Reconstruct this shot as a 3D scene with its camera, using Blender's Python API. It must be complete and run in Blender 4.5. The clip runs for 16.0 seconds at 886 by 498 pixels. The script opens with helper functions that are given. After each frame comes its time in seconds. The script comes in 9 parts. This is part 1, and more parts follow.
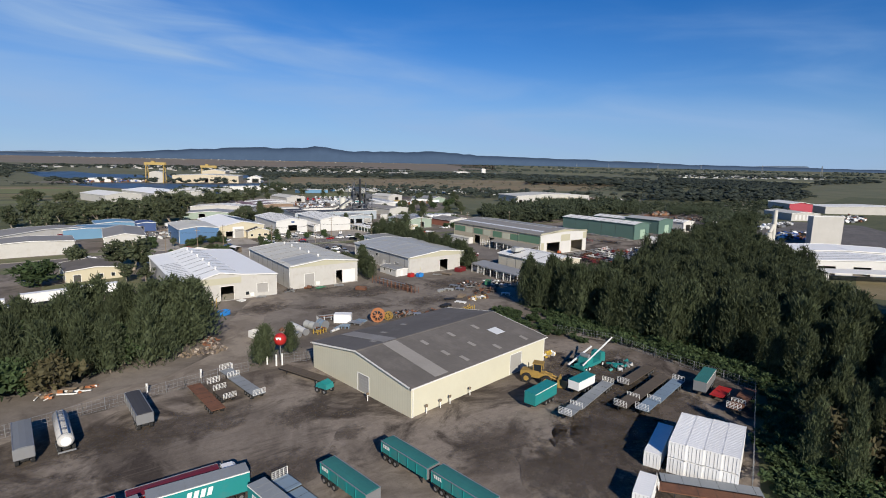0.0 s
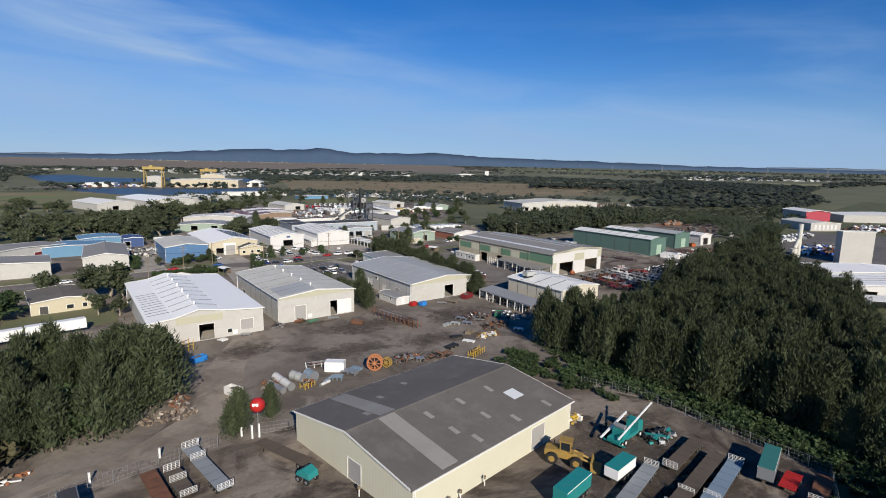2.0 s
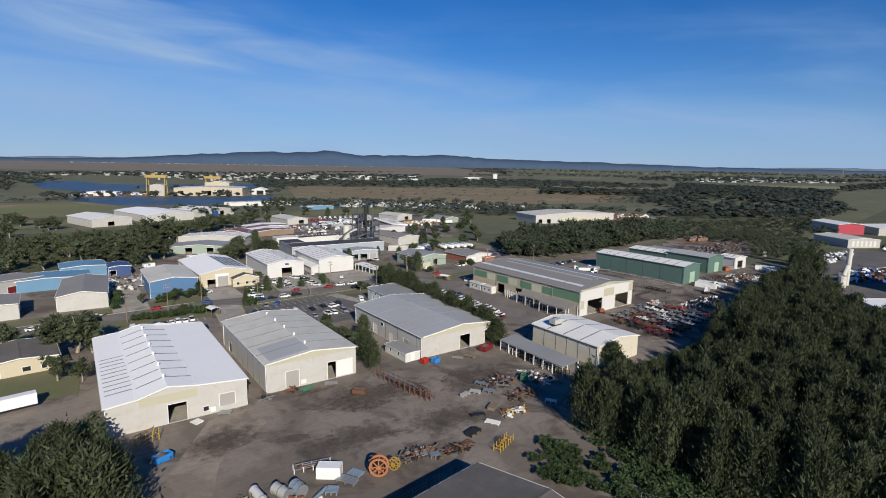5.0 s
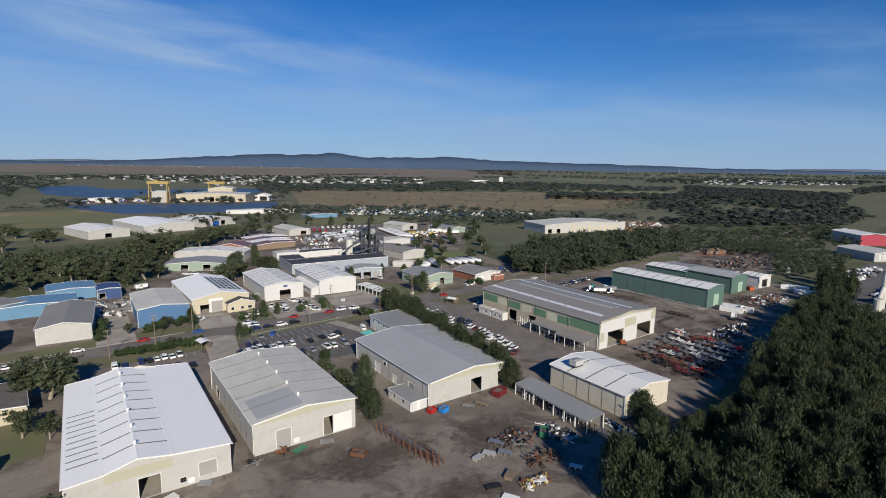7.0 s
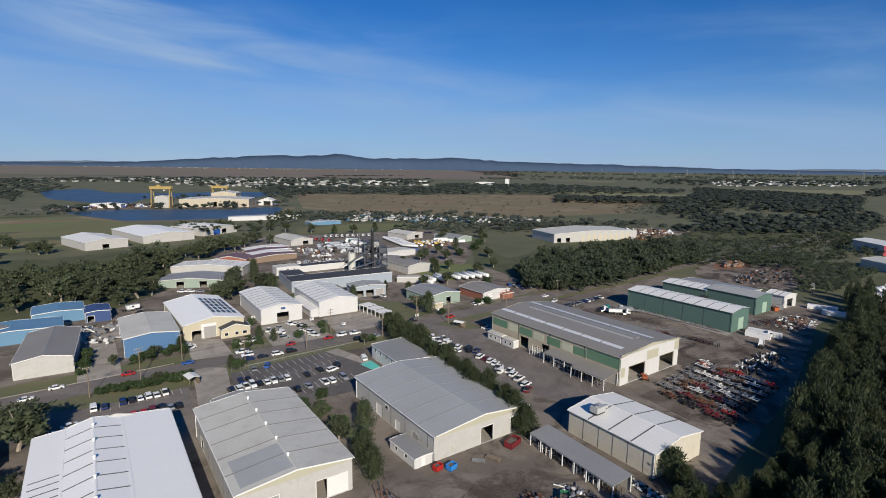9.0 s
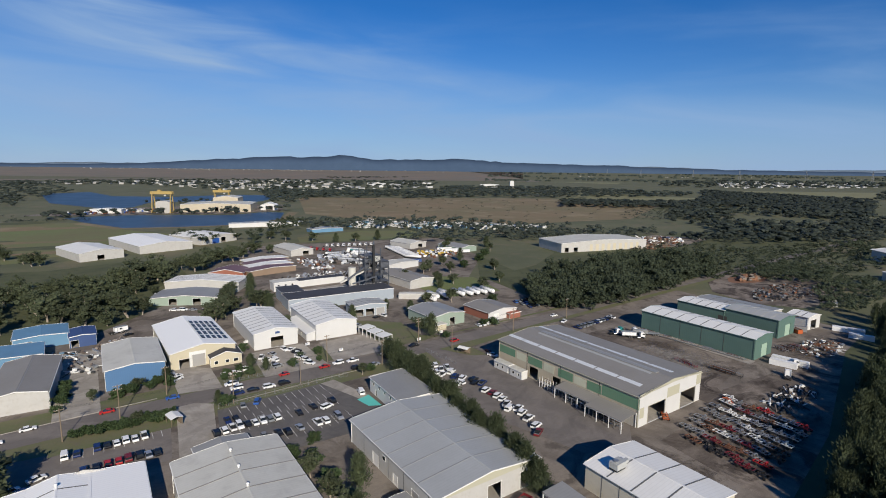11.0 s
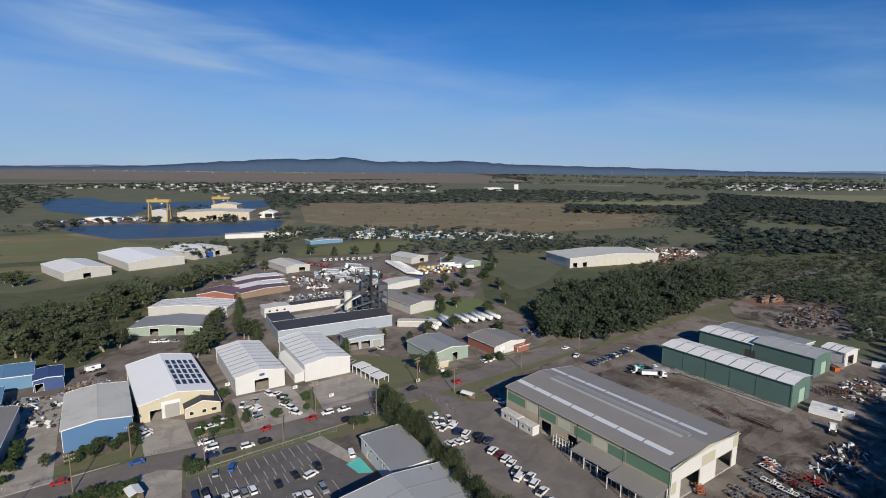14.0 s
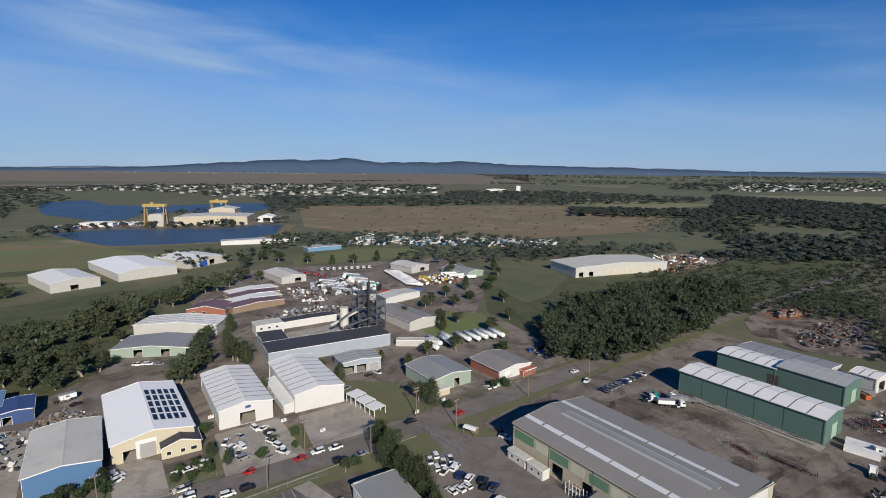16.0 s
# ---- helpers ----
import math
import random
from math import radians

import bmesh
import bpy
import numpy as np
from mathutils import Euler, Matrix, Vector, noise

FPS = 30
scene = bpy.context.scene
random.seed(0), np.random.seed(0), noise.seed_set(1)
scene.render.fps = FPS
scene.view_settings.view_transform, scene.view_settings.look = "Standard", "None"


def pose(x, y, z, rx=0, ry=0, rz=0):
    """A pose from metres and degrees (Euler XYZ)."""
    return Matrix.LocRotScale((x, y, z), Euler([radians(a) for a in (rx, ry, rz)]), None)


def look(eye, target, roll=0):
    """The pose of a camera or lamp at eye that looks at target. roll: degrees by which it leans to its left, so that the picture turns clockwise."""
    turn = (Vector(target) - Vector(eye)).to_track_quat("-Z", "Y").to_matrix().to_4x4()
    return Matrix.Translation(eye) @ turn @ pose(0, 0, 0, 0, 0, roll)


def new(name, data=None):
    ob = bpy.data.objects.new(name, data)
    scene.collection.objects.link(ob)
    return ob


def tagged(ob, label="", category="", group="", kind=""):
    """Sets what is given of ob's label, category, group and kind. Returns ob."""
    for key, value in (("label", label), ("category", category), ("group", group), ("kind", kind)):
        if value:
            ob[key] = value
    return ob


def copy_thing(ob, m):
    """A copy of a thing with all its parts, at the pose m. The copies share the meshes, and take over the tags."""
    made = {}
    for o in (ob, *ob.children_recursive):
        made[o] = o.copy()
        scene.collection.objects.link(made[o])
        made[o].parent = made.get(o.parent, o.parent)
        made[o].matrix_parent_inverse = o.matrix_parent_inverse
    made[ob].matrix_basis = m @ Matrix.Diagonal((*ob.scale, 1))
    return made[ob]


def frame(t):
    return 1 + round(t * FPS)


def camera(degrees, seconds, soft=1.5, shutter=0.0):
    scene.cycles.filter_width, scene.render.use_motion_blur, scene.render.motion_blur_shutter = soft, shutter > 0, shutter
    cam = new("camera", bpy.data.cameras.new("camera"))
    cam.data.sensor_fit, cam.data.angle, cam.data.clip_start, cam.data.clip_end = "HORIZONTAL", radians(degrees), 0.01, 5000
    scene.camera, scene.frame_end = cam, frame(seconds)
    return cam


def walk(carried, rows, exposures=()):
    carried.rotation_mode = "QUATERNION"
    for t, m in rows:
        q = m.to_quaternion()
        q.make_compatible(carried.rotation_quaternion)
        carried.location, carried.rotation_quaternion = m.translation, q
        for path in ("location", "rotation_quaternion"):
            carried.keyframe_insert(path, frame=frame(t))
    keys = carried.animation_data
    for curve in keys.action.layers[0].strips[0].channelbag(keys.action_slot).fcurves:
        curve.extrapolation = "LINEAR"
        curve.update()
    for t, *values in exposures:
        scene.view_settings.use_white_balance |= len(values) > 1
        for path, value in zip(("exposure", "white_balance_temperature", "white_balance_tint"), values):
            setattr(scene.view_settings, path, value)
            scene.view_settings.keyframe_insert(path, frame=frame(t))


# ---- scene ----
# ---- camera ----
cam = camera(80.4, 16.0, soft=1.0)
PLAN = 1.25  # metres to one unit of the plan below
SKETCH = 1.18  # the same for the lengths of trailers
PATH = [
    (0, -16.21, -27.9, 37.32, -37.6, -9.27, 1.18),
    (1, -11.39, -21.04, 39.68, -37.48, -9.22, 1.2),
    (2, -6.87, -14.19, 42.33, -37.31, -9.19, 1.15),
    (3, -2.63, -7.39, 45.13, -37.08, -9.18, 1.06),
    (4, 1.39, -0.7, 48.0, -36.8, -9.16, 0.97),
    (5, 5.33, 5.86, 50.97, -36.5, -9.12, 0.89),
    (6, 9.3, 12.22, 54.05, -36.21, -9.06, 0.82),
    (7, 13.22, 18.32, 57.16, -35.92, -9.01, 0.76),
    (8, 17.03, 24.13, 60.21, -35.61, -9.0, 0.7),
    (9, 20.81, 29.66, 63.2, -35.31, -9.01, 0.66),
    (10, 24.66, 34.99, 66.16, -35.04, -9.0, 0.64),
    (11, 28.56, 40.17, 69.06, -34.82, -8.98, 0.62),
    (12, 32.5, 45.34, 71.9, -34.65, -8.96, 0.58),
    (13, 36.58, 50.74, 74.64, -34.52, -8.93, 0.54),
    (14, 40.87, 56.57, 77.28, -34.4, -8.9, 0.49),
    (15, 45.22, 62.65, 79.74, -34.3, -8.89, 0.45),
    (16, 49.46, 68.76, 81.95, -34.23, -8.91, 0.41),
]


def drone(x, y, z, yaw, pitch, lean):
    """A pose that heads by yaw, tips by pitch and leans to its left, in degrees."""
    return pose(x * PLAN, y * PLAN, z * PLAN, 90 + pitch, 0, yaw) @ pose(0, 0, 0, 0, 0, lean)


walk(cam, [(t, drone(*row)) for t, *row in PATH], exposures=[(0, 0.12), (4, 0.1), (6.5, -0.02), (16, 0.0)])

# ---- world and sun ----
SUN_FROM = Vector((-0.27, -0.86, 0.0)).normalized()
SUN_ELEV = radians(27)
sun_dir = Vector((SUN_FROM.x * math.cos(SUN_ELEV), SUN_FROM.y * math.cos(SUN_ELEV), math.sin(SUN_ELEV)))
sun = new("sun", bpy.data.lights.new("sun", "SUN"))
sun.data.energy, sun.data.angle, sun.data.color = 5.0, radians(0.53), (1.0, 0.92, 0.79)
sun.matrix_world = look(sun_dir * 300, (0, 0, 0))

world = bpy.data.worlds.new("world")
scene.world = world
world.use_nodes = True
wt = world.node_tree
wt.nodes.clear()
NW, LW = wt.nodes.new, wt.links.new
sky = NW("ShaderNodeTexSky")
sky.sky_type, sky.sun_disc = "NISHITA", False
sky.sun_elevation = SUN_ELEV
sky.sun_rotation = math.atan2(sun_dir.x, sun_dir.y)
sky.altitude, sky.air_density, sky.dust_density, sky.ozone_density = 50, 1.0, 0.0, 6.0
bg, wout = NW("ShaderNodeBackground"), NW("ShaderNodeOutputWorld")
bg.inputs[1].default_value = 0.068
# thin cirrus, stretched along the horizon
tc, sep = NW("ShaderNodeTexCoord"), NW("ShaderNodeSeparateXYZ")
LW(tc.outputs["Generated"], sep.inputs[0])


def wmath(op, a, b=None, clamp=False):
    n = NW("ShaderNodeMath")
    n.operation, n.use_clamp = op, clamp
    for i, v in enumerate((a, b)):
        if v is None:
            continue
        if isinstance(v, (int, float)):
            n.inputs[i].default_value = v
        else:
            LW(v, n.inputs[i])
    return n.outputs[0]


az = wmath("ARCTAN2", sep.outputs[0], sep.outputs[1])
el = wmath("ARCSINE", sep.outputs[2])
comb = NW("ShaderNodeCombineXYZ")
LW(wmath("MULTIPLY", az, 2.2), comb.inputs[0])
LW(wmath("ADD", wmath("MULTIPLY", el, 12.0), wmath("MULTIPLY", az, 0.7)), comb.inputs[1])
cn = NW("ShaderNodeTexNoise")
cn.inputs["Scale"].default_value, cn.inputs["Detail"].default_value, cn.inputs["Distortion"].default_value = 1.3, 8, 0.5
LW(comb.outputs[0], cn.inputs["Vector"])


def bump_at(v, c, w):
    """A soft hump of height 1 and half-width w about c."""
    d = wmath("DIVIDE", wmath("SUBTRACT", v, c), w)
    return wmath("DIVIDE", 1.0, wmath("ADD", 1.0, wmath("POWER", wmath("ABSOLUTE", d), 4.0)))


low = wmath("ADD", el, wmath("MULTIPLY", az, 0.05))
streak = wmath("MULTIPLY", bump_at(wmath("ADD", el, wmath("MULTIPLY", az, 0.12)), radians(13.0), radians(2.4)), bump_at(az, radians(8), radians(11)))
veil = bump_at(low, radians(2.2), radians(7.2))
noisy = wmath("MULTIPLY", wmath("SUBTRACT", cn.outputs[0], 0.36), 2.6, True)
wisps = wmath("MULTIPLY", bump_at(el, radians(8.5), radians(5.0)), wmath("MULTIPLY", wmath("MULTIPLY", noisy, noisy), 0.34))
cover = wmath("ADD", wmath("ADD", wisps, wmath("MULTIPLY", streak, wmath("ADD", wmath("MULTIPLY", noisy, 1.15), 0.14))), wmath("MULTIPLY", veil, wmath("ADD", wmath("MULTIPLY", noisy, 0.3), 0.62)), True)
wm = NW("ShaderNodeMix")
wm.data_type = "RGBA"
LW(cover, wm.inputs[0])
deep = NW("ShaderNodeHueSaturation")
deep.inputs["Saturation"].default_value, deep.inputs["Value"].default_value = 1.15, 1.0
tint = NW("ShaderNodeMix")
tint.data_type, tint.blend_type = "RGBA", "MULTIPLY"
tint.inputs[0].default_value = 1.0
tint.inputs[7].default_value = (0.80, 0.95, 1.24, 1)
LW(sky.outputs[0], tint.inputs[6])
LW(tint.outputs[2], deep.inputs["Color"])
LW(deep.outputs[0], wm.inputs[6])
wm.inputs[7].default_value = (4.2, 6.4, 10.0, 1)
LW(wm.outputs[2], bg.inputs[0])
LW(bg.outputs[0], wout.inputs[0])


# ---- materials ----
def material(name, base, rough=0.7, metal=0.0, second=None, big=0.15, grain=4.0, amount=0.35, relief=0.0, ribs=None, pitch=0.76, rib_depth=0.3,
             pieces=0.0, stains=None, stain_amount=0.0, spec=0.4, fine=0.0):
    """Colour that varies at two scales, with relief. ribs: 'x' or 'y', the axis across which sheet ribs repeat. pieces: how far each object differs."""
    m = bpy.data.materials.new(name)
    m.use_nodes = True
    nt = m.node_tree
    N, L = nt.nodes.new, nt.links.new
    b = nt.nodes["Principled BSDF"]
    co = N("ShaderNodeTexCoord").outputs["Object"]
    second = second or tuple(c * 0.72 for c in base)

    def noise_at(scale, detail=5, rough_=0.6):
        n = N("ShaderNodeTexNoise")
        n.inputs["Scale"].default_value, n.inputs["Detail"].default_value, n.inputs["Roughness"].default_value = scale, detail, rough_
        L(co, n.inputs["Vector"])
        return n.outputs[0]

    def ramp(v, lo, hi):
        r = N("ShaderNodeMapRange")
        r.inputs[1].default_value, r.inputs[2].default_value = lo, hi
        L(v, r.inputs[0])
        return r.outputs[0]

    def mixc(f, a, c):
        x = N("ShaderNodeMix")
        x.data_type = "RGBA"
        for i, v in ((0, f), (6, a), (7, c)):
            if hasattr(v, "links"):
                L(v, x.inputs[i])
            else:
                x.inputs[i].default_value = v if i == 0 else (*v, 1)
        return x.outputs[2]

    def mul(a, k):
        x = N("ShaderNodeMath")
        x.operation = "MULTIPLY"
        L(a, x.inputs[0])
        x.inputs[1].default_value = k
        return x.outputs[0]

    n1, n2 = noise_at(big), noise_at(grain, 6, 0.7)
    col = mixc(mul(ramp(n1, 0.35, 0.68), amount), base, second)
    col = mixc(mul(ramp(n2, 0.4, 0.75), amount * 0.7), col, second)
    if stains:
        n3 = noise_at(big * 2.3, 7, 0.65)
        col = mixc(mul(ramp(n3, 0.52, 0.66), stain_amount), col, stains)
    if fine:
        n4 = noise_at(grain * 7, 3)
        col = mixc(mul(ramp(n4, 0.3, 0.7), fine), col, tuple(c * 0.55 for c in base))
    if pieces:
        oi = N("ShaderNodeObjectInfo")
        h = N("ShaderNodeHueSaturation")
        mr = N("ShaderNodeMapRange")
        L(oi.outputs["Random"], mr.inputs[0])
        mr.inputs[3].default_value, mr.inputs[4].default_value = 1 - pieces, 1 + pieces
        L(mr.outputs[0], h.inputs["Value"])
        L(col, h.inputs["Color"])
        col = h.outputs[0]
    height = None
    if relief:
        height = mul(n2, relief)
    if ribs:
        s = N("ShaderNodeSeparateXYZ")
        L(co, s.inputs[0])
        w = N("ShaderNodeMath")
        w.operation = "SINE"
        L(mul(s.outputs[{"x": 0, "y": 1}[ribs]], 6.2832 / pitch), w.inputs[0])
        shade = ramp(w.outputs[0], 0.55, 1.0)
        col = mixc(mul(shade, 0.16), col, tuple(c * 0.6 for c in base))
        hh = mul(w.outputs[0], rib_depth * 0.05)
        if height is None:
            height = hh
        else:
            a = N("ShaderNodeMath")
            a.operation = "ADD"
            L(height, a.inputs[0])
            L(hh, a.inputs[1])
            height = a.outputs[0]
    if height is not None:
        bp = N("ShaderNodeBump")
        bp.inputs["Strength"].default_value = 0.6
        L(height, bp.inputs["Height"])
        L(bp.outputs[0], b.inputs["Normal"])
    L(col, b.inputs["Base Color"])
    b.inputs["Metallic"].default_value = metal
    rr = N("ShaderNodeMapRange")
    L(n1, rr.inputs[0])
    rr.inputs[3].default_value, rr.inputs[4].default_value = max(rough - 0.1, 0.02), min(rough + 0.12, 1)
    L(rr.outputs[0], b.inputs["Roughness"])
    b.inputs["Specular IOR Level"].default_value = spec
    return m


def dirt(name, light, mid, dark, turn=20.0, patch=0.05, wet=0.85):
    """Trodden dirt: pale dust over darker ground, dragged into streaks by wheels, with damp patches and fine stones."""
    m = bpy.data.materials.new(name)
    m.use_nodes = True
    nt = m.node_tree
    N, L = nt.nodes.new, nt.links.new
    b = nt.nodes["Principled BSDF"]
    co = N("ShaderNodeTexCoord").outputs["Object"]

    def noise_at(scale, detail, rough_, stretch=None, distortion=0.0):
        n = N("ShaderNodeTexNoise")
        n.inputs["Scale"].default_value, n.inputs["Detail"].default_value, n.inputs["Roughness"].default_value, n.inputs["Distortion"].default_value = scale, detail, rough_, distortion
        if stretch:
            mp = N("ShaderNodeMapping")
            mp.inputs["Rotation"].default_value = (0, 0, radians(stretch[0]))
            mp.inputs["Scale"].default_value = (stretch[1], stretch[2], 1)
            L(co, mp.inputs["Vector"])
            L(mp.outputs[0], n.inputs["Vector"])
        else:
            L(co, n.inputs["Vector"])
        return n.outputs[0]

    def mixc(v, lo, hi, k, a, c):
        r = N("ShaderNodeMapRange")
        r.inputs[1].default_value, r.inputs[2].default_value, r.inputs[4].default_value = lo, hi, k
        L(v, r.inputs[0])
        x = N("ShaderNodeMix")
        x.data_type = "RGBA"
        L(r.outputs[0], x.inputs[0])
        for i, q in ((6, a), (7, c)):
            if hasattr(q, "links"):
                L(q, x.inputs[i])
            else:
                x.inputs[i].default_value = (*q, 1)
        return x.outputs[2]

    col = mixc(noise_at(patch, 8, 0.62, None, 0.8), 0.44, 0.56, 0.95, light, mid)
    col = mixc(noise_at(1.0, 6, 0.7, (turn, 0.09, 0.3), 1.2), 0.52, 0.70, 0.4, col, light)
    col = mixc(noise_at(1.0, 5, 0.7, (turn + 62, 0.1, 0.32), 1.4), 0.50, 0.70, 0.4, col, mid)
    col = mixc(noise_at(patch * 1.7, 9, 0.66, None, 1.2), 0.50, 0.60, wet, col, dark)
    col = mixc(noise_at(0.9, 6, 0.75), 0.42, 0.7, 0.45, col, mid)
    # narrow wheel tracks, two ways
    col = mixc(noise_at(1.0, 3, 0.6, (turn - 12, 0.05, 0.9), 2.2), 0.58, 0.70, 0.22, col, dark)
    col = mixc(noise_at(1.0, 3, 0.6, (turn + 48, 0.055, 0.8), 2.4), 0.58, 0.70, 0.25, col, light)
    grit = noise_at(5.0, 4, 0.8)
    col = mixc(grit, 0.55, 0.72, 0.35, col, tuple(c * 0.5 for c in dark))
    L(col, b.inputs["Base Color"])
    b.inputs["Roughness"].default_value = 0.95
    b.inputs["Specular IOR Level"].default_value = 0.2
    bp = N("ShaderNodeBump")
    bp.inputs["Strength"].default_value, bp.inputs["Distance"].default_value = 0.5, 0.25
    L(noise_at(0.8, 8, 0.75), bp.inputs["Height"])
    L(bp.outputs[0], b.inputs["Normal"])
    return m


def leafy(name, a, c, rough=0.7):
    """Foliage whose clumps differ in colour, thin enough to let light through."""
    m = material(name, a, rough, second=c, big=0.35, grain=2.5, amount=0.75, pieces=0.22, spec=0.2)
    nt = m.node_tree
    N, L = nt.nodes.new, nt.links.new
    b = nt.nodes["Principled BSDF"]
    geo = N("ShaderNodeNewGeometry")
    src = b.inputs["Base Color"].links[0].from_socket
    h = N("ShaderNodeHueSaturation")
    mr = N("ShaderNodeMapRange")
    L(geo.outputs["Random Per Island"], mr.inputs[0])
    mr.inputs[3].default_value, mr.inputs[4].default_value = 0.76, 1.24
    L(mr.outputs[0], h.inputs["Value"])
    L(src, h.inputs["Color"])
    L(h.outputs[0], b.inputs["Base Color"])
    tr = N("ShaderNodeBsdfTranslucent")
    L(h.outputs[0], tr.inputs[0])
    mx = N("ShaderNodeMixShader")
    mx.inputs[0].default_value = 0.3
    L(b.outputs[0], mx.inputs[1])
    L(tr.outputs[0], mx.inputs[2])
    L(mx.outputs[0], nt.nodes["Material Output"].inputs["Surface"])
    return m


def glossy(name, base, rough=0.1, metal=0.0, spec=0.5):
    m = material(name, base, rough, metal, amount=0.12, spec=spec)
    return m


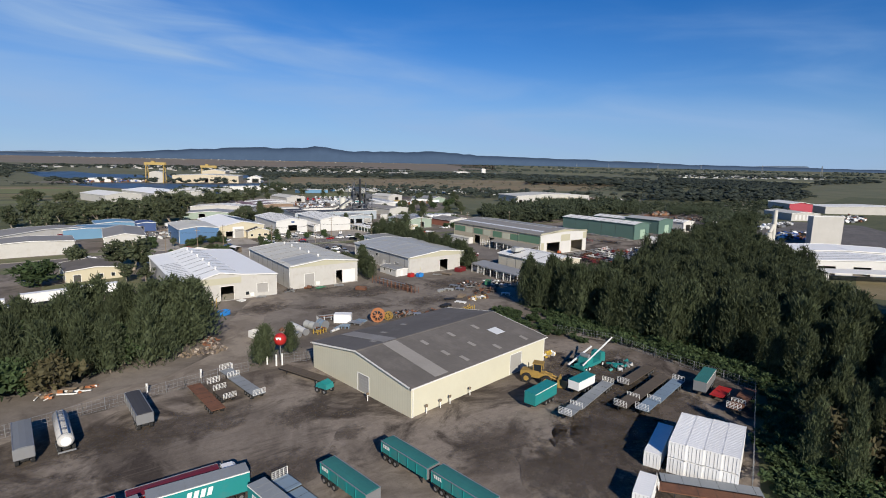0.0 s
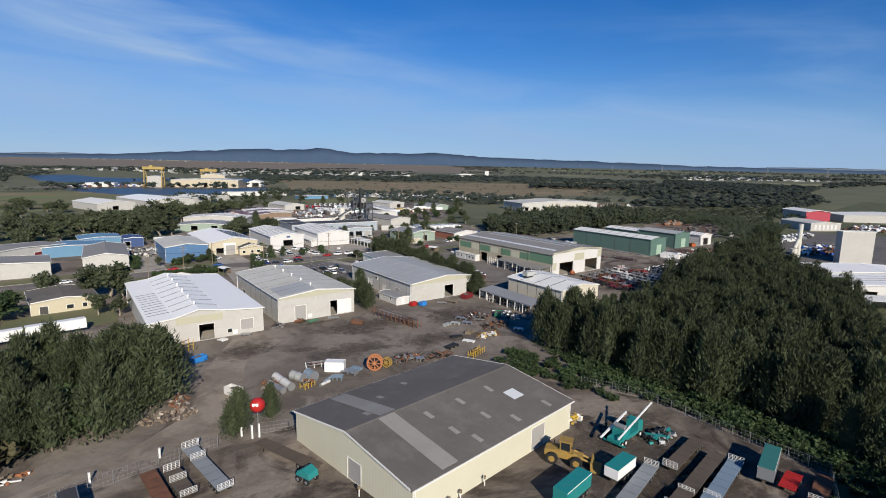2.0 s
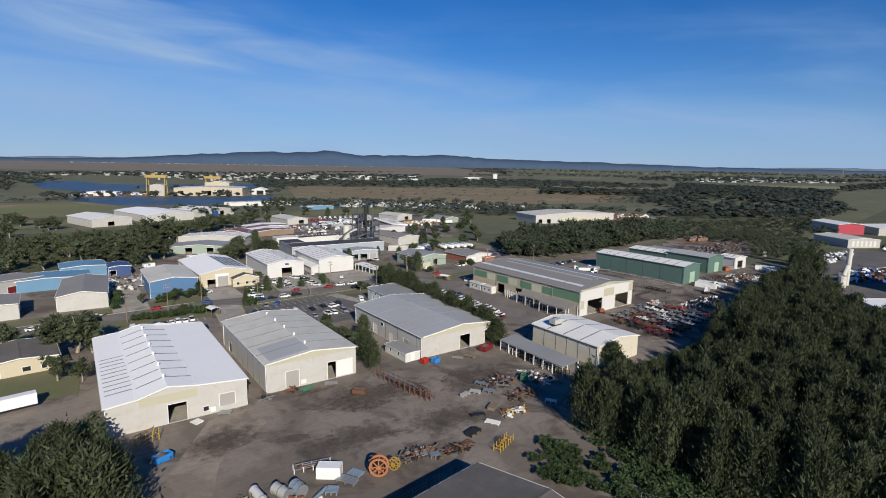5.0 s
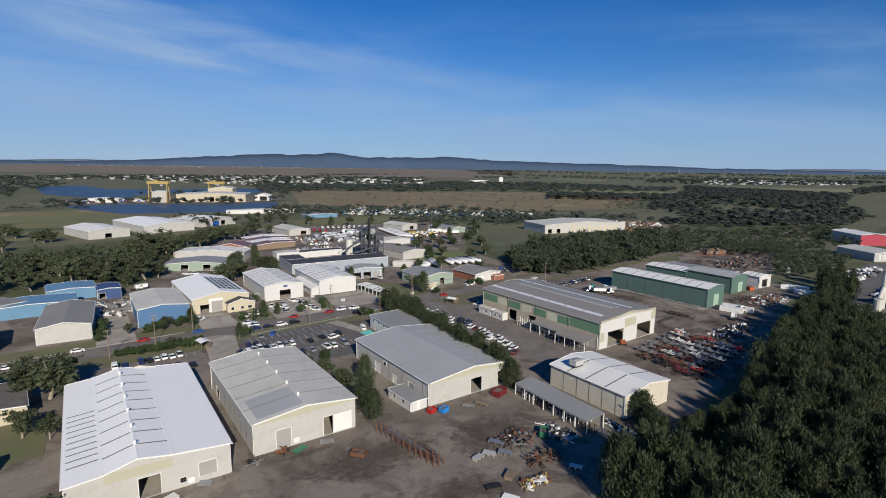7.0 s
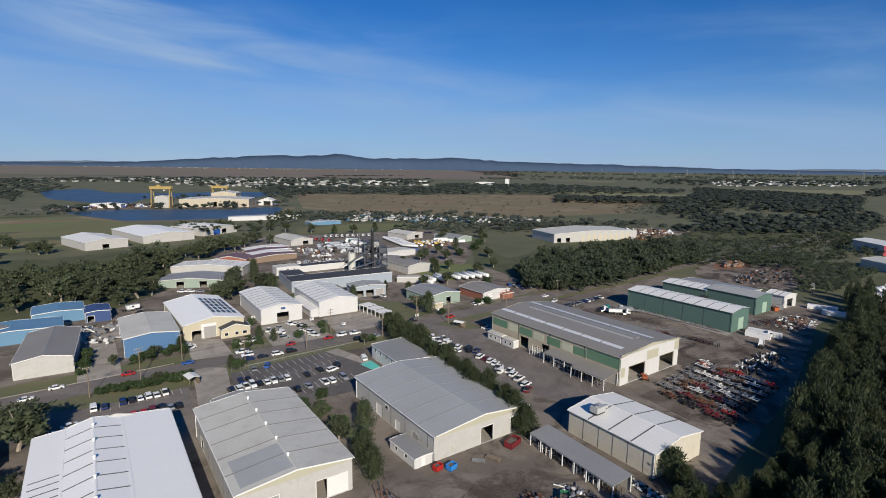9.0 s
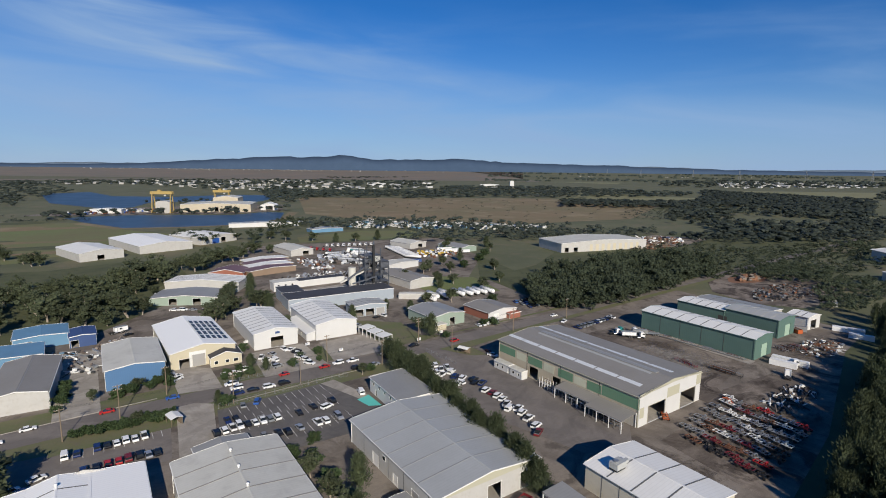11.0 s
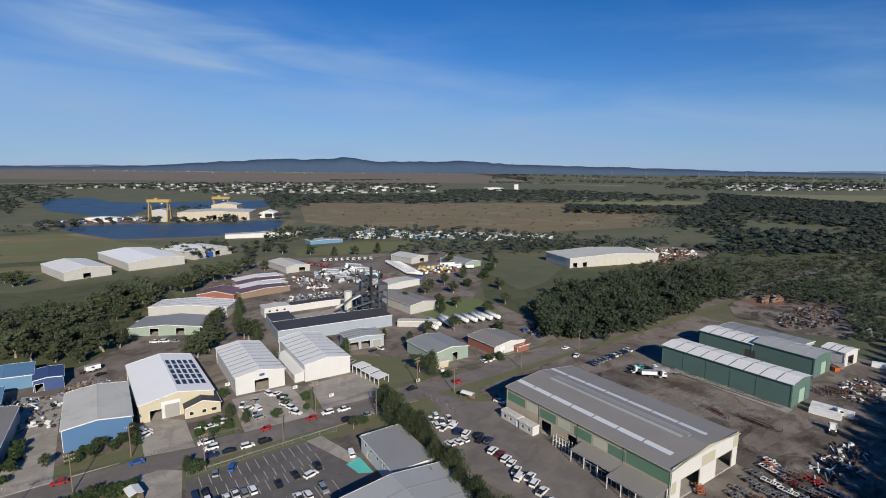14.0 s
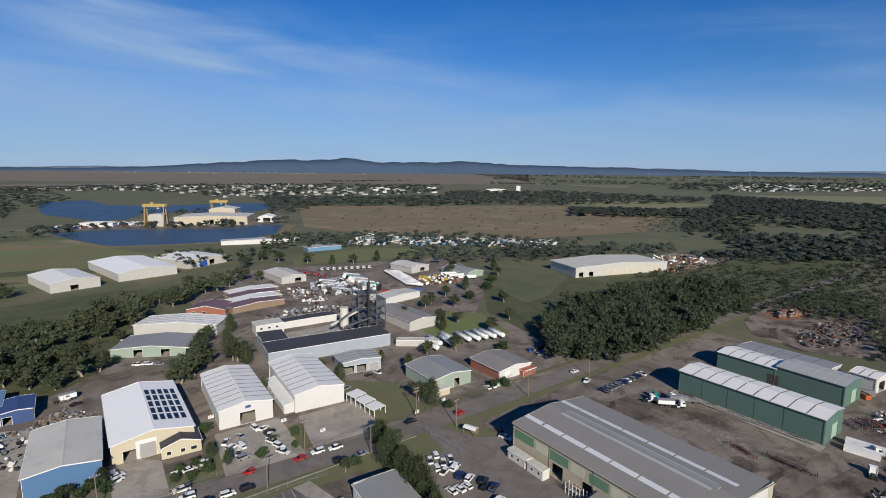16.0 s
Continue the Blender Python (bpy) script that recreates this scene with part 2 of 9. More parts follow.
M = {
    # ground
    "field": material("field", (0.150, 0.148, 0.078), 0.95, second=(0.085, 0.098, 0.05), big=0.012, grain=0.12, amount=0.95, stains=(0.20, 0.155, 0.10), stain_amount=0.6, fine=0.3),
    "yard": dirt("yard dirt", (0.275, 0.232, 0.19), (0.115, 0.094, 0.077), (0.046, 0.036, 0.03), 15, 0.045, 0.9),
    "yard_grey": dirt("grey yard dirt", (0.255, 0.22, 0.183), (0.158, 0.134, 0.111), (0.076, 0.063, 0.053), -25, 0.04, 0.75),
    "track": dirt("track dirt", (0.31, 0.265, 0.215), (0.215, 0.18, 0.145), (0.13, 0.105, 0.088), 30, 0.1, 0.5),
    "asphalt": dirt("street asphalt", (0.215, 0.19, 0.168), (0.165, 0.147, 0.132), (0.12, 0.107, 0.098), 0, 0.06, 0.5),
    "lot": dirt("car park asphalt", (0.16, 0.148, 0.138), (0.125, 0.117, 0.112), (0.085, 0.08, 0.078), 0, 0.08, 0.5),
    "concrete": dirt("concrete", (0.40, 0.365, 0.315), (0.31, 0.28, 0.24), (0.22, 0.195, 0.165), 80, 0.09, 0.5),
    "grass": material("grass", (0.118, 0.145, 0.055), 0.95, second=(0.175, 0.15, 0.09), stains=(0.15, 0.125, 0.095), stain_amount=0.7, big=0.1, grain=0.8, amount=0.8, relief=0.5, fine=0.3),
    "meadow": material("meadow", (0.150, 0.188, 0.064), 0.95, second=(0.165, 0.138, 0.072), stains=(0.15, 0.115, 0.06), stain_amount=0.5, big=0.012, grain=0.2, amount=0.8, fine=0.3),
    "brown_field": material("brown field", (0.235, 0.165, 0.092), 0.95, second=(0.165, 0.15, 0.075), big=0.008, grain=0.12, amount=0.9, stains=(0.31, 0.25, 0.15), stain_amount=0.7, fine=0.3),
    "marsh": material("dry marsh grass", (0.19, 0.155, 0.118), 0.95, second=(0.15, 0.135, 0.105), big=0.004, grain=0.03, amount=0.8, stains=(0.25, 0.16, 0.11), stain_amount=0.5),
    "pale_field": material("pale field", (0.235, 0.22, 0.115), 0.95, second=(0.165, 0.17, 0.08), big=0.015, grain=0.1, amount=0.8, fine=0.2),
    "scrub": material("scrub ground", (0.108, 0.112, 0.05), 0.95, second=(0.062, 0.074, 0.032), stains=(0.045, 0.056, 0.026), stain_amount=0.75, big=0.06, grain=0.5, amount=0.8, fine=0.3),
    "earth": material("red earth", (0.24, 0.12, 0.07), 0.95, second=(0.16, 0.09, 0.055), big=0.2, grain=1.0, amount=0.7, relief=0.4),
    # base tinted blue in place of the higher sky it would reflect
    "water": material("river water", (0.045, 0.082, 0.135), 0.45, second=(0.035, 0.068, 0.115), big=0.02, grain=0.25, amount=0.4, relief=0.5, spec=0.25),
    "paint": material("road paint", (0.72, 0.70, 0.66), 0.8, amount=0.3),
    # walls
    "cream": material("cream wall sheet", (0.61, 0.585, 0.455), 0.6, second=(0.52, 0.49, 0.375), big=0.3, grain=1.5, amount=0.3, ribs="x", pitch=0.6),
    "off_white": material("off white wall", (0.50, 0.488, 0.458), 0.65, second=(0.40, 0.385, 0.355), big=0.25, grain=1.6, amount=0.4, stains=(0.36, 0.32, 0.27), stain_amount=0.35),
    "white_wall": material("white wall", (0.62, 0.615, 0.595), 0.6, second=(0.52, 0.51, 0.485), big=0.25, grain=1.6, amount=0.35),
    "pale_cream": material("pale cream wall", (0.60, 0.56, 0.46), 0.65, second=(0.5, 0.465, 0.38), big=0.25, grain=1.6, amount=0.4, stains=(0.4, 0.36, 0.28), stain_amount=0.3),
    "blue_grey": material("pale blue grey wall", (0.34, 0.385, 0.43), 0.65, second=(0.28, 0.315, 0.35), big=0.25, grain=1.6, amount=0.4),
    "grey_wall": material("pale grey wall", (0.46, 0.445, 0.415), 0.65, second=(0.36, 0.345, 0.315), big=0.2, grain=1.3, amount=0.4, ribs="y", pitch=0.8),
    "beige": material("beige fascia", (0.46, 0.44, 0.33), 0.6, second=(0.39, 0.37, 0.275), amount=0.3),
    "tan_wall": material("tan wall sheet", (0.50, 0.44, 0.33), 0.6, second=(0.40, 0.34, 0.25), big=0.2, grain=1.4, amount=0.4, ribs="y", pitch=0.7),
    "green_panel": material("green wall panel", (0.12, 0.24, 0.15), 0.6, second=(0.17, 0.24, 0.16), amount=0.4, ribs="y", pitch=0.7),
    "pale_panel": material("pale wall panel", (0.58, 0.58, 0.44), 0.6, amount=0.3, ribs="y", pitch=0.7),
    "teal_wall": material("sage green wall sheet", (0.105, 0.178, 0.152), 0.55, second=(0.083, 0.145, 0.122), amount=0.4, ribs="y", pitch=0.8),
    "sage": material("pale sage wall", (0.30, 0.37, 0.305), 0.6, second=(0.25, 0.31, 0.25), amount=0.4, ribs="x", pitch=0.7),
    "blue_wall": material("blue wall sheet", (0.085, 0.18, 0.33), 0.55, second=(0.07, 0.15, 0.28), amount=0.35, ribs="x", pitch=0.6),
    "light_blue": material("faded blue wall", (0.13, 0.265, 0.40), 0.6, second=(0.105, 0.215, 0.33), amount=0.4),
    "navy": material("navy wall", (0.05, 0.09, 0.22), 0.6, amount=0.4),
    "yellow_wall": material("yellow brick wall", (0.55, 0.495, 0.36), 0.75, second=(0.46, 0.405, 0.285), amount=0.4, grain=3),
    "brick_red": material("red brick", (0.33, 0.13, 0.085), 0.85, second=(0.24, 0.095, 0.065), amount=0.5, grain=3),
    "brown_wall": material("brown wall", (0.28, 0.2, 0.14), 0.8, amount=0.4),
    "red_wall": material("red wall", (0.40, 0.05, 0.075), 0.5, amount=0.3),
    # roofs
    "roof_dark": material("weathered fibre roof", (0.155, 0.14, 0.125), 0.9, second=(0.105, 0.095, 0.085), big=0.1, grain=1.0, amount=0.7, ribs="x", pitch=0.5, stains=(0.21, 0.19, 0.17), stain_amount=0.4),
    "roof_patch": material("pale roof sheet", (0.32, 0.30, 0.27), 0.8, second=(0.23, 0.21, 0.19), amount=0.6, grain=2),
    "roof_white": material("white sheet roof", (0.91, 0.90, 0.86), 0.5, second=(0.82, 0.82, 0.81), big=0.12, grain=1, amount=0.3, ribs="y", pitch=0.8),
    "roof_white_x": material("white sheet roof across", (0.80, 0.79, 0.75), 0.55, second=(0.68, 0.66, 0.61), big=0.12, grain=1, amount=0.4, ribs="y", pitch=0.8),
    "roof_pale": material("pale grey sheet roof", (0.60, 0.585, 0.52), 0.6, second=(0.47, 0.455, 0.40), big=0.1, grain=1, amount=0.5, ribs="y", pitch=0.8, stains=(0.33, 0.31, 0.28), stain_amount=0.3),
    "roof_grey": material("grey sheet roof", (0.30, 0.30, 0.29), 0.5, second=(0.24, 0.24, 0.235), big=0.1, grain=1, amount=0.5, ribs="y", pitch=0.8),
    "roof_tan": material("tan grey sheet roof", (0.275, 0.258, 0.232), 0.6, second=(0.225, 0.21, 0.187), big=0.1, grain=1, amount=0.5, ribs="y", pitch=0.8),
    "roof_zinc": material("zinc sheet roof", (0.45, 0.455, 0.435), 0.5, 0.1, second=(0.365, 0.365, 0.345), big=0.1, grain=1, amount=0.5, ribs="y", pitch=0.8),
    "roof_charcoal": material("charcoal roof", (0.06, 0.06, 0.065), 0.7, second=(0.045, 0.045, 0.05), amount=0.5),
    "roof_maroon": material("maroon roof", (0.17, 0.105, 0.125), 0.7, second=(0.13, 0.08, 0.095), amount=0.5),
    "roof_tile": material("red tile roof", (0.36, 0.13, 0.08), 0.8, amount=0.5, grain=3),
    "clear_sheet": material("clear roof sheet", (0.68, 0.69, 0.68), 0.4, second=(0.60, 0.63, 0.64), amount=0.4),
    "seam": material("roof seam", (0.13, 0.13, 0.125), 0.7, amount=0.3),
    "white_trim": material("white trim", (0.80, 0.79, 0.75), 0.5, amount=0.2),
    "dark_trim": material("dark trim", (0.07, 0.065, 0.06), 0.6, amount=0.3),
    "roller": material("roller door", (0.36, 0.35, 0.33), 0.5, second=(0.28, 0.27, 0.26), amount=0.4),
    "white_door": material("white door", (0.78, 0.76, 0.72), 0.5, amount=0.25),
    "green_door": material("green door", (0.35, 0.48, 0.38), 0.5, amount=0.3),
    "glass": glossy("dark window glass", (0.02, 0.025, 0.03), 0.06, spec=0.8),
    "solar": glossy("solar panel", (0.008, 0.010, 0.018), 0.3, spec=0.35),
    # paint and metal
    "teal": material("teal paint", (0.02, 0.225, 0.22), 0.45, second=(0.012, 0.2, 0.2), amount=0.4, stains=(0.09, 0.19, 0.18), stain_amount=0.4),
    "teal_dark": material("faded teal tarpaulin", (0.03, 0.17, 0.16), 0.8, second=(0.022, 0.12, 0.115), amount=0.6, grain=1.5, relief=0.3),
    "steel": material("galvanised steel", (0.40, 0.41, 0.42), 0.45, 0.6, second=(0.28, 0.28, 0.28), amount=0.5),
    "alloy": material("bright alloy", (0.62, 0.63, 0.64), 0.3, 0.85, amount=0.3),
    "dark_metal": material("dark chassis metal", (0.03, 0.03, 0.03), 0.6, 0.2, amount=0.4),
    "rust": material("rusted steel", (0.20, 0.085, 0.045), 0.9, second=(0.11, 0.055, 0.035), big=0.6, grain=3, amount=0.8),
    "rust_orange": material("orange rusted paint", (0.40, 0.16, 0.065), 0.8, second=(0.3, 0.11, 0.05), big=0.6, grain=3, amount=0.6),
    "red": material("red paint", (0.42, 0.025, 0.022), 0.35, amount=0.25),
    "maroon": material("maroon paint", (0.17, 0.02, 0.025), 0.4, amount=0.3),
    "orange": material("orange paint", (0.46, 0.11, 0.035), 0.5, amount=0.35),
    "yellow": material("yellow paint", (0.55, 0.37, 0.06), 0.5, second=(0.42, 0.28, 0.05), amount=0.45),
    "mustard": material("worn mustard paint", (0.36, 0.23, 0.055), 0.65, second=(0.22, 0.14, 0.045), big=0.6, grain=2.5, amount=0.6),
    "blue": material("blue paint", (0.03, 0.10, 0.36), 0.35, amount=0.3),
    "bright_blue": material("bright blue paint", (0.03, 0.22, 0.60), 0.5, amount=0.3),
    "green": material("green paint", (0.04, 0.19, 0.10), 0.5, amount=0.3),
    "white": material("white paint", (0.80, 0.80, 0.79), 0.35, second=(0.70, 0.69, 0.66), amount=0.25, pieces=0.06),
    "silver": material("silver paint", (0.45, 0.46, 0.48), 0.3, 0.5, amount=0.2),
    "grey": material("grey paint", (0.20, 0.21, 0.22), 0.4, amount=0.3),
    "black": material("black paint", (0.015, 0.015, 0.018), 0.25, amount=0.3),
    "navy_paint": material("navy paint", (0.015, 0.03, 0.11), 0.25, amount=0.3),
    "rubber": material("tyre rubber", (0.02, 0.02, 0.02), 0.9, amount=0.4),
    "deck_grey": material("grey trailer deck", (0.27, 0.29, 0.30), 0.7, second=(0.19, 0.20, 0.21), amount=0.5),
    "deck_blue": material("blue grey trailer deck", (0.20, 0.27, 0.34), 0.7, second=(0.15, 0.2, 0.25), amount=0.5),
    "deck_brown": material("brown timber deck", (0.115, 0.09, 0.068), 0.9, second=(0.07, 0.056, 0.043), amount=0.6, grain=2),
    "timber": material("weathered timber", (0.24, 0.185, 0.13), 0.9, second=(0.15, 0.115, 0.08), amount=0.6, grain=3),
    "plastic_white": material("white plastic", (0.75, 0.75, 0.72), 0.5, amount=0.3),
    "rubble": material("rubble", (0.34, 0.29, 0.24), 0.95, second=(0.2, 0.16, 0.13), big=0.8, grain=3, amount=0.8, pieces=0.35),
    "scrap": material("mixed scrap", (0.17, 0.14, 0.12), 0.8, 0.2, second=(0.09, 0.07, 0.06), big=1.2, grain=4, amount=0.8),
    "bark": material("bark", (0.20, 0.165, 0.13), 0.95, second=(0.10, 0.08, 0.062), big=0.5, grain=3, amount=0.7),
    "pale_bark": material("pale gum bark", (0.36, 0.31, 0.25), 0.9, second=(0.2, 0.165, 0.13), big=0.5, grain=2, amount=0.7),
    "tower_grey": material("weathered blue grey steel", (0.115, 0.125, 0.145), 0.7, 0.2, second=(0.075, 0.08, 0.09), big=0.3, grain=2, amount=0.6),
    # crane yellow muted in the paint to stand in for haze
    "crane_yellow": material("hazed crane yellow", (0.40, 0.29, 0.10), 0.7, second=(0.30, 0.21, 0.08), amount=0.4),
    # far houses' white taken down to grey to imitate haze
    "bleached": material("hazed far roof", (0.46, 0.46, 0.45), 0.8, second=(0.34, 0.34, 0.34), amount=0.5),
    "leaf_forest": leafy("casuarina foliage", (0.081, 0.100, 0.051), (0.059, 0.074, 0.039)),
    "leaf_gum": leafy("gum foliage", (0.090, 0.106, 0.058), (0.061, 0.075, 0.041)),
    "leaf_bush": leafy("bush foliage", (0.070, 0.104, 0.044), (0.042, 0.066, 0.029)),
    "leaf_brown": leafy("brown foliage", (0.10, 0.085, 0.045), (0.065, 0.062, 0.032)),
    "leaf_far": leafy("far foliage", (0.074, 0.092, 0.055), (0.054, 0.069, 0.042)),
    # green greyed towards blue, with aerial haze put into the colour
    "leaf_hazed": leafy("hazed distant foliage", (0.060, 0.074, 0.060), (0.048, 0.060, 0.050)),
    # haze of distance is painted into both hill colours: blue, then paler
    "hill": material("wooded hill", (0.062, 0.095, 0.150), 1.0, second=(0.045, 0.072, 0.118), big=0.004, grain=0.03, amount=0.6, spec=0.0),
    "hill_far": material("hazed far wooded hill", (0.15, 0.195, 0.25), 1.0, second=(0.13, 0.17, 0.22), big=0.004, grain=0.03, amount=0.5, spec=0.0),
}


# ---- mesh helpers ----
class Geo:
    """A mesh in the making: lists of corners and faces."""

    def __init__(self):
        self.v, self.f = [], []

    def add(self, pts, faces):
        o = len(self.v)
        self.v.extend(tuple(p) for p in pts)
        self.f.extend(tuple(o + i for i in f) for f in faces)
        return self

    def box(self, x0, x1, y0, y1, z0, z1, m=None):
        p = [(x0, y0, z0), (x1, y0, z0), (x1, y1, z0), (x0, y1, z0), (x0, y0, z1), (x1, y0, z1), (x1, y1, z1), (x0, y1, z1)]
        if m is not None:
            p = [m @ Vector(q) for q in p]
        return self.add(p, [(3, 2, 1, 0), (4, 5, 6, 7), (0, 1, 5, 4), (1, 2, 6, 5), (2, 3, 7, 6), (3, 0, 4, 7)])

    def prism(self, outline, y0, y1, axis="y", m=None):
        """An outline of (u, z) pushed along an axis from y0 to y1."""
        n = len(outline)
        put = (lambda u, z, w: (u, w, z)) if axis == "y" else (lambda u, z, w: (w, u, z))
        if axis == "z":
            put = lambda u, z, w: (u, z, w)
        p = [put(u, z, y0) for u, z in outline] + [put(u, z, y1) for u, z in outline]
        if m is not None:
            p = [m @ Vector(q) for q in p]
        return self.add(p, [tuple(range(n)), tuple(range(2 * n - 1, n - 1, -1))] + [(i, i + n, (i + 1) % n + n, (i + 1) % n) for i in range(n)])

    def rod(self, a, b, r, n=6, r2=None):
        a, b = Vector(a), Vector(b)
        q = (b - a).to_track_quat("Z", "Y").to_matrix()
        r2 = r if r2 is None else r2
        p = []
        for c, rr in ((a, r), (b, r2)):
            for i in range(n):
                t = 2 * math.pi * i / n
                p.append(c + q @ Vector((rr * math.cos(t), rr * math.sin(t), 0)))
        return self.add(p, [tuple(range(n - 1, -1, -1)), tuple(range(n, 2 * n))] + [(i, (i + 1) % n, (i + 1) % n + n, i + n) for i in range(n)])

    def ball(self, c, r, n=8, k=5, squash=1.0):
        c = Vector(c)
        p, f = [], []
        for j in range(k + 1):
            a = math.pi * j / k
            for i in range(n):
                t = 2 * math.pi * i / n
                p.append(c + Vector((r * math.sin(a) * math.cos(t), r * math.sin(a) * math.sin(t), r * squash * math.cos(a))))
        for j in range(k):
            for i in range(n):
                f.append((j * n + i, (j + 1) * n + i, (j + 1) * n + (i + 1) % n, j * n + (i + 1) % n))
        return self.add(p, f)

    def mesh(self, name):
        me = bpy.data.meshes.new(name)
        me.from_pydata([tuple(p) for p in self.v], [], self.f)
        me.validate()
        bm = bmesh.new()
        bm.from_mesh(me)
        if len(self.v) < 3000:
            bmesh.ops.remove_doubles(bm, verts=bm.verts, dist=0.0004)
        bmesh.ops.recalc_face_normals(bm, faces=bm.faces)
        bm.to_mesh(me)
        bm.free()
        return me


def part(name, geo, mat, parent=None, label="", smooth=False):
    """One mesh object under a thing or a part."""
    me = geo.mesh(name) if isinstance(geo, Geo) else geo
    if not me.materials:
        me.materials.append(M[mat] if isinstance(mat, str) else mat)
    if smooth:
        for p in me.polygons:
            p.use_smooth = True
    ob = new(name, me)
    if parent is not None:
        ob.parent = parent
    if label:
        ob["label"] = label
    return ob


def thing(name, label, category, m=None, group="", kind=""):
    ob = tagged(new(name), label, category, group, kind)
    ob.empty_display_size = 0.5
    if m is not None:
        ob.matrix_basis = m
    return ob


def at(x, y, rz=0.0, z=0.0):
    return pose(x, y, z, 0, 0, rz)


# ---- ground ----
def sheet(name, pts, z, mat, label="", category="ground", kind="structure"):
    """A flat piece of ground with a given outline."""
    g = Geo()
    g.add([(x, y, z) for x, y in pts], [tuple(range(len(pts)))])
    ob = part(name, g, mat)
    tagged(ob, label, category, "", kind)
    return ob


def blob(cx, cy, rx, ry, n=22, rough=0.18, seed=1, rot=0.0):
    """An uneven closed outline."""
    r = random.Random(seed)
    ph = [r.uniform(0, 6.28) for _ in range(3)]
    out = []
    for i in range(n):
        a = 2 * math.pi * i / n
        k = 1 + rough * (math.sin(2 * a + ph[0]) * 0.4 + math.sin(3 * a + ph[1]) * 0.3 + math.sin(5 * a + ph[2]) * 0.25 + math.sin(9 * a + ph[1] * 2) * 0.12 + r.uniform(-0.12, 0.12) * (n > 40))
        x, y = rx * k * math.cos(a), ry * k * math.sin(a)
        c, s = math.cos(radians(rot)), math.sin(radians(rot))
        out.append((cx + x * c - y * s, cy + x * s + y * c))
    return out


def ground():
    g = Geo()
    n = 60
    lo, hi = -6000.0, 6000.0
    st = (hi - lo) / n
    for j in range(n + 1):
        for i in range(n + 1):
            g.v.append((lo + i * st, lo + j * st, 0.0))
    for j in range(n):
        for i in range(n):
            a = j * (n + 1) + i
            g.f.append((a, a + 1, a + n + 2, a + n + 1))
    tagged(part("ground", g, "field"), "flat dry grassland and paddocks reaching the horizon", "ground", "", "structure")


ground()
# industrial ground, in one large pale sheet with others on it
sheet("ground_industrial", [(-60, 40), (-60, -60), (20, -60), (44, -12), (82, 3), (86, 66), (200, 76), (262, 92), (306, 104), (312, 200), (230, 300), (310, 380), (320, 470), (150, 520), (90, 480), (100, 400), (-30, 300), (-60, 230)], 0.02, "yard_grey", "bare grey brown gravel and dirt between the sheds")
sheet("yard_floor", [(-45, 62), (-45, -60), (20, -60), (44, -12), (81, 3.4), (80, 34), (75, 46), (60, 63), (20, 64.5), (8, 64.5), (-18, 62.3)], 0.04, "yard", "dirt truck yard with dark damp patches")
sheet("track_dirt", [(-60, 55), (-28, 63), (-17, 69), (-4, 72), (7, 80), (14, 100), (24, 116), (32, 117), (34, 108), (22, 98), (17, 84), (13, 72), (8, 65.6), (-18, 63.4), (-60, 46)], 0.05, "track", "pale dirt track along the fence")
M["damp"] = dirt("damp dirt", (0.15, 0.122, 0.10), (0.105, 0.086, 0.07), (0.07, 0.057, 0.047), 40, 0.12, 0.7)


def soften(m):
    """Lets a patch fade into the ground at its rim, unevenly."""
    nt = m.node_tree
    N, L = nt.nodes.new, nt.links.new
    tc = N("ShaderNodeTexCoord")
    d = N("ShaderNodeVectorMath")
    d.operation = "DISTANCE"
    flat = N("ShaderNodeMapping")
    flat.inputs["Scale"].default_value = (1, 1, 0)
    L(tc.outputs["Generated"], flat.inputs["Vector"])
    L(flat.outputs[0], d.inputs[0])
    d.inputs[1].default_value = (0.5, 0.5, 0)
    n = N("ShaderNodeTexNoise")
    n.inputs["Scale"].default_value, n.inputs["Detail"].default_value, n.inputs["Roughness"].default_value = 0.55, 8, 0.72
    L(tc.outputs["Object"], n.inputs["Vector"])
    k = N("ShaderNodeMath")
    k.operation = "MULTIPLY_ADD"
    L(n.outputs[0], k.inputs[0])
    k.inputs[1].default_value = 0.9
    L(d.outputs["Value"], k.inputs[2])
    r = N("ShaderNodeMapRange")
    r.inputs[1].default_value, r.inputs[2].default_value, r.inputs[3].default_value, r.inputs[4].default_value = 0.46, 0.8, 0.85, 0.0
    L(k.outputs[0], r.inputs[0])
    L(r.outputs[0], nt.nodes["Principled BSDF"].inputs["Alpha"])


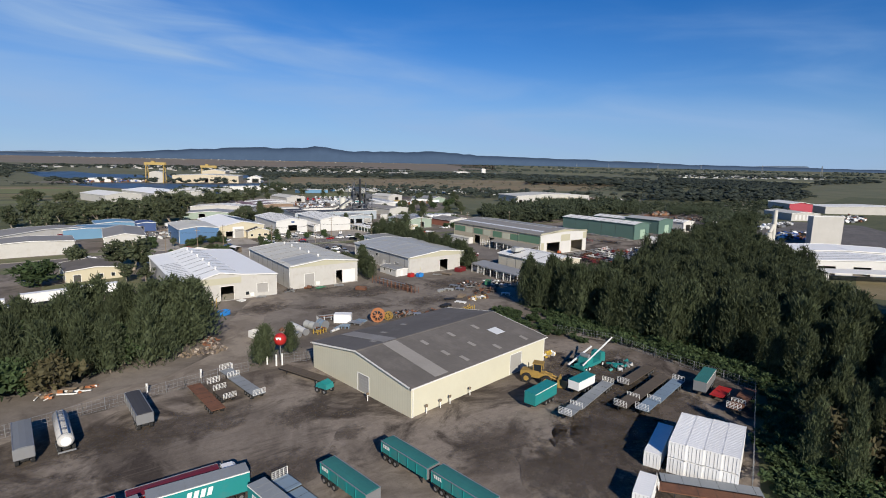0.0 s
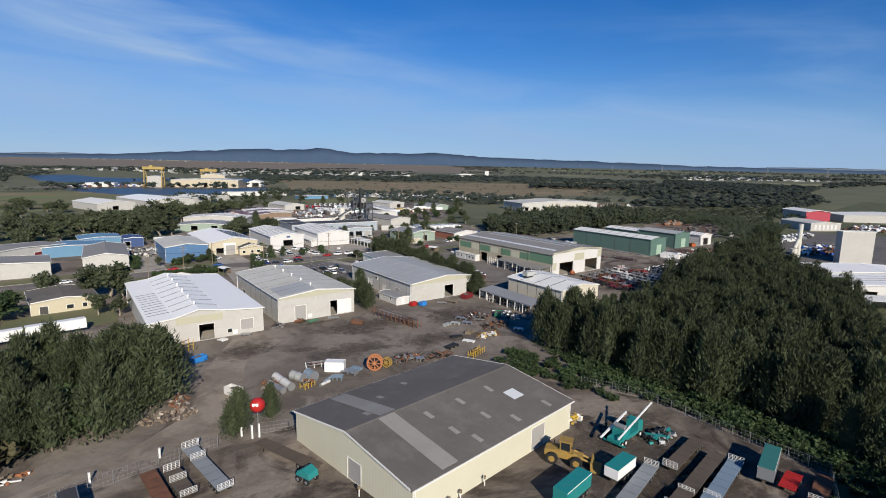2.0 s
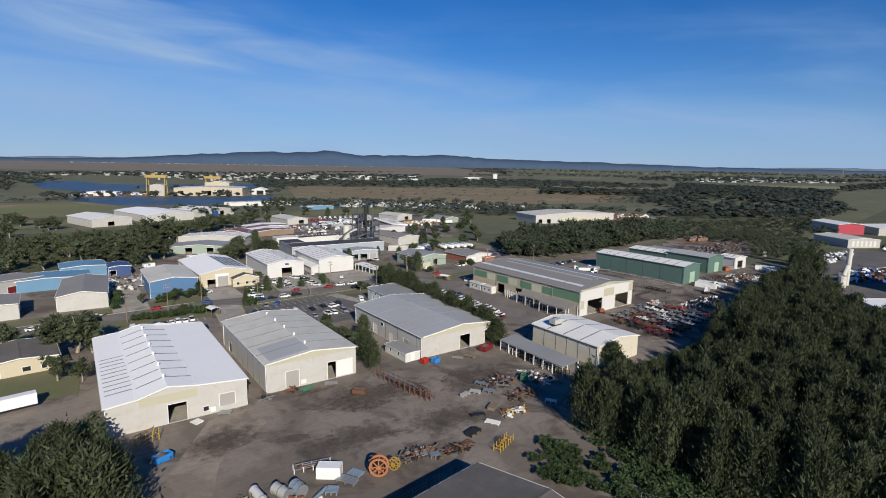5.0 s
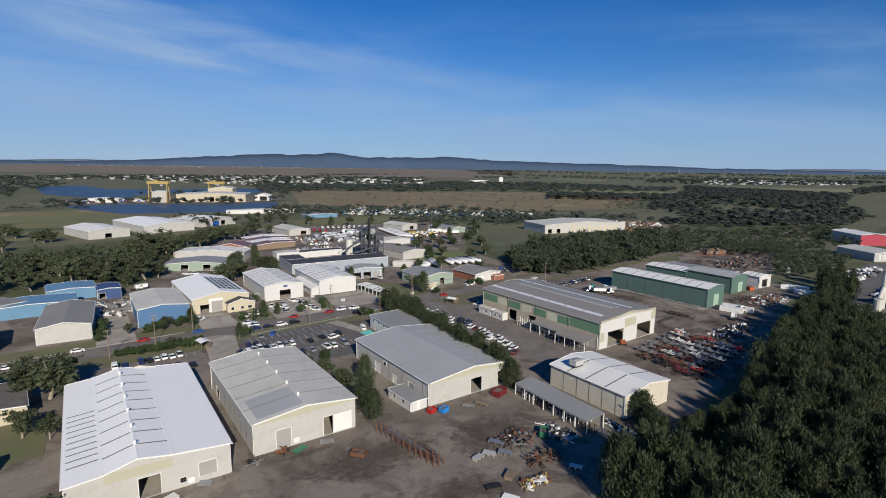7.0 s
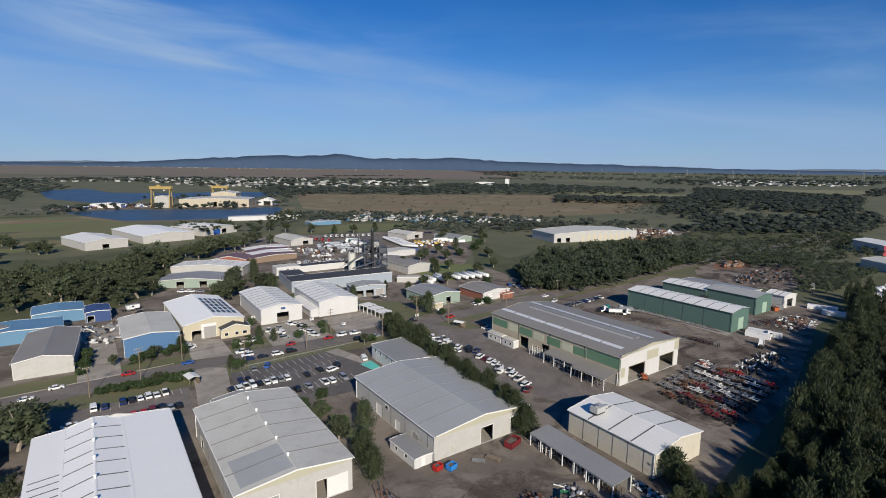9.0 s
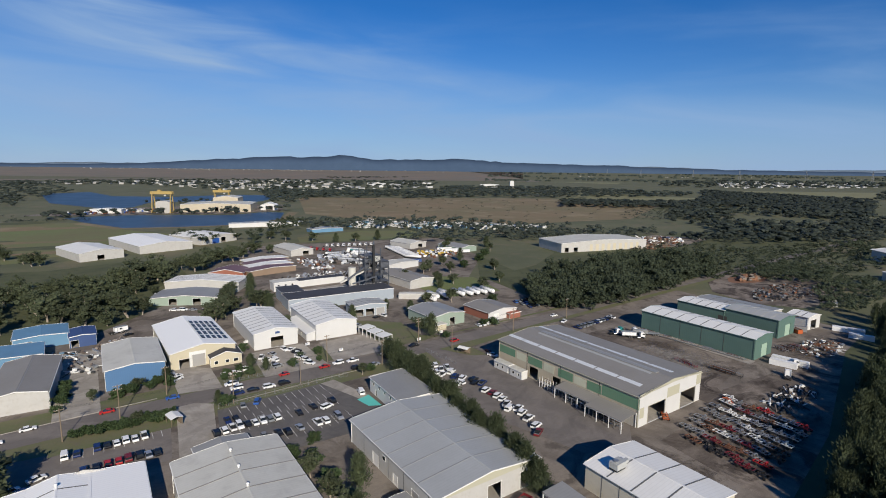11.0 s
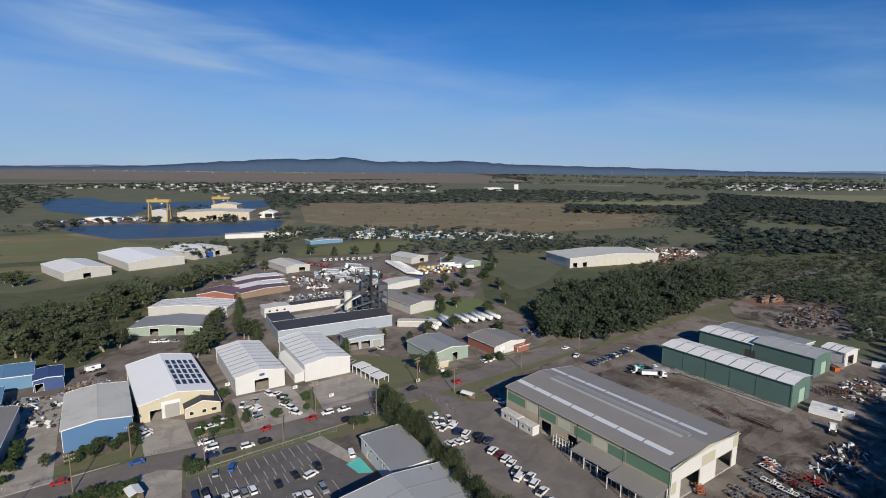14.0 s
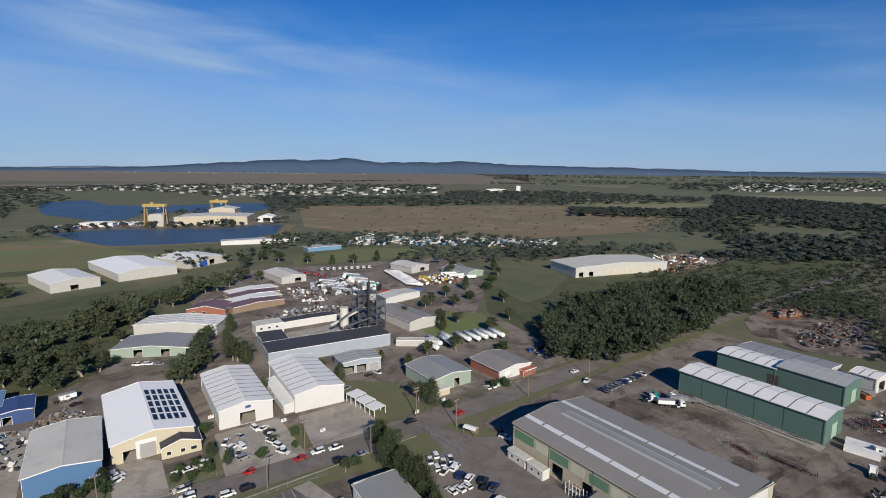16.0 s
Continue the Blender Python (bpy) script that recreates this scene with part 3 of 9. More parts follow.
soften(M["damp"])
for i, (cx, cy, rx, ry, rot) in enumerate([(62, 23, 14, 6, 55), (58, 19, 19, 10, 50), (45, 6, 17, 9, 35), (68, 24, 12, 8, 70), (-22, 53, 12, 6, 10), (47, 11, 14, 7, 40), (35, 7, 11, 6, 30), (71, 29, 8, 4, 10), (-8, 50, 13, 5, 10), (-26, 40, 10, 7, 0), (38, 4, 14, 8, 40), (58, 8, 14, 8, 60), (2, 30, 8, 4, 30), (62, 106, 16, 8, 0), (86, 98, 14, 8, 20), (46, 92, 12, 6, -10), (174, 94, 22, 10, 0), (141, 100, 9, 12, 0), (24, 106, 9, 5, 30), (66, 86, 12, 5, 15), (30, 18, 10, 6, 10), (262, 112, 14, 8, 0), (9, 43, 6.5, 3.2, 20), (15, 39, 4, 1.3, -20), (13, 33, 4, 1.5, 40), (29, 8, 9, 3.4, 60), (-2, 46, 4, 1.6, -10), (44, 10, 7, 3.4, 30), (66, 13, 8, 3.6, 80), (56, 101, 7, 1.4, -10), (36, 98, 6, 1.2, -25), (190, 100, 16, 6, -8), (217, 152, 4.5, 11, 5), (48, 116, 7, 1.2, 5)]):
    sheet("damp_patch", blob(cx, cy, rx * 1.25, ry * 1.25, 40, 0.3, i, rot), 0.06 + 0.004 * i, "damp", "dark damp patch on the dirt", "stain")
# main road and its verges
sheet("verge_north", [(-60, 219.5), (420, 211.5), (420, 216), (250, 217), (150, 217), (120, 238), (60, 226), (-60, 232)], 0.05, "grass", "mown grass verge beside the road", "verge")
sheet("verge_south", [(-60, 197), (120, 196), (200, 200), (420, 201), (420, 206), (-60, 211)], 0.05, "grass", "mown grass verge beside the road", "verge")
sheet("road", [(-80, 209.5), (20, 208.2), (110, 203.5), (180, 203.2), (420, 205), (700, 206), (700, 212.5), (420, 211.5), (230, 211), (180, 212.5), (110, 213.5), (20, 219.5), (-80, 221)], 0.09, "asphalt", "worn grey brown asphalt street", "road")
sheet("road_side", [(132, 204), (150, 204), (152, 185), (150, 120), (140, 112), (128, 118), (120, 150), (116, 186), (122, 198)], 0.08, "asphalt", "asphalt forecourt beside the long shed", "road")
sheet("driveway", [(41, 172), (50, 172), (55, 205), (50, 209), (45, 209), (43, 190)], 0.11, "concrete", "pale concrete driveway", "driveway")
sheet("driveway", [(47, 219), (60, 216), (60, 236), (47, 249)], 0.11, "concrete", "pale concrete driveway", "driveway")
sheet("driveway", [(74, 216), (97, 214), (97, 242), (76, 243)], 0.11, "concrete", "pale concrete forecourt of the white shed", "driveway")
sheet("driveway", [(14, 219), (26, 219), (26, 262), (40, 275), (14, 290)], 0.1, "concrete", "dusty concrete yard", "driveway")
sheet("driveway", [(100, 216), (126, 214), (124, 238), (103, 239)], 0.11, "concrete", "stained concrete parking apron", "driveway")
sheet("car_park", [(50, 166), (55, 199.5), (90, 199.5), (97, 180), (97, 162)], 0.1, "lot", "asphalt car park with worn bay lines", "car park")
sheet("car_park", [(6, 178), (40, 178), (42, 196), (6, 200)], 0.1, "asphalt", "asphalt car park behind the hedge", "car park")
sheet("path_concrete", [(88, 199.5), (93, 200), (97.5, 182), (95, 178)], 0.12, "concrete", "concrete path across the car park", "path")
sheet("lawn", [(124, 217), (142, 215), (145, 243), (125, 262)], 0.12, "grass", "mown grass block between sheds", "lawn")
sheet("lawn", [(116, 190), (132, 190), (134, 203), (108, 203), (106, 196)], 0.12, "grass", "mown lawn by the street corner", "lawn")
sheet("lawn", [(-24, 150), (2, 148), (3, 170), (-24, 169)], 0.1, "grass", "green lawn beside the yellow building", "lawn")
sheet("lawn", [(15, 204), (42, 201), (42, 196), (14, 197.5)], 0.12, "grass", "grass strip beside the hedge", "lawn")
sheet("lawn", [(152, 186), (152, 203), (140, 203), (146, 190)], 0.12, "grass", "grass corner with a bus shelter", "lawn")
sheet("lawn", [(186, 268), (225, 262), (235, 300), (215, 318), (190, 305)], 0.1, "meadow", "bright green lawn", "lawn")
sheet("scrub_ground", [(225, 215), (330, 214), (480, 190), (620, 230), (620, 330), (440, 360), (300, 380), (240, 300)], 0.06, "scrub", "rough scrub ground", "scrub")
sheet("scrub_ground", [(86, 70), (80, 3), (43, -12.2), (20, -60), (140, -60), (190, 0), (260, 55), (420, 90), (420, 120), (270, 104), (190, 84), (120, 74)], 0.07, "scrub", "shaded leaf litter under the trees", "scrub")
sheet("scrub_ground", [(-70, 240), (-30, 300), (30, 320), (60, 345), (55, 470), (-70, 520)], 0.06, "scrub", "rough ground under the gum trees", "scrub")
# brown soil; its eastern end also darkens the ground in the wood's shadow
sheet("stock_ground", [(146, 80), (166, 78), (200, 83), (252, 94), (262, 100), (226, 112), (196, 116), (182, 112), (150, 110)], 0.066, "yard", "dark brown dirt of the machine yard, run on to deepen the wood's shadow", "yard")
sheet("concrete_slab", [(182, 100), (196, 118), (226, 122), (226, 178), (190, 182), (184, 178)], 0.07, "yard", "dark trodden dirt of the stockyard", "slab")
M["pale_pad"] = dirt("pale hardstand", (0.34, 0.31, 0.27), (0.26, 0.235, 0.2), (0.16, 0.14, 0.12), 20, 0.08, 0.7)
soften(M["pale_pad"])
sheet("hardstand", blob(211, 140, 17, 27, 40, 0.25, 71, -8), 0.09, "pale_pad", "bare pale hardstand with oil stains", "slab")
sheet("kerb_strip", [(226.5, 121), (231.4, 121), (231.4, 172), (228, 172)], 0.1, "concrete", "pale concrete strip along the green shed", "kerb")
sheet("lawn", [(203, 556), (282, 565), (336, 529), (311, 486), (230, 503), (193, 519)], 0.1, "meadow", "green playing field", "lawn")
# river, fields and far ground
sheet("river", [(20, 860), (61, 752), (115, 727), (186, 707), (245, 748), (280, 838), (262, 868), (201, 846), (134, 898), (52, 940), (0, 935)], 0.12, "water", "calm blue river reach", "water")
sheet("river", [(-65, 1713), (-30, 1300), (54, 1085), (94, 1092), (128, 1200), (197, 1200), (248, 1078), (320, 1118), (430, 1290), (311, 1393), (187, 1387), (81, 1500), (40, 1760)], 0.12, "water", "calm blue river reach", "water")
sheet("meadow_flat", [(-260, 560), (-20, 540), (110, 640), (60, 735), (15, 850), (-260, 1000)], 0.08, "meadow", "green river flat", "meadow")
sheet("brown_paddock", [(300, 800), (330, 700), (455, 516), (644, 463), (901, 579), (873, 834), (650, 1010), (427, 1196)], 0.08, "brown_field", "brown dry paddock", "paddock")
sheet("pale_paddock", [(1107, 971), (1165, 633), (980, 653), (893, 818)], 0.08, "pale_field", "pale green paddock", "paddock")
sheet("pale_paddock", [(1575, 748), (1783, 482), (1366, 378), (1407, 568)], 0.08, "pale_field", "pale paddock", "paddock")
sheet("brown_paddock", [(-900, 3900), (1900, 2500), (1980, 1796), (1317, 2340), (493, 3000), (-346, 3300)], 0.08, "marsh", "broad brown marsh", "paddock")
sheet("pale_paddock", [(1900, 2300), (2450, 1700), (1733, 1284), (1705, 1911)], 0.08, "pale_field", "pale paddock", "paddock")
sheet("ground_depot", [(150, 470), (290, 480), (320, 440), (300, 360), (240, 330), (150, 350)], 0.07, "yard_grey", "bare gravel depot yard behind the plant")
sheet("ground_east", [(188, 14), (300, 70), (420, 96), (560, 150), (900, 190), (900, 40), (420, -60), (200, -60)], 0.05, "scrub", "rough ground and yards round the far warehouses")
sheet("dry_grass", [(196, -30), (182, 12), (215, 20), (260, 24), (250, -10)], 0.09, "brown_field", "dry brown grass beside the depot", "grass")
sheet("meadow_strip", [(-60, 690), (12, 685), (42, 727), (34, 781), (-30, 790), (-120, 760)], 0.12, "meadow", "bright green strip on the river flat", "meadow")
for i, (cx, cy, rx, ry, mt) in enumerate([(-60, 640, 70, 14, "brown_field"), (10, 612, 80, 12, "scrub"), (-100, 705, 60, 16, "scrub"), (-20, 668, 60, 8, "brown_field"), (-60, 820, 80, 22, "brown_field"), (-90, 900, 70, 20, "scrub"), (40, 575, 70, 10, "brown_field"), (-70, 590, 60, 10, "scrub")]):
    sheet("meadow_patch", blob(cx, cy, rx, ry, 40, 0.5, 60 + i, -18), 0.14 + 0.01 * i, mt, "rough brown and olive patch on the river flat", "meadow")
sheet("dry_rise", [(272, 300), (300, 306), (352, 336), (366, 372), (330, 420), (300, 400)], 0.09, "field", "dry rise of pale grass beside the warehouse", "grass")
sheet("stockyard", [(441, 306), (470, 290), (540, 300), (520, 350), (460, 345)], 0.1, "track", "pale hardstand with stacked goods beside the warehouse", "yard")
sheet("wreck_ground", [(326, 186), (348, 200), (392, 206), (415, 184), (404, 150), (366, 132), (330, 140), (318, 160)], 0.1, "yard", "dark trodden earth of the wreck yard", "yard")
sheet("west_ground", [(-60, 300), (20, 300), (56, 342), (52, 380), (80, 420), (78, 492), (48, 500), (-60, 480)], 0.09, "scrub", "shaded leaf litter and grass under the gums")
sheet("river_bank", [(10, 842), (52, 742), (112, 716), (190, 696), (252, 738), (300, 830), (286, 838), (245, 748), (186, 707), (115, 727), (61, 752), (22, 850)], 0.13, "brown_field", "brown reeds along the river bank", "bank")
sheet("red_earth", blob(378, 190, 18, 9, seed=5), 0.12, "earth", "heap yard of bare red earth", "earth")


# ---- distant hills ----
def hills():
    head = radians(54)  # the middle bearing, from the x axis
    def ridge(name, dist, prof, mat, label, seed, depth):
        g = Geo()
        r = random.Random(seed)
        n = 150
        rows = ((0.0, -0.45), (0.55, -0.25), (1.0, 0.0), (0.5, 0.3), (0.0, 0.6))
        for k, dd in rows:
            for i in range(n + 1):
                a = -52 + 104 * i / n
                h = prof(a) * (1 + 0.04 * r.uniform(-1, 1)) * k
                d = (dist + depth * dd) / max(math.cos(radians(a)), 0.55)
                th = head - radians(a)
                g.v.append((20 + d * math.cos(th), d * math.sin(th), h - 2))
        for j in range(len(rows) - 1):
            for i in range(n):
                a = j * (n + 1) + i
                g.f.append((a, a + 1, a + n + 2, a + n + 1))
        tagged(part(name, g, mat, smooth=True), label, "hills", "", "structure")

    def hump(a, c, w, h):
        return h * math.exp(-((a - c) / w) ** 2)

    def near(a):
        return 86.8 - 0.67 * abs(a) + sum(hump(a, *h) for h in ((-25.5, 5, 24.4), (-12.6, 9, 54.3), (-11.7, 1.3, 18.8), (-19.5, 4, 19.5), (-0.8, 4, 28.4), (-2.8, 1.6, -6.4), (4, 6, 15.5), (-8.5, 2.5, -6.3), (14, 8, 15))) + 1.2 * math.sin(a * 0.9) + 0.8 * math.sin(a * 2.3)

    ridge("backdrop_hills", 4060, lambda a: near(a) + 1.0, "hill", "low wooded hills, painted blue for distance haze", 3, 120)
    ridge("backdrop_hills_far", 4170, lambda a: 70 + 7 * math.sin(a * 0.35 + 1) + hump(a, 20, 9, 9), "hill_far", "far range of hills, painted pale for haze", 4, 30)

    def place(a, d):
        th, d = head - radians(a), d / max(math.cos(radians(a)), 0.55)
        return 20 + d * math.cos(th), d * math.sin(th)

    # the marsh and the paddocks, which rise gently to the foot of the hills
    def rise(d):
        return 34 * max((d - 2750) / 1270, 0) ** 1.5

    steps = [2750 + 127 * k for k in range(11)]
    for name, mat, label, a0, a1 in (("backdrop_marsh", "marsh", "broad brown marsh rising to the hills", -52, 9), ("backdrop_paddocks", "field", "olive paddocks rising to the hills", 9, 52)):
        g, n = Geo(), 30
        for d in steps:
            for i in range(n + 1):
                g.v.append((*place(a0 + (a1 - a0) * i / n + (2750 - d) * 0.006 * (i == n and a1 == 9 or i == 0 and a0 == 9), d), rise(d) + 0.15))
        for j in range(len(steps) - 1):
            for i in range(n):
                k = j * (n + 1) + i
                g.f.append((k, k + 1, k + n + 2, k + n + 1))
        tagged(part(name, g, mat, smooth=True), label, "marsh", "", "structure")
    # tree belts over the far paddocks
    r, g = random.Random(55), Geo()
    for i in range(1500):
        d = r.choice((2830, 2990, 3160, 3400, 3640, 3850)) + r.gauss(0, 25)
        a = r.uniform(3, 50)
        if math.sin(a * 0.35 + d * 0.011) + 0.5 * math.sin(a * 0.9 + d) < (-0.3 if a > 22 else 0.35):
            continue
        x, y = place(a, d)
        w = r.uniform(7, 13)
        g.ball((x, y, rise(d) + 3), w, 6, 3, 0.6)
    tagged(part("backdrop_trees", g, "leaf_hazed"), "dark tree belts across the far paddocks", "trees", "", "stuff")
    # a town strung along the foot of the hills
    r, g = random.Random(54), Geo()
    for i in range(130):
        a = r.gauss(-24, 10) if i % 5 else r.uniform(10, 48)
        d = (3950 if i % 5 else 3500) + r.gauss(0, 45)
        x, y = place(a, d)
        w, z = r.uniform(1.0, 4), rise(d)
        g.box(x - w, x + w, y - w * 0.6, y + w * 0.6, z - 1, z + r.uniform(2, 4))
    # grey instead of white, as haze would dull these houses
    tagged(part("backdrop_town", g, "grey_wall"), "pale town at the foot of the hills", "houses", "", "stuff")



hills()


# ---- sheds ----
def wall_panel(g, a, b, top, thick, openings, m):
    """A wall along local x from a to b, with openings (u0, u1, z0, z1) cut through; top: function of u."""
    us = sorted({a, b, *[min(max(o[k], a), b) for o in openings for k in (0, 1)]})
    for u0, u1 in zip(us, us[1:]):
        mid = (u0 + u1) / 2
        zs = 0.0
        for o in sorted((o for o in openings if o[0] <= mid <= o[1]), key=lambda o: o[2]):
            if o[2] > zs + 0.01:
                g.prism([(u0, zs), (u1, zs), (u1, o[2]), (u0, o[2])], 0, thick, m=m)
            zs = o[3]
        g.prism([(u0, zs), (u1, zs), (u1, top(u1)), (u0, top(u0))], 0, thick, m=m)


def roof_height(profile, u):
    for (u0, z0), (u1, z1) in zip(profile, profile[1:]):
        if u <= u1 or (u1, z1) == profile[-1]:
            return z0 + (z1 - z0) * (u - u0) / (u1 - u0)


def shed(label, x, y, rz, width, depth, profile, wall="off_white", roof="roof_white", front=(), back=(), left=(), right=(), doors=True, fascia=None, seams=0.0,
         seam_mat="seam", name="shed", category="shed", gable_axis="y", front_wall=None, trim="white_trim", vents=0, seam_slopes=None, strips=(), over=0.35, floor="concrete", group="industrial sheds", windows=()):
    """A gabled shed; its gable wall runs along local x at local y = 0. profile: (u, z) of the roof from side to side. An opening is (u0, u1, z0, z1, kind), where kind is
    '' for an open bay or the material of the door that closes it."""
    house = thing(name, label, category, at(x, y, rz), group)
    eave_l, eave_r = profile[0][1], profile[-1][1]
    prof = lambda u: roof_height(profile, u)
    T = 0.22
    mids = [u for u, z in profile[1:-1]]

    def gable(nm, ops, m, mat, flip):
        g = Geo()
        ps = [(width - o[1], width - o[0], *o[2:]) for o in ops] if flip else ops
        pr = [(width - u, z) for u, z in reversed(profile)] if flip else profile
        tp = lambda u: roof_height(pr, u) - 0.02
        wall_panel(g, 0, width, tp, T, [*ps, *[(u, u, 0, 0) for u, z in pr]], m)
        w = part(nm, g, mat, house)
        for o in ps:
            if len(o) > 4 and o[4]:
                d = Geo()
                d.box(o[0], o[1], T * 0.45, T * 0.75, o[2], o[3], m)
                nslat = 0
                dr = part("roller_door", d, o[4], w)
                if o[3] - o[2] > 1.5 and o[4] != "glass":
                    s = Geo()
                    k = 6
                    for i in range(1, k):
                        zz = o[2] + (o[3] - o[2]) * i / k
                        s.box(o[0] + 0.03, o[1] - 0.03, T * 0.38, T * 0.5, zz - 0.03, zz + 0.03, m)
                    part("door_rib", s, o[4], dr)
            if len(o) > 3:
                fr = Geo()
                fr.box(o[0] - 0.12, o[0], -0.05, T, o[2], o[3] + 0.12, m).box(o[1], o[1] + 0.12, -0.05, T, o[2], o[3] + 0.12, m).box(o[0], o[1], -0.05, T, o[3], o[3] + 0.12, m)
                part("door_frame", fr, trim, w)
        return w

    gable("wall_front", list(front), Matrix(), front_wall or wall, False)
    gable("wall_back", list(back), Matrix.Translation((width, depth, 0)) @ Matrix.Rotation(math.pi, 4, "Z"), wall, False)
    for nm, ops, m, top in (("wall_left", left, Matrix.Translation((0, depth - T, 0)) @ Matrix.Rotation(-math.pi / 2, 4, "Z"), eave_l),
                            ("wall_right", right, Matrix.Translation((width, T, 0)) @ Matrix.Rotation(math.pi / 2, 4, "Z"), eave_r)):
        g = Geo()
        wall_panel(g, 0, depth - 2 * T, lambda u: top - 0.03, T, list(ops), m)
        w = part(nm, g, wall, house)
        for o in ops:
            if len(o) > 4 and o[4]:
                part("roller_door" if o[4] != "glass" else "window", Geo().box(o[0], o[1], T * 0.45, T * 0.75, o[2], o[3], m), o[4], w)
            fr = Geo()
            for a in ((o[0] - 0.1, o[0], o[2], o[3] + 0.1), (o[1], o[1] + 0.1, o[2], o[3] + 0.1), (o[0], o[1], o[3], o[3] + 0.1)):
                fr.box(a[0], a[1], -0.04, T, a[2], a[3], m)
            part("door_frame", fr, trim, w)
    # roof, one slab a slope
    th = 0.12
    for (u0, z0), (u1, z1) in zip(profile, profile[1:]):
        e0 = over if u0 == profile[0][0] else 0
        e1 = over if u1 == profile[-1][0] else 0
        k = (z1 - z0) / (u1 - u0)
        a, b = (u0 - e0, z0 - k * e0), (u1 + e1, z1 + k * e1)
        sl = part("roof", Geo().prism([a, b, (b[0], b[1] + th), (a[0], a[1] + th)], -over, depth + over), roof, house)
        if seams and (seam_slopes is None or u0 in seam_slopes):
            n = int(depth / seams)
            for i in range(1, n + 1):
                yy = depth * i / (n + 1)
                part("roof_seam", Geo().prism([(a[0], a[1] + th), (b[0], b[1] + th), (b[0], b[1] + th + 0.05), (a[0], a[1] + th + 0.05)], yy - 0.15, yy + 0.15), seam_mat, sl)
        for (mat, f0, f1, y0, y1) in [s[1:] for s in strips if s[0] == u0]:
            ua, ub = u0 + (u1 - u0) * f0, u0 + (u1 - u0) * f1
            za, zb = z0 + k * (ua - u0) + th + 0.01, z0 + k * (ub - u0) + th + 0.01
            part("roof_light", Geo().prism([(ua, za), (ub, zb), (ub, zb + 0.03), (ua, za + 0.03)], y0, y1), mat, sl)
    for u, z in profile[1:-1]:
        zt = z + th
        part("ridge_cap", Geo().prism([(u - 0.28, prof(u - 0.28) + th), (u, zt), (u + 0.28, prof(u + 0.28) + th), (u + 0.28, prof(u + 0.28) + th + 0.05), (u, zt + 0.06), (u - 0.28, prof(u - 0.28) + th + 0.05)], -over, depth + over), roof, house)
    if vents:
        u, z = max(profile[1:-1], key=lambda p: p[1])
        for i in range(vents):
            yy = depth * (i + 0.7) / (vents + 0.3)
            v = Geo().rod((u, yy, z + 0.1), (u, yy, z + 0.45), 0.22, 10).ball((u, yy, z + 0.68), 0.36, 10, 5, 0.75)
            part("roof_ventilator", v, "white_trim", house, smooth=True)
    # gutters, barge boards and downpipes
    for u, z, s in ((profile[0][0], profile[0][1], -1), (profile[-1][0], profile[-1][1], 1)):
        uu = u + s * (over + 0.07)
        zz = z - 0.06
        part("gutter", Geo().box(uu - 0.08, uu + 0.08, -over, depth + over, zz - 0.1, zz + 0.06), trim, house)
        for yy in (() if group in ("far sheds", "row sheds") else (0.3,) if depth < 25 else (0.3, depth - 0.3)):
            part("downpipe", Geo().box(u + s * 0.02, u + s * 0.14, yy - 0.06, yy + 0.06, 0, z - 0.05), trim, house)
    for yy in (-over - 0.04, depth + over):
        g = Geo()
        for (u0, z0), (u1, z1) in zip(profile, profile[1:]):
            g.prism([(u0, z0 - 0.12), (u1, z1 - 0.12), (u1, z1 + 0.18), (u0, z0 + 0.18)], yy, yy + 0.04)
        part("barge_board", g, trim, house)
    if fascia:
        mat, drop = fascia
        g = Geo()
        for (u0, z0), (u1, z1) in zip(profile, profile[1:]):
            base = min(eave_l, eave_r) - drop
            g.prism([(u0, base), (u1, base), (u1, z1 - 0.05), (u0, z0 - 0.05)], -0.06, 0.0)
        part("gable_fascia", g, mat, house)
    part("floor_slab", Geo().box(T, width - T, T, depth - T, 0.0, 0.12), floor, house)
    for (mat, face, u0, u1, z0, z1) in windows:
        m = {"front": Matrix(), "left": Matrix.Translation((0, depth, 0)) @ Matrix.Rotation(-math.pi / 2, 4, "Z"), "right": Matrix.Translation((width, 0, 0)) @ Matrix.Rotation(math.pi / 2, 4, "Z")}[face]
        nm = "window" if mat == "glass" else "wall_panel"
        w = part(nm, Geo().box(u0, u1, -0.05, 0.0, z0, z1, m), mat, house)
        if mat == "glass":
            fr = Geo()
            fr.box(u0 - 0.07, u0, -0.08, 0, z0 - 0.07, z1 + 0.07, m).box(u1, u1 + 0.07, -0.08, 0, z0 - 0.07, z1 + 0.07, m).box(u0, u1, -0.08, 0, z1, z1 + 0.07, m).box(u0, u1, -0.08, 0, z0 - 0.07, z0, m)
            part("frame", fr, "white_trim", w)
    return house


def gab(w, eave, rise, off=0.5):
    return [(0, eave), (w * off, eave + rise), (w, eave)]


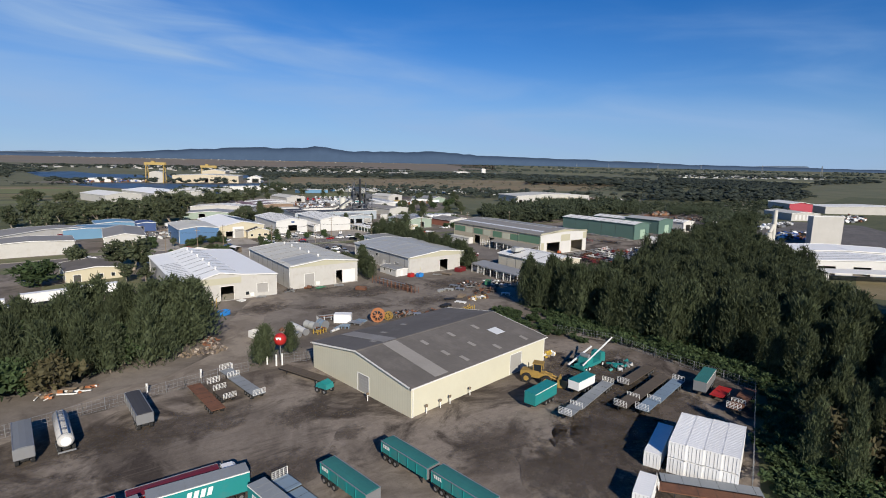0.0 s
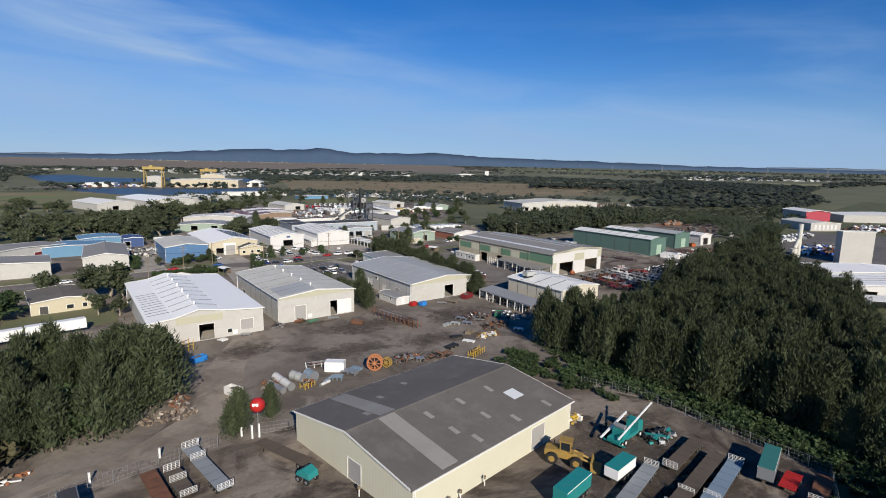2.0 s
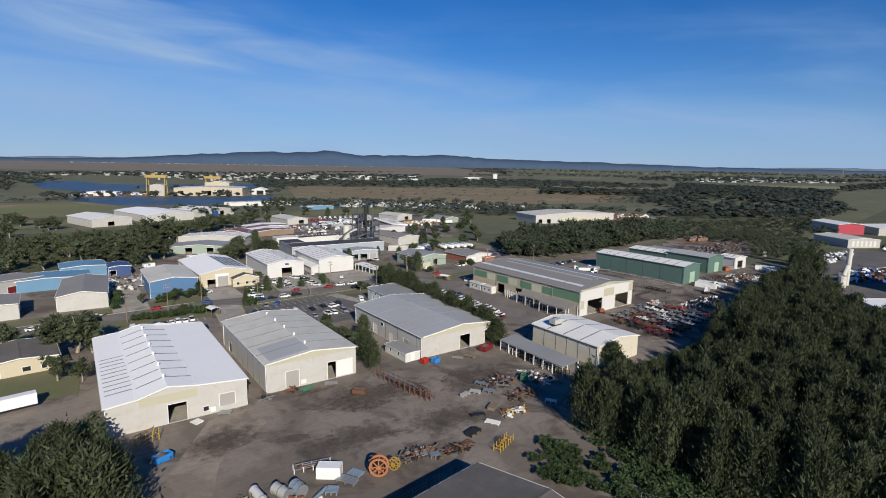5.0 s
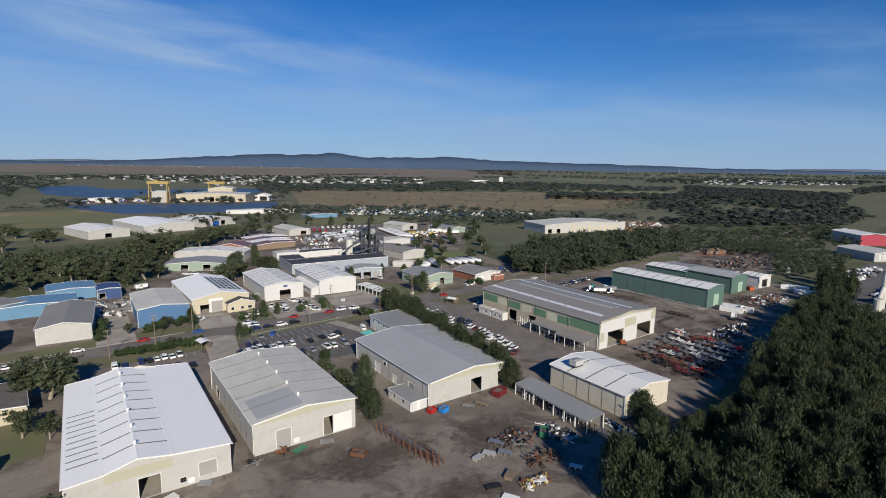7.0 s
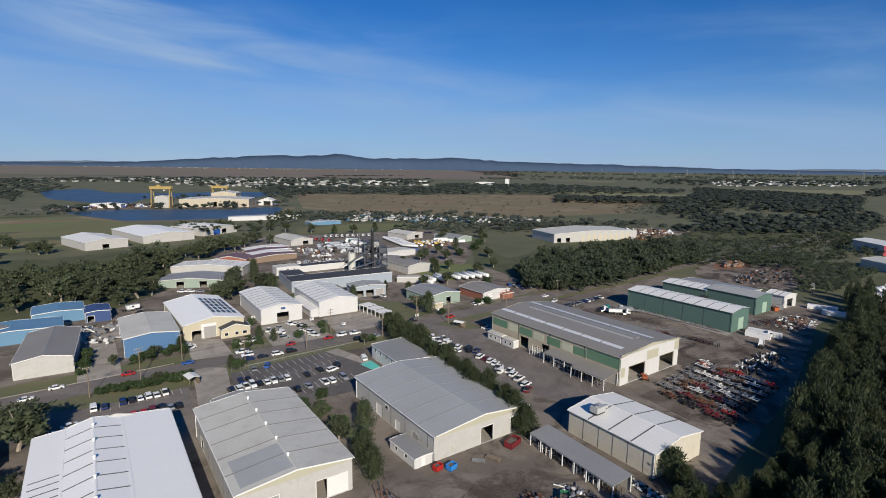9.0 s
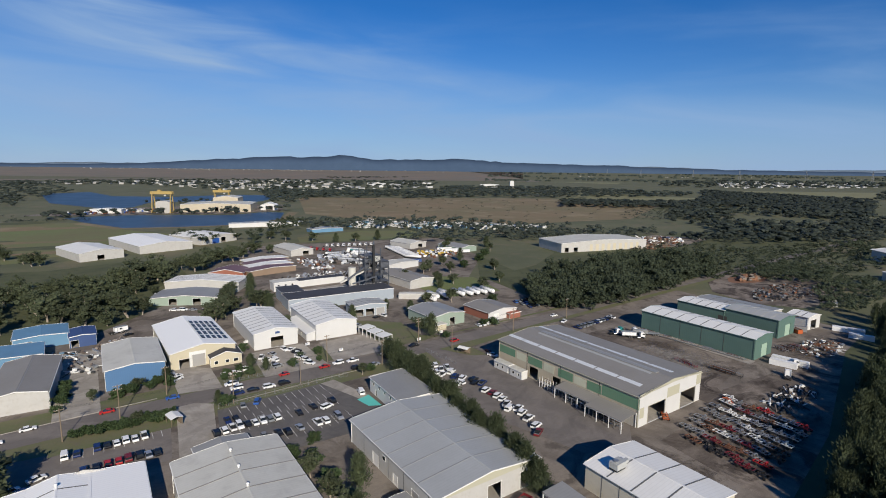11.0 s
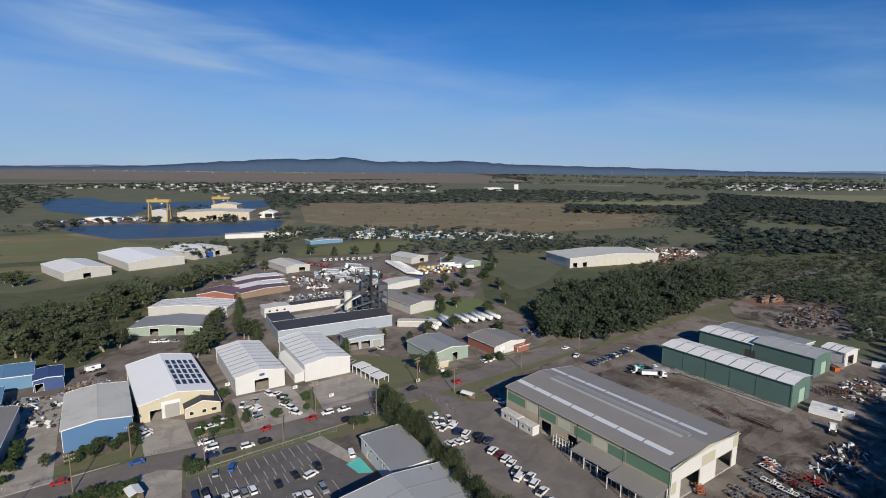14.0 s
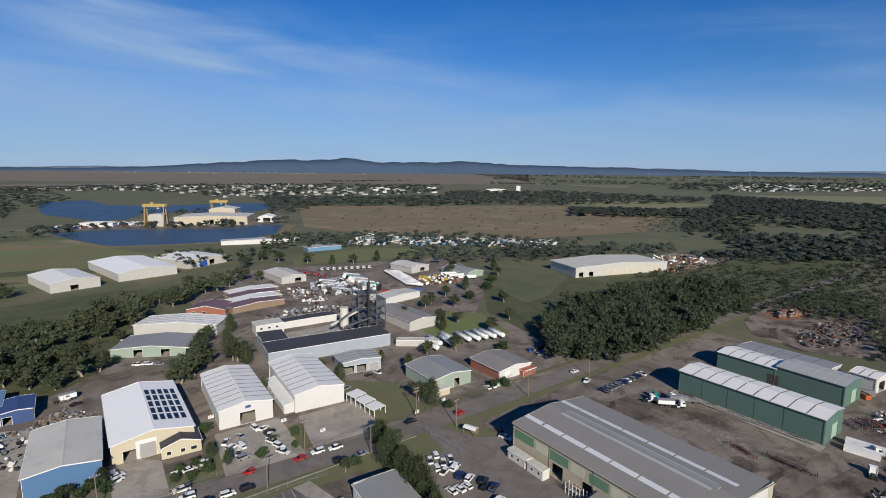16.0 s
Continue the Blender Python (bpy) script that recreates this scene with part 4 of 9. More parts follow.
# cream shed in the truck yard: its ridge runs along the length
cream = shed("cream sheet-metal shed with a weathered grey roof in the truck yard", 19.0, 59.7, -83.0, 28.0, 36.0, gab(28.0, 5.0, 2.1), "cream", "roof_dark",
             front=[(14.2, 17.3, 0.1, 3.3, "roller")], right=[(24.6, 28.0, 0.1, 3.9, "roller")], left=[], trim="white_trim", seams=0,
             strips=[(0, "roof_patch", 0.02, 0.98, 6.2, 9.2), (14.0, "roof_patch", 0.02, 0.98, 5.4, 8.4), (14.0, "clear_sheet", 0.42, 0.6, 27.6, 30.2),
                     *[(14.0, "roof_patch", f, f + 0.13, yy, yy + 0.8) for f, yy in ((0.2, 12), (0.2, 19), (0.2, 26), (0.55, 12.5), (0.55, 19.5), (0.78, 14), (0.78, 23), (0.8, 31))],
                     *[(0, "roof_patch", f, f + 0.1, yy, yy + 0.8) for f, yy in ((0.75, 5.2), (0.45, 11), (0.3, 18))]])

# three big sheds along the yard
shed("white shed with a stepped bright white roof", 6.0, 120.2, -2.0, 27.0, 50.5, [(0, 6.3), (5.6, 6.8), (11.2, 8.3), (16.9, 7.3), (27.0, 6.4)], "off_white", "roof_white",
     front=[(11.0, 14.6, 0.1, 4.2), (21.2, 24.4, 1.2, 4.0, "roller")], fascia=None, seams=6.2, seam_slopes=(5.6, 11.2), vents=6,
     strips=[(0, "seam", 0.05, 1.0, yy, yy + 0.3) for yy in (6, 8.6, 11.2, 13.8, 16.4, 19, 21.6, 24.2, 26.8, 29.4)], windows=[("beige", "front", 5.8, 16.8, 4.9, 6.7), ("glass", "front", 17.8, 18.9, 1.0, 2.0), ("white_trim", "front", 19.2, 20.3, 0.4, 1.5)])
shed("off-white shed with a pale grey gabled roof and tall doors", 38.2, 121.5, -1.8, 22.9, 40.8, gab(22.9, 7.2, 1.3), "off_white", "roof_pale",
     front=[(4.6, 7.8, 0.1, 4.4, "roller"), (15.2, 17.4, 0.1, 4.5)], fascia=("beige", 0.55), seams=7.5, seam_mat="roof_tan", vents=5,
     strips=[(0, "roof_zinc", 0.1, 0.98, 1.0, 11.5)], left=[(6, 9, 0.1, 3, "dark_trim")],
     windows=[("white_door", "front", 17.6, 22.0, 0.3, 4.5), ("plastic_white", "front", 8.3, 9.6, 0.5, 1.6), *[("seam", "left", u, u + 0.12, 0.2, 7.0) for u in (5, 10, 15, 20, 25, 30, 35)]])
shed("grey-roofed shed with white walls and two open bays", 81.1, 118.2, -1.2, 28.2, 40.0, gab(28.2, 6.1, 1.5), "off_white", "roof_zinc",
     front=[(13.2, 16.9, 0.1, 4.2), (22.6, 25.7, 0.1, 4.2)], fascia=("beige", 0.55), seams=7.5, seam_mat="roof_grey", left=[(12, 15, 0.1, 3.2, "white_door"), (22, 24, 0.1, 2.6, "white_door"), (30, 33, 0.1, 3.2, "roller")],
     windows=[*[("seam", "left", u, u + 0.12, 0.2, 6.0) for u in (7.5, 15.5, 20, 27, 37)], ("glass", "left", 17.2, 18.6, 3.6, 4.6), ("beige", "front", 4.5, 5.0, 1.2, 2.2)])
shed("white portable office with a flat grey roof beside the shed", 75.7, 118.3, 1.0, 4.7, 10.4, gab(4.7, 2.4, 0.15), "white_wall", "roof_grey", name="site_office", category="portable office", left=[(2, 3, 1, 2, "glass"), (6, 7, 1, 2, "glass")], front=[(1.8, 2.7, 0.1, 2.1, "white_door")], group="portable offices", over=0.12)
shed("two-storey white office with a grey skillion roof", 98.4, 163.4, -4.0, 11.8, 20.6, [(0, 4.8), (11.8, 5.1)], "white_wall", "roof_grey", name="office_building", category="office", left=[(2, 3.2, 2.9, 3.9, "glass"), (6, 7.2, 2.9, 3.9, "glass"), (10, 11.2, 2.9, 3.9, "glass"), (14, 15.2, 2.9, 3.9, "glass"), (4, 5, 0.1, 2.1, "dark_trim")], back=[], group="offices", over=0.25)
shed("grey lean-to building beside the car park", 44.5, 166.8, 0, 12.5, 6.5, gab(12.5, 3.8, 0.9), "grey_wall", "roof_grey", name="annexe", category="annexe", group="annexes")

# white shed with an open awning, by the wood
shed("cream sheet-metal shed with a white roof beside the trees", 116.4, 84.3, -1.6, 17.3, 23.9, gab(17.3, 5.9, 1.2), "pale_cream", "roof_white_x", front=[(1.5, 3.0, 0.1, 2.2, "white_door")], seams=6.2, left=[], windows=[("seam", "left", u, u + 0.12, 0.2, 5.7) for u in (4.5, 9, 13, 17, 21)])


def awning(label, x, y, rz, w, d, z0, z1, roof, bays, back=True):
    a = thing("open_awning", label, "awning", at(x, y, rz), "open awnings")
    part("roof", Geo().prism([(0, z0), (w, z1), (w, z1 + 0.12), (0, z0 + 0.12)], 0, d), roof, a)
    for i in range(bays + 1):
        yy = 0.15 + (d - 0.3) * i / bays
        for xx, zz in ((0.2, z0), (w - 0.2, z1)):
            part("post", Geo().box(xx - 0.09, xx + 0.09, yy - 0.09, yy + 0.09, 0, zz), "white_trim", a)
    if back:
        part("back_wall", Geo().box(w - 0.1, w, 0.1, d - 0.1, 0, z1), "grey_wall", a)
    part("beam", Geo().box(0.1, 0.3, 0, d, z0 - 0.25, z0), "white_trim", a)
    return a


awning("long grey skillion awning stocked with steel", 102.8, 85.3, -4.0, 5.8, 24.5, 3.0, 3.6, "roof_grey", 7)
awning("stepped grey carport with a flat roof", 124.3, 222, 10, 5.2, 5.5, 2.6, 2.8, "roof_white_x", 2, False)
awning("stepped grey carport with a flat roof", 123.4, 228, 10, 5.2, 5.5, 2.9, 3.1, "roof_white_x", 2, False)
awning("stepped grey carport with a flat roof", 122.5, 234, 10, 5.2, 5.5, 3.2, 3.4, "roof_white_x", 2, False)

# long green and tan workshop
gb = shed("long tan workshop with green panels and a grey roof with skylights", 150.8, 117.8, -0.45, 31.4, 58.0, gab(31.4, 9.0, 1.7), "tan_wall", "roof_tan", front_wall="white_wall",
          front=[(4.2, 12.6, 0.1, 5.2), (20.6, 28.6, 0.1, 5.2)], left=[(15.5, 19.5, 0.1, 4.2), (26, 29.5, 0.1, 4.2), (38, 42, 0.1, 4.4)],
          fascia=("beige", -0.55), trim="beige", seams=0,
          strips=[*[(0, "clear_sheet", 0.30, 0.41, yy, yy + 7.6) for yy in (3.5, 11.6, 19.7, 27.8, 35.9, 44.0, 50.8)],
                  *[(15.7, "clear_sheet", 0.30, 0.41, yy, yy + 7.6) for yy in (3.5, 11.6, 19.7, 27.8, 35.9, 44.0, 50.8)],
                  (0, "roof_zinc", 0.86, 0.93, 6, 52), (15.7, "roof_zinc", 0.05, 0.12, 6, 52)],
          windows=[*[("green_panel", "left", u, u + w, 4.9, 7.6) for u, w in ((0.6, 8), (15, 6.5), (28.5, 6.0), (40.0, 5.2))], ("green_panel", "left", 45.5, 58, 5.0, 8.2),
                   *[("pale_panel", "left", u, u + 4.6, 4.9, 7.4) for u in (9.4, 22.2, 35.0)], *[("dark_trim", "left", u, u + 0.2, 0.2, 9.1) for u in (14.4, 29.3, 44.4)],
                   ("beige", "front", 13.4, 19.6, 5.4, 8.3), ("beige", "front", 0.3, 2.2, 2.5, 5.5), ("beige", "front", 28.9, 31.5, 5.6, 8.6)])
part("ridge_vent", Geo().box(14.9, 16.5, 5, 52, 10.65, 11.05), "roof_grey", gb)
awning("flat tan awning with stores beneath it", 143.6, 118.4, 0, 6.9, 12.5, 3.6, 4.3, "roof_tan", 3)
awning("flat tan awning with stores beneath it", 145.6, 131.2, 0, 4.9, 13.5, 3.6, 4.3, "roof_tan", 3)
for i, (yy, ll) in enumerate(((168.0, 7.4), (161.0, 6.0))):
    shed("white portable office with a flat roof by the workshop", 146.3, yy, 0, 2.6, ll, gab(2.6, 2.8, 0.1), "white_wall", "roof_pale", name="site_office", category="portable office", left=[(1, 2, 1, 1.9, "glass"), (3.6, 4.6, 1, 1.9, "glass")], group="portable offices", over=0.1)

# sage green sheds
shed("long sage green shed with a pale translucent roof", 231.8, 121.9, -0.45, 14.1, 47.6, gab(14.1, 8.2, 0.9), "teal_wall", "roof_white_x", front=[(5.4, 10.2, 0.1, 5.2, "green_door")], front_wall="teal_wall", seams=5.3, seam_mat="seam", trim="teal_wall", windows=[("dark_trim", "left", u, u + 0.12, 0.2, 8.0) for u in (9, 18, 27, 36)])
shed("sage green shed with a grey roof", 266.6, 127.4, -2.5, 14.4, 22.6, gab(14.4, 7.9, 0.9), "teal_wall", "roof_zinc", front=[(6, 10.6, 0.1, 5, "green_door")], front_wall="teal_wall", seams=4.2, seam_mat="grey_wall", trim="teal_wall")
shed("lower sage green shed with a pale roof", 266.9, 150.6, -1.5, 13, 22.8, gab(13, 6.8, 0.8), "teal_wall", "roof_white_x", seams=5.0, seam_mat="seam", trim="teal_wall", windows=[("dark_trim", "left", 20, 24, 0.2, 4.2)])
shed("small white shed with an open front", 290.2, 124.3, -6.0, 10.2, 8.6, gab(10.2, 5.8, 0.9), "white_wall", "roof_white_x", left=[], front=[(2.2, 7.0, 0.1, 4.2)], seams=3)

# west side of the yard
shed("yellow brick building with a dark low roof", -17.6, 169.5, 3, 16.3, 18, gab(16.3, 3.8, 0.8), "yellow_wall", "roof_dark", front=[(2.0, 4.0, 0.1, 2.4, "dark_trim"), (8.5, 10.2, 0.9, 2.1, "glass"), (12.5, 13.6, 0.9, 2.1, "glass")], group="small buildings")
shed("cream walled shed with a tan gabled roof", -2.3, 233.5, -5.5, 15.7, 35, gab(15.7, 5.6, 1.4), "off_white", "roof_tan", seams=0, strips=[(7.85, "roof_grey", 0.0, 0.06, 0, 35)])
shed("low cream building with a brown roof", -42.6, 232.8, 0, 30, 18, gab(30, 5.5, 0.8), "off_white", "roof_tan", front=[], right=[])
shed("low cream building with red roller doors", -39.5, 260.5, 35, 42, 16, gab(42, 5.4, 1.0), "off_white", "roof_tan", front=[(26.5, 31.0, 0.1, 3.4, "maroon"), (32.5, 37.0, 0.1, 3.4, "maroon")])

# along the street
shed("blue walled shed with a pale grey roof", 27.9, 235.2, -2.3, 17.4, 29.9, gab(17.4, 6.9, 1.1), "blue_wall", "roof_pale", seams=0, strips=[(8.7, "seam", 0.0, 0.03, 0, 28.5)], left=[(4, 7, 0.1, 3, "dark_trim")])
sol = shed("cream factory with a white roof carrying solar panels", 47.7, 241.6, -0.3, 22.2, 42, [(0, 6.2), (11.3, 8.3), (22.2, 6.2)], "yellow_wall", "roof_white", front=[(2.8, 6.4, 0.1, 3.6), (7.2, 11.6, 0.1, 4.6, "roller")], seams=0, category="factory", windows=[("plastic_white", "front", 6.2, 7.0, 0.2, 5.8), ("plastic_white", "front", 7.0, 11.8, 4.7, 5.8)])
k = -2.1 / 10.9
for i in range(5):
    for j in range(5):
        u0, y0 = 12.0 + i * 2.0, 6.5 + j * 5.6
        zt = 8.3 + k * (u0 - 11.3) + 0.2
        part("solar_panel", Geo().prism([(u0, zt), (u0 + 1.3, zt + k * 1.3), (u0 + 1.3, zt + k * 1.3 + 0.05), (u0, zt + 0.05)], y0, y0 + 4.4), "solar", sol)
shed("cream street-front office with a charcoal hipped roof", 60.3, 236.6, -3.0, 10.6, 8.6, gab(10.6, 3.6, 1.7), "yellow_wall", "roof_charcoal", name="street_office", category="office", front=[(1.2, 2.4, 1.0, 2.1, "glass"), (5, 6.2, 1.0, 2.1, "glass"), (7.8, 9.4, 1.0, 2.1, "glass")], group="offices")
shed("white shed with a ribbed white roof and an open door", 78.2, 245.2, -2.8, 17.2, 37, gab(17.2, 6.6, 1.5), "white_wall", "roof_white_x", front=[(6.4, 11.4, 0.1, 4.4)], seams=4.4, windows=[("navy", "front", 8.2, 10.0, 5.6, 6.5)])
shed("large white shed with a ribbed white roof", 103.0, 242.1, -3.6, 17.9, 36.1, gab(17.9, 6.7, 1.5), "white_wall", "roof_white_x", seams=4.6, left=[])
shed("low white lean-to along the shed wall", 99.4, 243.6, -3.6, 3.5, 26, [(0, 3.2), (3.7, 3.9)], "white_wall", "roof_white_x", name="lean_to", category="lean-to", left=[(3, 4, 1, 2, "glass"), (8, 9, 1, 2, "glass"), (13, 14, 1, 2, "glass"), (18, 19, 1, 2, "glass")], group="annexes")
shed("pale blue grey workshop with three open bays", 129.9, 263.4, -9.0, 17, 11.5, gab(17, 5.2, 0.8), "blue_grey", "roof_zinc", front=[(1, 5.2, 0.1, 3.5), (6.4, 10.6, 0.1, 3.5), (11.8, 16, 0.1, 3.5, "roller")], seams=3)
shed("pale green shed with a grey roof", 152.1, 226.0, 0, 18, 20, gab(18, 5.1, 1.3), "sage", "roof_grey", front=[(9.6, 12.4, 0.1, 3.6)], left=[])
shed("cream brick block beside the green shed", 152.0, 222.0, 0, 5, 3.8, gab(5, 2.6, 0.2), "yellow_wall", "roof_pale", name="annexe", category="annexe", group="annexes")
shed("brown roofed workshop with a brick office front", 180.5, 219.5, 0, 17.5, 18.5, gab(17.5, 4.0, 1.2), "brick_red", "roof_tan", front=[(12, 13.4, 1, 2.1, "glass"), (3, 6, 0.1, 3.0, "white_door")], front_wall="white_wall")
shed("low brick office with a red tiled awning", 191.5, 216.4, 0, 6.5, 3.0, [(0, 2.6), (6.5, 2.7)], "brick_red", "roof_tile", name="annexe", category="annexe", group="annexes")
shed("faded blue workshop with a low blue roof", -22, 277, 0, 32, 16, gab(32, 4.6, 0.8), "light_blue", "light_blue")
shed("faded blue workshop with a low blue roof", -1, 300, 0, 18, 16, gab(18, 4.8, 0.6), "light_blue", "light_blue", front=[(2, 6, 0.1, 3.2)])
shed("navy blue workshop with a flat navy roof", 17.4, 292, 0, 9, 13, gab(9, 4.6, 0.5), "navy", "navy", front=[(0.5, 3, 0.1, 3.0)])
shed("pale sage shed with a grey green roof", 50.2, 346.0, -29, 35, 20, gab(35, 4.0, 1.4), "sage", "roof_grey", front=[(10, 14, 0.1, 3.6), (22, 26, 0.1, 3.6), (33, 36, 0.1, 3.6)])
shed("cream shed with a ribbed pale roof and vents", 61.5, 377, -34, 42, 17, gab(42, 5.6, 1.5), "off_white", "roof_white_x", seams=4, front=[])
shed("red brick house with a brown hipped roof", 90, 402, -34, 22, 17, gab(22, 3.4, 2.2), "brick_red", "roof_maroon", front=[(3, 5, 1, 2, "glass"), (9, 11, 1, 2, "glass")], category="house", name="house", group="houses")
for i in range(4):
    shed("maroon roofed row shed with pale skylights", 113 + i * 2.3, 388 + i * 12.2, 8, 33, 11, gab(33, 3.6, 1.0), "brown_wall", "roof_maroon" if i % 2 == 0 else "roof_white_x", group="row sheds")
shed("cream shed with a pale roof and an open end", 161, 448, 4, 19, 34, gab(19, 4.8, 1.6), "off_white", "roof_pale", front=[(10, 15, 0.1, 3.6)])
shed("cream shed with an open end", 260, 423, 10, 19, 26, gab(19, 4.8, 1.6), "off_white", "roof_pale", front=[(9, 14, 0.1, 3.6)])
shed("grey green barn with a low roof", 286, 381, 5, 17, 30, gab(17, 4.0, 1.8), "sage", "roof_grey", front=[])
shed("cream shed with a tan roof behind the plant", 183, 296, 3, 17, 35, gab(17, 5.0, 1.2), "off_white", "roof_tan")
shed("white low transport depot with a pale roof", 196, 350, 10, 30, 12, gab(30, 4.0, 0.9), "white_wall", "roof_pale")
# far sheds
shed("cream far shed with a pale roof", 20, 518, 15, 31, 52, gab(31, 6.5, 2.2), "off_white", "roof_white_x", group="far sheds", front=[(12, 17, 0.1, 4)])
shed("white far shed with a broad white roof and solar panels", 61, 533, 12, 43, 74, gab(43, 6.5, 2.2), "off_white", "roof_white", group="far sheds", strips=[(25, "solar", 0.3, 0.9, 10, 55)])
shed("white far shed with a blue open end", 112, 556, 25, 40, 45, gab(40, 6.5, 2.0), "off_white", "roof_white_x", group="far sheds", front=[(12, 20, 0.1, 5, "blue"), (22, 27, 0.1, 5)])
shed("long white far warehouse with a grey roof", 355.0, 330.9, -16.2, 87.5, 35.5, gab(87.5, 7.7, 2.0), "off_white", "roof_pale", group="far sheds", front=[(3, 7, 0.1, 4), (12, 16, 0.1, 4)], windows=[("yellow_wall", "front", 28 + 6 * i, 31 + 6 * i, 0.2, 6) for i in range(9)])
shed("long low shed with a ribbed white roof by the river", 164, 683, -17, 79, 13, gab(84, 4.5, 0.8), "white_wall", "roof_zinc", group="far sheds", seams=0)
shed("pale building beside a blue swimming pool", 228, 580, -3, 36, 16, gab(36, 3.5, 0.8), "light_blue", "roof_zinc", group="far sheds")
shed("white roofed far warehouse with a red front", 512, 140, -42, 20, 34, gab(20, 8, 1.4), "grey_wall", "roof_white_x", front_wall="red_wall", group="far sheds", over=0.8)
shed("grey far warehouse with a pale roof", 432, 112, -34, 23, 30, gab(23, 5.5, 1.2), "grey_wall", "roof_pale", group="far sheds", windows=[("white_wall", "front", 3 + i * 3.1, 4.6 + i * 3.1, 1.0, 4.6) for i in range(6)])
shed("long low far warehouse with a white roof", 532, 118, -45, 90, 30, gab(90, 6, 1.4), "grey_wall", "roof_white_x", group="far sheds")
shed("white depot with a bluish roof behind the wood", 226, 46, -47, 46, 19, gab(46, 5.8, 0.8), "white_wall", "roof_white", group="far sheds", front=[])
shed("long white depot shed with a seamed roof", 208, 34, -47, 46, 20, gab(46, 5.4, 0.8), "white_wall", "roof_white", group="far sheds", front=[(4, 10, 0.1, 3.6), (16, 22, 0.1, 3.6), (28, 34, 0.1, 3.6)], seams=5)
awning("low white loading awning before the depot", 197, 24, -47, 40, 9, 3.6, 4.0, "roof_white_x", 8, False)
shed("tall white windowless block behind the wood", 292.5, 57.8, -39, 15.5, 4, [(0, 15.3), (15.5, 15.4)], "grey_wall", "roof_pale", group="far sheds", over=0.1)
shed("small plant room beside the white block", 307, 58, -39, 5, 6, [(0, 12.5), (5, 12.6)], "grey_wall", "roof_pale", group="far sheds", over=0.1)
sheet("depot_yard", [(232, 50), (250, 72), (290, 92), (350, 108), (425, 112), (440, 70), (360, 20), (262, 4), (240, 30)], 0.1, "lot", "dark asphalt yard round the white block", "yard")

shed("long low grey shed behind the green sheds", 280.5, 139, 0, 19, 34, gab(19, 5.0, 0.8), "grey_wall", "roof_grey", seams=8)


# ---- trees ----
def inside(x, y, poly):
    c = False
    for (x0, y0), (x1, y1) in zip(poly, poly[1:] + poly[:1]):
        if (y0 > y) != (y1 > y) and x < (x1 - x0) * (y - y0) / (y1 - y0) + x0:
            c = not c
    return c


def tuft(g, c, r, rnd, leaves, size, droop=0.0, core=0.72, squash=0.85):
    """A clump of foliage: a lumpy core with loose sprays of leaf round it."""
    n, k = 5, 3
    o = len(g.v)
    for j in range(k + 1):
        a = math.pi * j / k
        for i in range(n):
            t = 2 * math.pi * (i + 0.5 * (j % 2)) / n
            q = r * core * rnd.uniform(0.78, 1.12)
            g.v.append((c[0] + q * math.sin(a) * math.cos(t), c[1] + q * math.sin(a) * math.sin(t), c[2] + q * squash * math.cos(a)))
    for j in range(k):
        for i in range(n):
            g.f.append((o + j * n + i, o + (j + 1) * n + i, o + (j + 1) * n + (i + 1) % n, o + j * n + (i + 1) % n))
    for _ in range(leaves):
        z = rnd.uniform(-0.75, 1)
        t = rnd.uniform(0, 6.283)
        s = math.sqrt(max(1 - z * z, 0))
        d = Vector((s * math.cos(t), s * math.sin(t), z))
        p = Vector(c) + Vector((d.x, d.y, d.z * squash)) * r * rnd.uniform(0.66, 1.12)
        side = d.cross(Vector((rnd.uniform(-1, 1), rnd.uniform(-1, 1), rnd.uniform(-1, 1)))).normalized() * size * rnd.uniform(0.35, 0.6)
        up = (d * rnd.uniform(0.3, 0.9) + Vector((rnd.uniform(-.5, .5), rnd.uniform(-.5, .5), rnd.uniform(-.3, .7) - droop))).normalized() * size * rnd.uniform(0.8, 1.5)
        b = len(g.v)
        g.v.extend((tuple(p - side), tuple(p + side), tuple(p + up + side * 0.3), tuple(p + up - side * 0.5)))
        g.f.append((b, b + 1, b + 2, b + 3))


def raw_mesh(g, name, mat):
    me = bpy.data.meshes.new(name)
    me.from_pydata(g.v, [], g.f)
    me.materials.append(M[mat])
    return me


